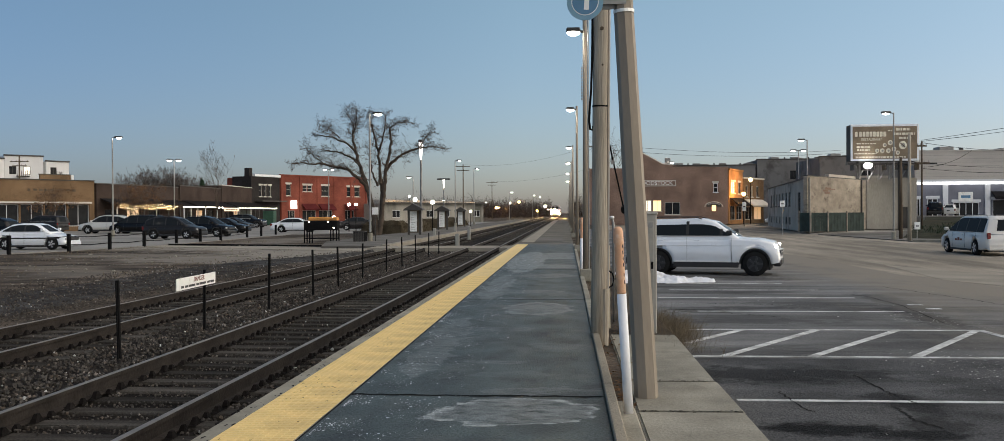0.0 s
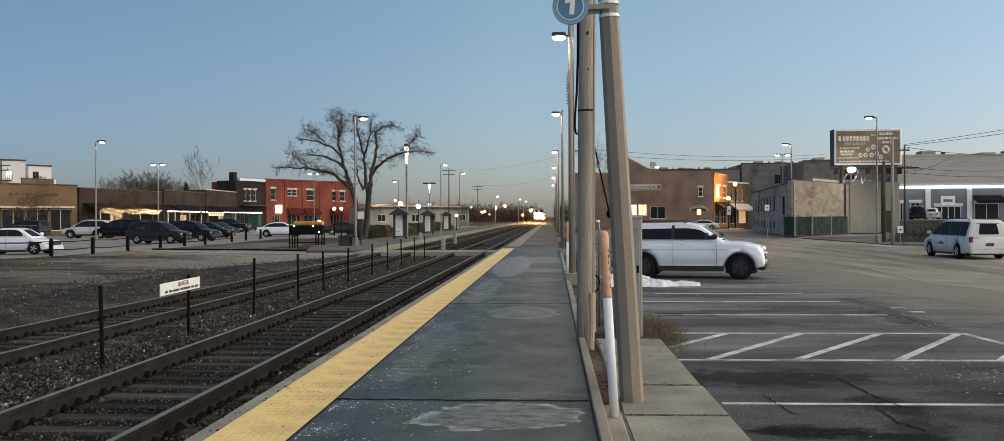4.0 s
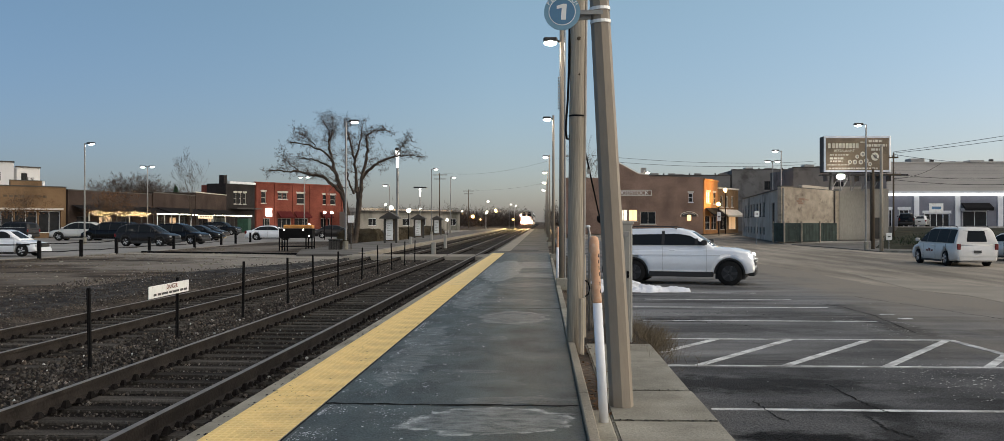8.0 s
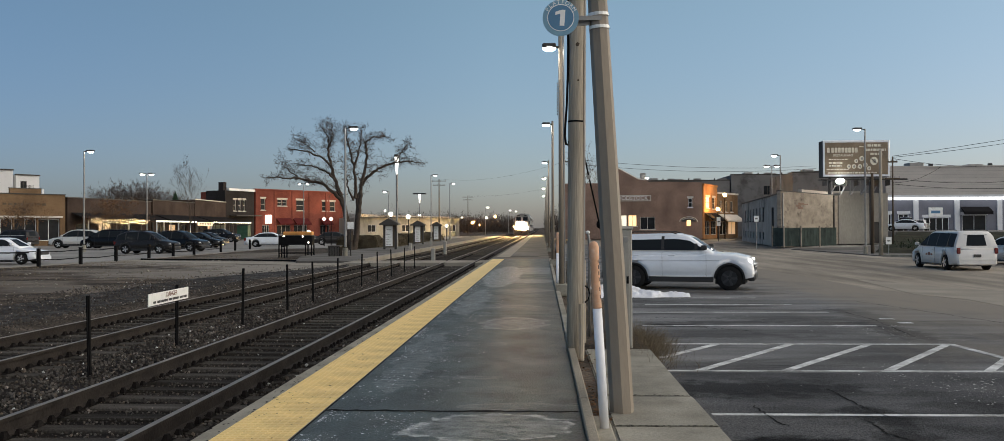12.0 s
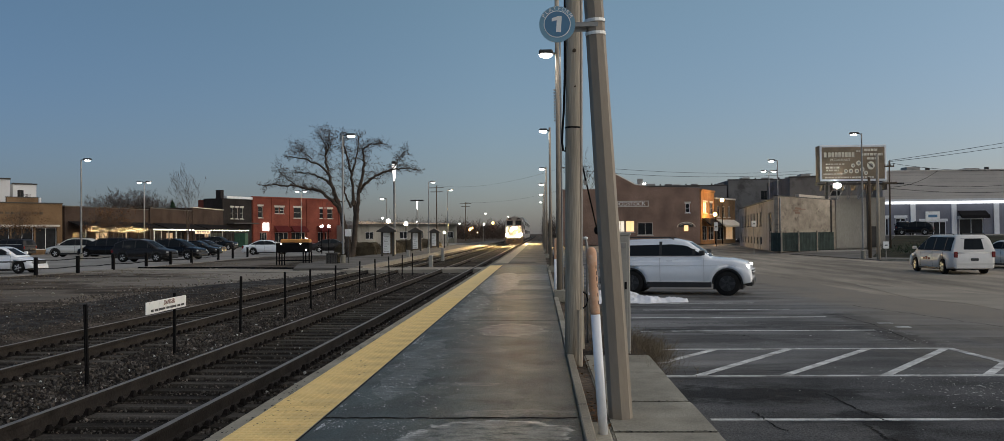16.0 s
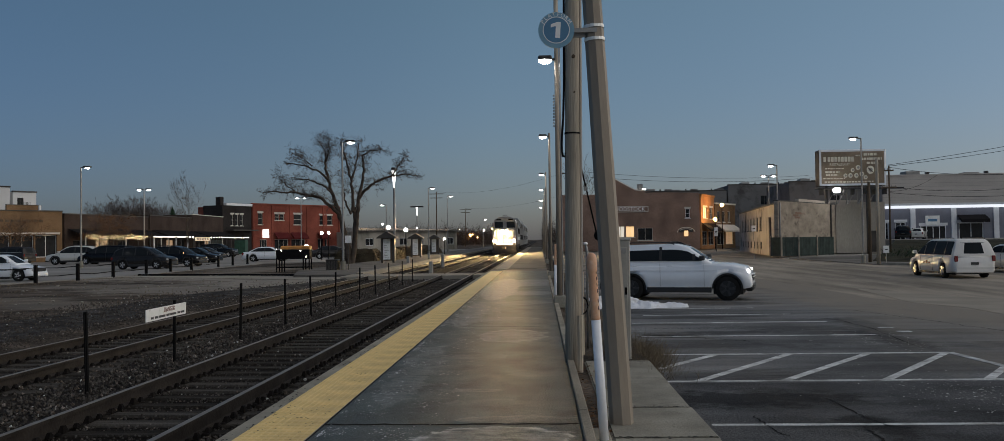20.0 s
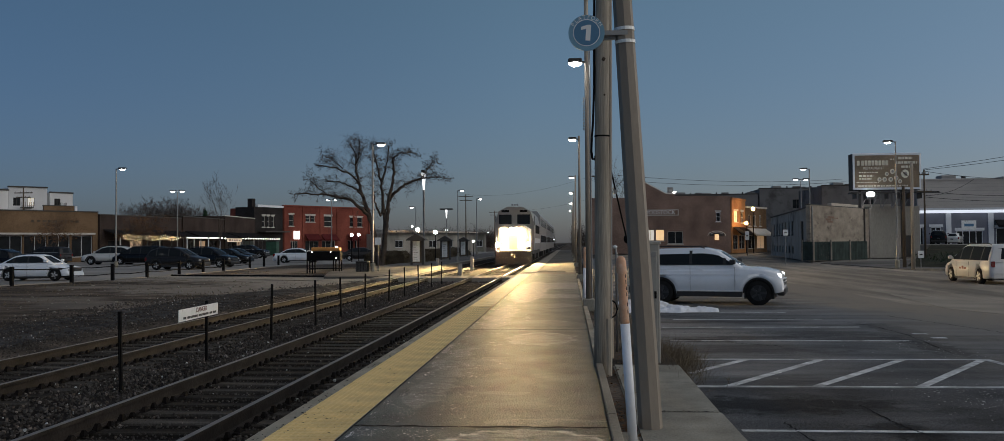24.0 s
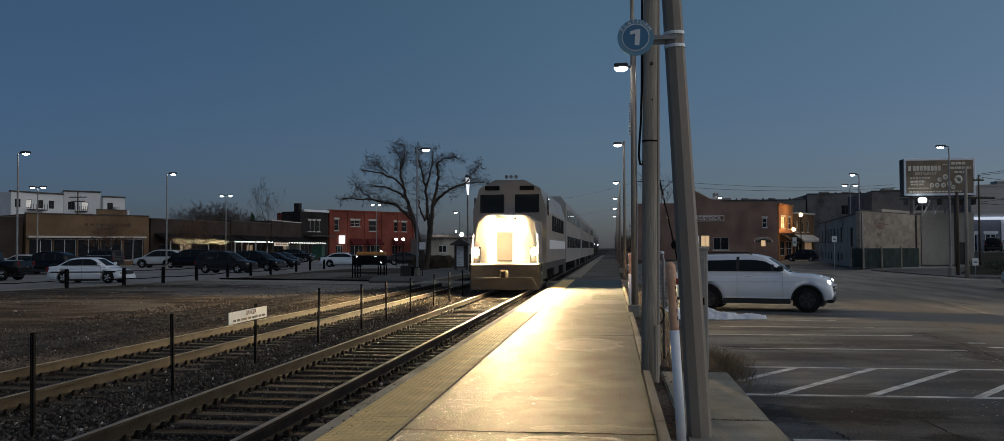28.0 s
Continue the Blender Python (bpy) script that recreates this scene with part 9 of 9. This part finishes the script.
# ---- the train ----
def train():
    t = thing("locomotive", pose(-4.23, 345, RAIL), "approaching diesel locomotive with blazing yellow headlights", "train", "train")
    prof = [(-1.5, 1.15), (1.5, 1.15), (1.52, 3.3), (1.25, 4.2), (0.6, 4.55), (-0.6, 4.55), (-1.25, 4.2), (-1.52, 3.3)]
    bm = extrude_profile(prof, 15)
    bmesh.ops.translate(bm, verts=bm.verts, vec=(0, 1.6, 0))
    part("body", bm, "loco", t)
    bm = extrude_profile([(-1.35, 1.15), (1.35, 1.15), (1.3, 2.8), (0.9, 3.05), (-0.9, 3.05), (-1.3, 2.8)], 1.6)
    for v in bm.verts:
        if v.co.y < 0.1 and v.co.z > 2:
            v.co.y += 0.35
            v.co.x *= 0.86
    part("nose", bm, "loco", t)
    for x in (-0.72, 0.72):
        part("cab_window", boxed(x - 0.5, x + 0.5, 1.56, 1.62, 3.2, 3.95, bevel=0.03), "glass", t)
    part("pilot", boxed(-1.4, 1.4, -0.15, 0.3, 0.15, 1.15, bevel=0.05), "plastic", t)
    part("frame", boxed(-1.45, 1.45, 0, 16.6, 0.85, 1.15), "plastic", t)
    for y in (3.0, 5.4, 12.0, 14.4):
        for x in (-0.7535, 0.7535):
            part("wheel", bar([(x - 0.06, y, 0.46), (x + 0.06, y, 0.46)], 0.46, 20), "rail", t)
    for y in (4.2, 13.2):
        part("bogie", boxed(-1.2, 1.2, y - 1.9, y + 1.9, 0.35, 0.85, bevel=0.05), "plastic", t)
    part("coupler", boxed(-0.14, 0.14, -0.75, 0.0, 0.6, 0.9, bevel=0.05), "rail", t)
    pl = extrude_profile([(-1.35, 0.12), (1.35, 0.12), (1.1, 0.6), (-1.1, 0.6)], 0.25)
    bmesh.ops.translate(pl, verts=pl.verts, vec=(0, -0.35, 0))
    part("snowplough", pl, "plastic", t)
    for x in (-1.3, 1.3):
        part("handrail", bar([(x, -0.12, 1.15), (x, -0.16, 1.7), (x * 0.98, 0.1, 2.3)], 0.022, 6), "white", t)
        for z in (0.45, 0.75, 1.05):
            part("step", boxed(x - 0.12, x + 0.12, 0.3, 0.55, z - 0.02, z + 0.02), "galv", t)
        part("number_board", boxed(x * 0.55 - 0.3, x * 0.55 + 0.3, 1.55, 1.6, 4.12, 4.3, bevel=0.01), "black", t)
        part("side_window", boxed(x * 1.165 - 0.02, x * 1.165 + 0.02, 2.0, 2.9, 3.1, 3.85, bevel=0.02), "glass", t)
        part("side_stripe", boxed(x * 1.165 - 0.012, x * 1.165 + 0.012, 3.4, 16.0, 1.7, 2.1), "white", t)
        for k in range(6):
            part("grille", boxed(x * 1.165 - 0.015, x * 1.165 + 0.015, 5.0 + 1.6 * k, 6.3 + 1.6 * k, 2.5, 3.2, bevel=0.01), "black", t)
    for x in (-0.2, 0.0, 0.2):
        part("horn", bar([(x, 2.6, 4.7), (x, 2.2, 4.72)], [0.03, 0.08], 10), "galv", t)
    for y in (6.0, 9.0, 12.0):
        part("roof_fan", bar([(0, y, 4.5), (0, y, 4.66)], 0.55, 20), "dark_metal", t)
    part("nose_door", boxed(-0.34, 0.34, -0.02, 0.12, 1.25, 2.4, bevel=0.02), "loco", t)
    part("headlight_housing", boxed(-0.42, 0.42, 0.3, 0.7, 2.5, 2.95, bevel=0.03), "black", t)

    def lamp_unit(x, y, z, r):
        part("headlight", ball(bmesh.new(), (x, y - 0.02, z), r, 2, (1, 0.45, 1)), "headlight", t, "blazing warm headlight")

    for x in (-0.2, 0.2):
        lamp_unit(x, 0.3, 2.72, 0.17)
    for x in (-1.15, 1.15):
        lamp_unit(x, -0.1, 1.62, 0.13)
        part("light_bracket", boxed(x - 0.16, x + 0.16, -0.095, 0.25, 1.1, 1.8, bevel=0.02), "black", t)
    c = thing("coach", pose(-4.23, 345 + 30, RAIL), "steel double-deck passenger coach behind the locomotive", "train", "train")
    bm = extrude_profile([(-1.5, 0.9), (1.5, 0.9), (1.52, 4.3), (1.2, 4.75), (-1.2, 4.75), (-1.52, 4.3)], 25)
    bmesh.ops.translate(bm, verts=bm.verts, vec=(0, -12.5, 0))
    part("body", bm, "coach", c)
    for sgn in (-1, 1):
        for z in (1.75, 3.35):
            for k in range(9):
                part("window", boxed(sgn * 1.515 - 0.02, sgn * 1.515 + 0.02, -11 + 2.5 * k, -9.3 + 2.5 * k, z, z + 0.7, bevel=0.01), "glass", c)
    for y in (-8.5, 8.5):
        part("bogie", boxed(-1.2, 1.2, y - 1.6, y + 1.6, 0.2, 0.9, bevel=0.05), "plastic", c)
    cars = [t, c]
    for k in (1, 2):
        cars.append(copy_thing(c, pose(-4.23, 345 + 30 + 26 * k, RAIL)))
    return cars


lamps_and_wires()
left_side_things()
planting()
TRAIN = train()
ties(TRACK_1, 1)
ties(TRACK_2, 2)

# seconds, how far ahead the locomotive's front stands
APPROACH = [(0, 345), (3, 307), (5, 281), (8, 240), (11, 201), (14, 169), (17, 139), (20, 109), (23, 79), (25, 60), (27, 43.0), (28, 35.5)]


# seconds, x, y, height, heading of the four cars that drive by
DRIVES = [
    [(0, 29.9, 128.2, -0.12, 136), (1.6, 29.9, 128.2, -0.12, 136), (2.4, 28.6, 129.4, -0.25, 142), (3, 26.5, 130.7, -0.39, 160), (3.5, 24.0, 131.0, -0.42, 178), (4.5, 18.7, 131.0, -0.42, 178), (5.4, 14.2, 131.4, -0.42, 165), (6.1, 12.0, 133.2, -0.42, 125), (7, 11.9, 136.2, -0.42, 96), (28, 11.9, 136.2, -0.42, 96)],
    [(0, 33.2, 124.9, 0.22, 136), (14.6, 33.2, 124.9, 0.22, 136), (16.4, 28.4, 129.5, -0.27, 142), (17, 26.8, 130.5, -0.38, 158), (17.5, 25.8, 130.8, -0.41, 168), (18, 24.9, 131.0, -0.42, 175), (18.5, 23.4, 131.0, -0.42, 178), (19, 21.8, 131.0, -0.42, 180), (21, 16.6, 131.0, -0.42, 180), (22.2, 13.4, 131.0, -0.42, 165), (23.2, 11.9, 131.6, -0.42, 120), (24, 11.6, 132.2, -0.42, 100), (28, 11.6, 132.2, -0.42, 100)],
    [(0, 86.0, 107.2, 0.955, 172), (6.5, 86.0, 107.2, 0.955, 172), (9.6, 54.0, 111.2, 0.955, 172), (10, 51.6, 112.0, 0.955, 165), (10.5, 50.0, 112.8, 0.955, 158), (11, 48.4, 113.6, 0.955, 155), (11.5, 46.2, 114.7, 0.955, 154), (12, 45.1, 115.3, 0.955, 152), (12.5, 44.0, 116.0, 0.955, 149), (13.3, 41.8, 117.9, 0.94, 140), (14, 40.0, 120.4, 0.8, 128), (14.6, 39.1, 122.4, 0.74, 118), (28, 39.1, 122.4, 0.74, 118)],
    [(0, 98.0, 105.6, 0.955, 172), (11, 98.0, 105.6, 0.955, 172), (14.5, 54.0, 111.2, 0.955, 170), (14.8, 52.3, 111.8, 0.955, 165), (15.4, 49.4, 113.1, 0.955, 156), (15.8, 47.2, 114.2, 0.955, 154), (16.2, 45.6, 115.0, 0.955, 152), (16.6, 44.3, 115.8, 0.955, 149), (17.4, 41.6, 117.4, 0.93, 142), (19, 36.6, 121.5, 0.55, 140), (20.5, 33.0, 125.0, 0.2, 136), (25.4, 30.8, 127.2, -0.02, 136), (26.4, 28.4, 129.5, -0.27, 142), (27.4, 26.5, 130.7, -0.39, 158), (28, 26.1, 130.8, -0.405, 160)],
]


def motions():
    for carried, drive in zip(PASSING, DRIVES):
        walk(carried, [(t, pose(x, y, z, 0, 0, h)) for t, x, y, z, h in drive])
    for carried, back in zip(TRAIN, (0, 30, 56, 82)):
        walk(carried, [(t, pose(-4.23, y + back, RAIL)) for t, y in APPROACH])


motions()
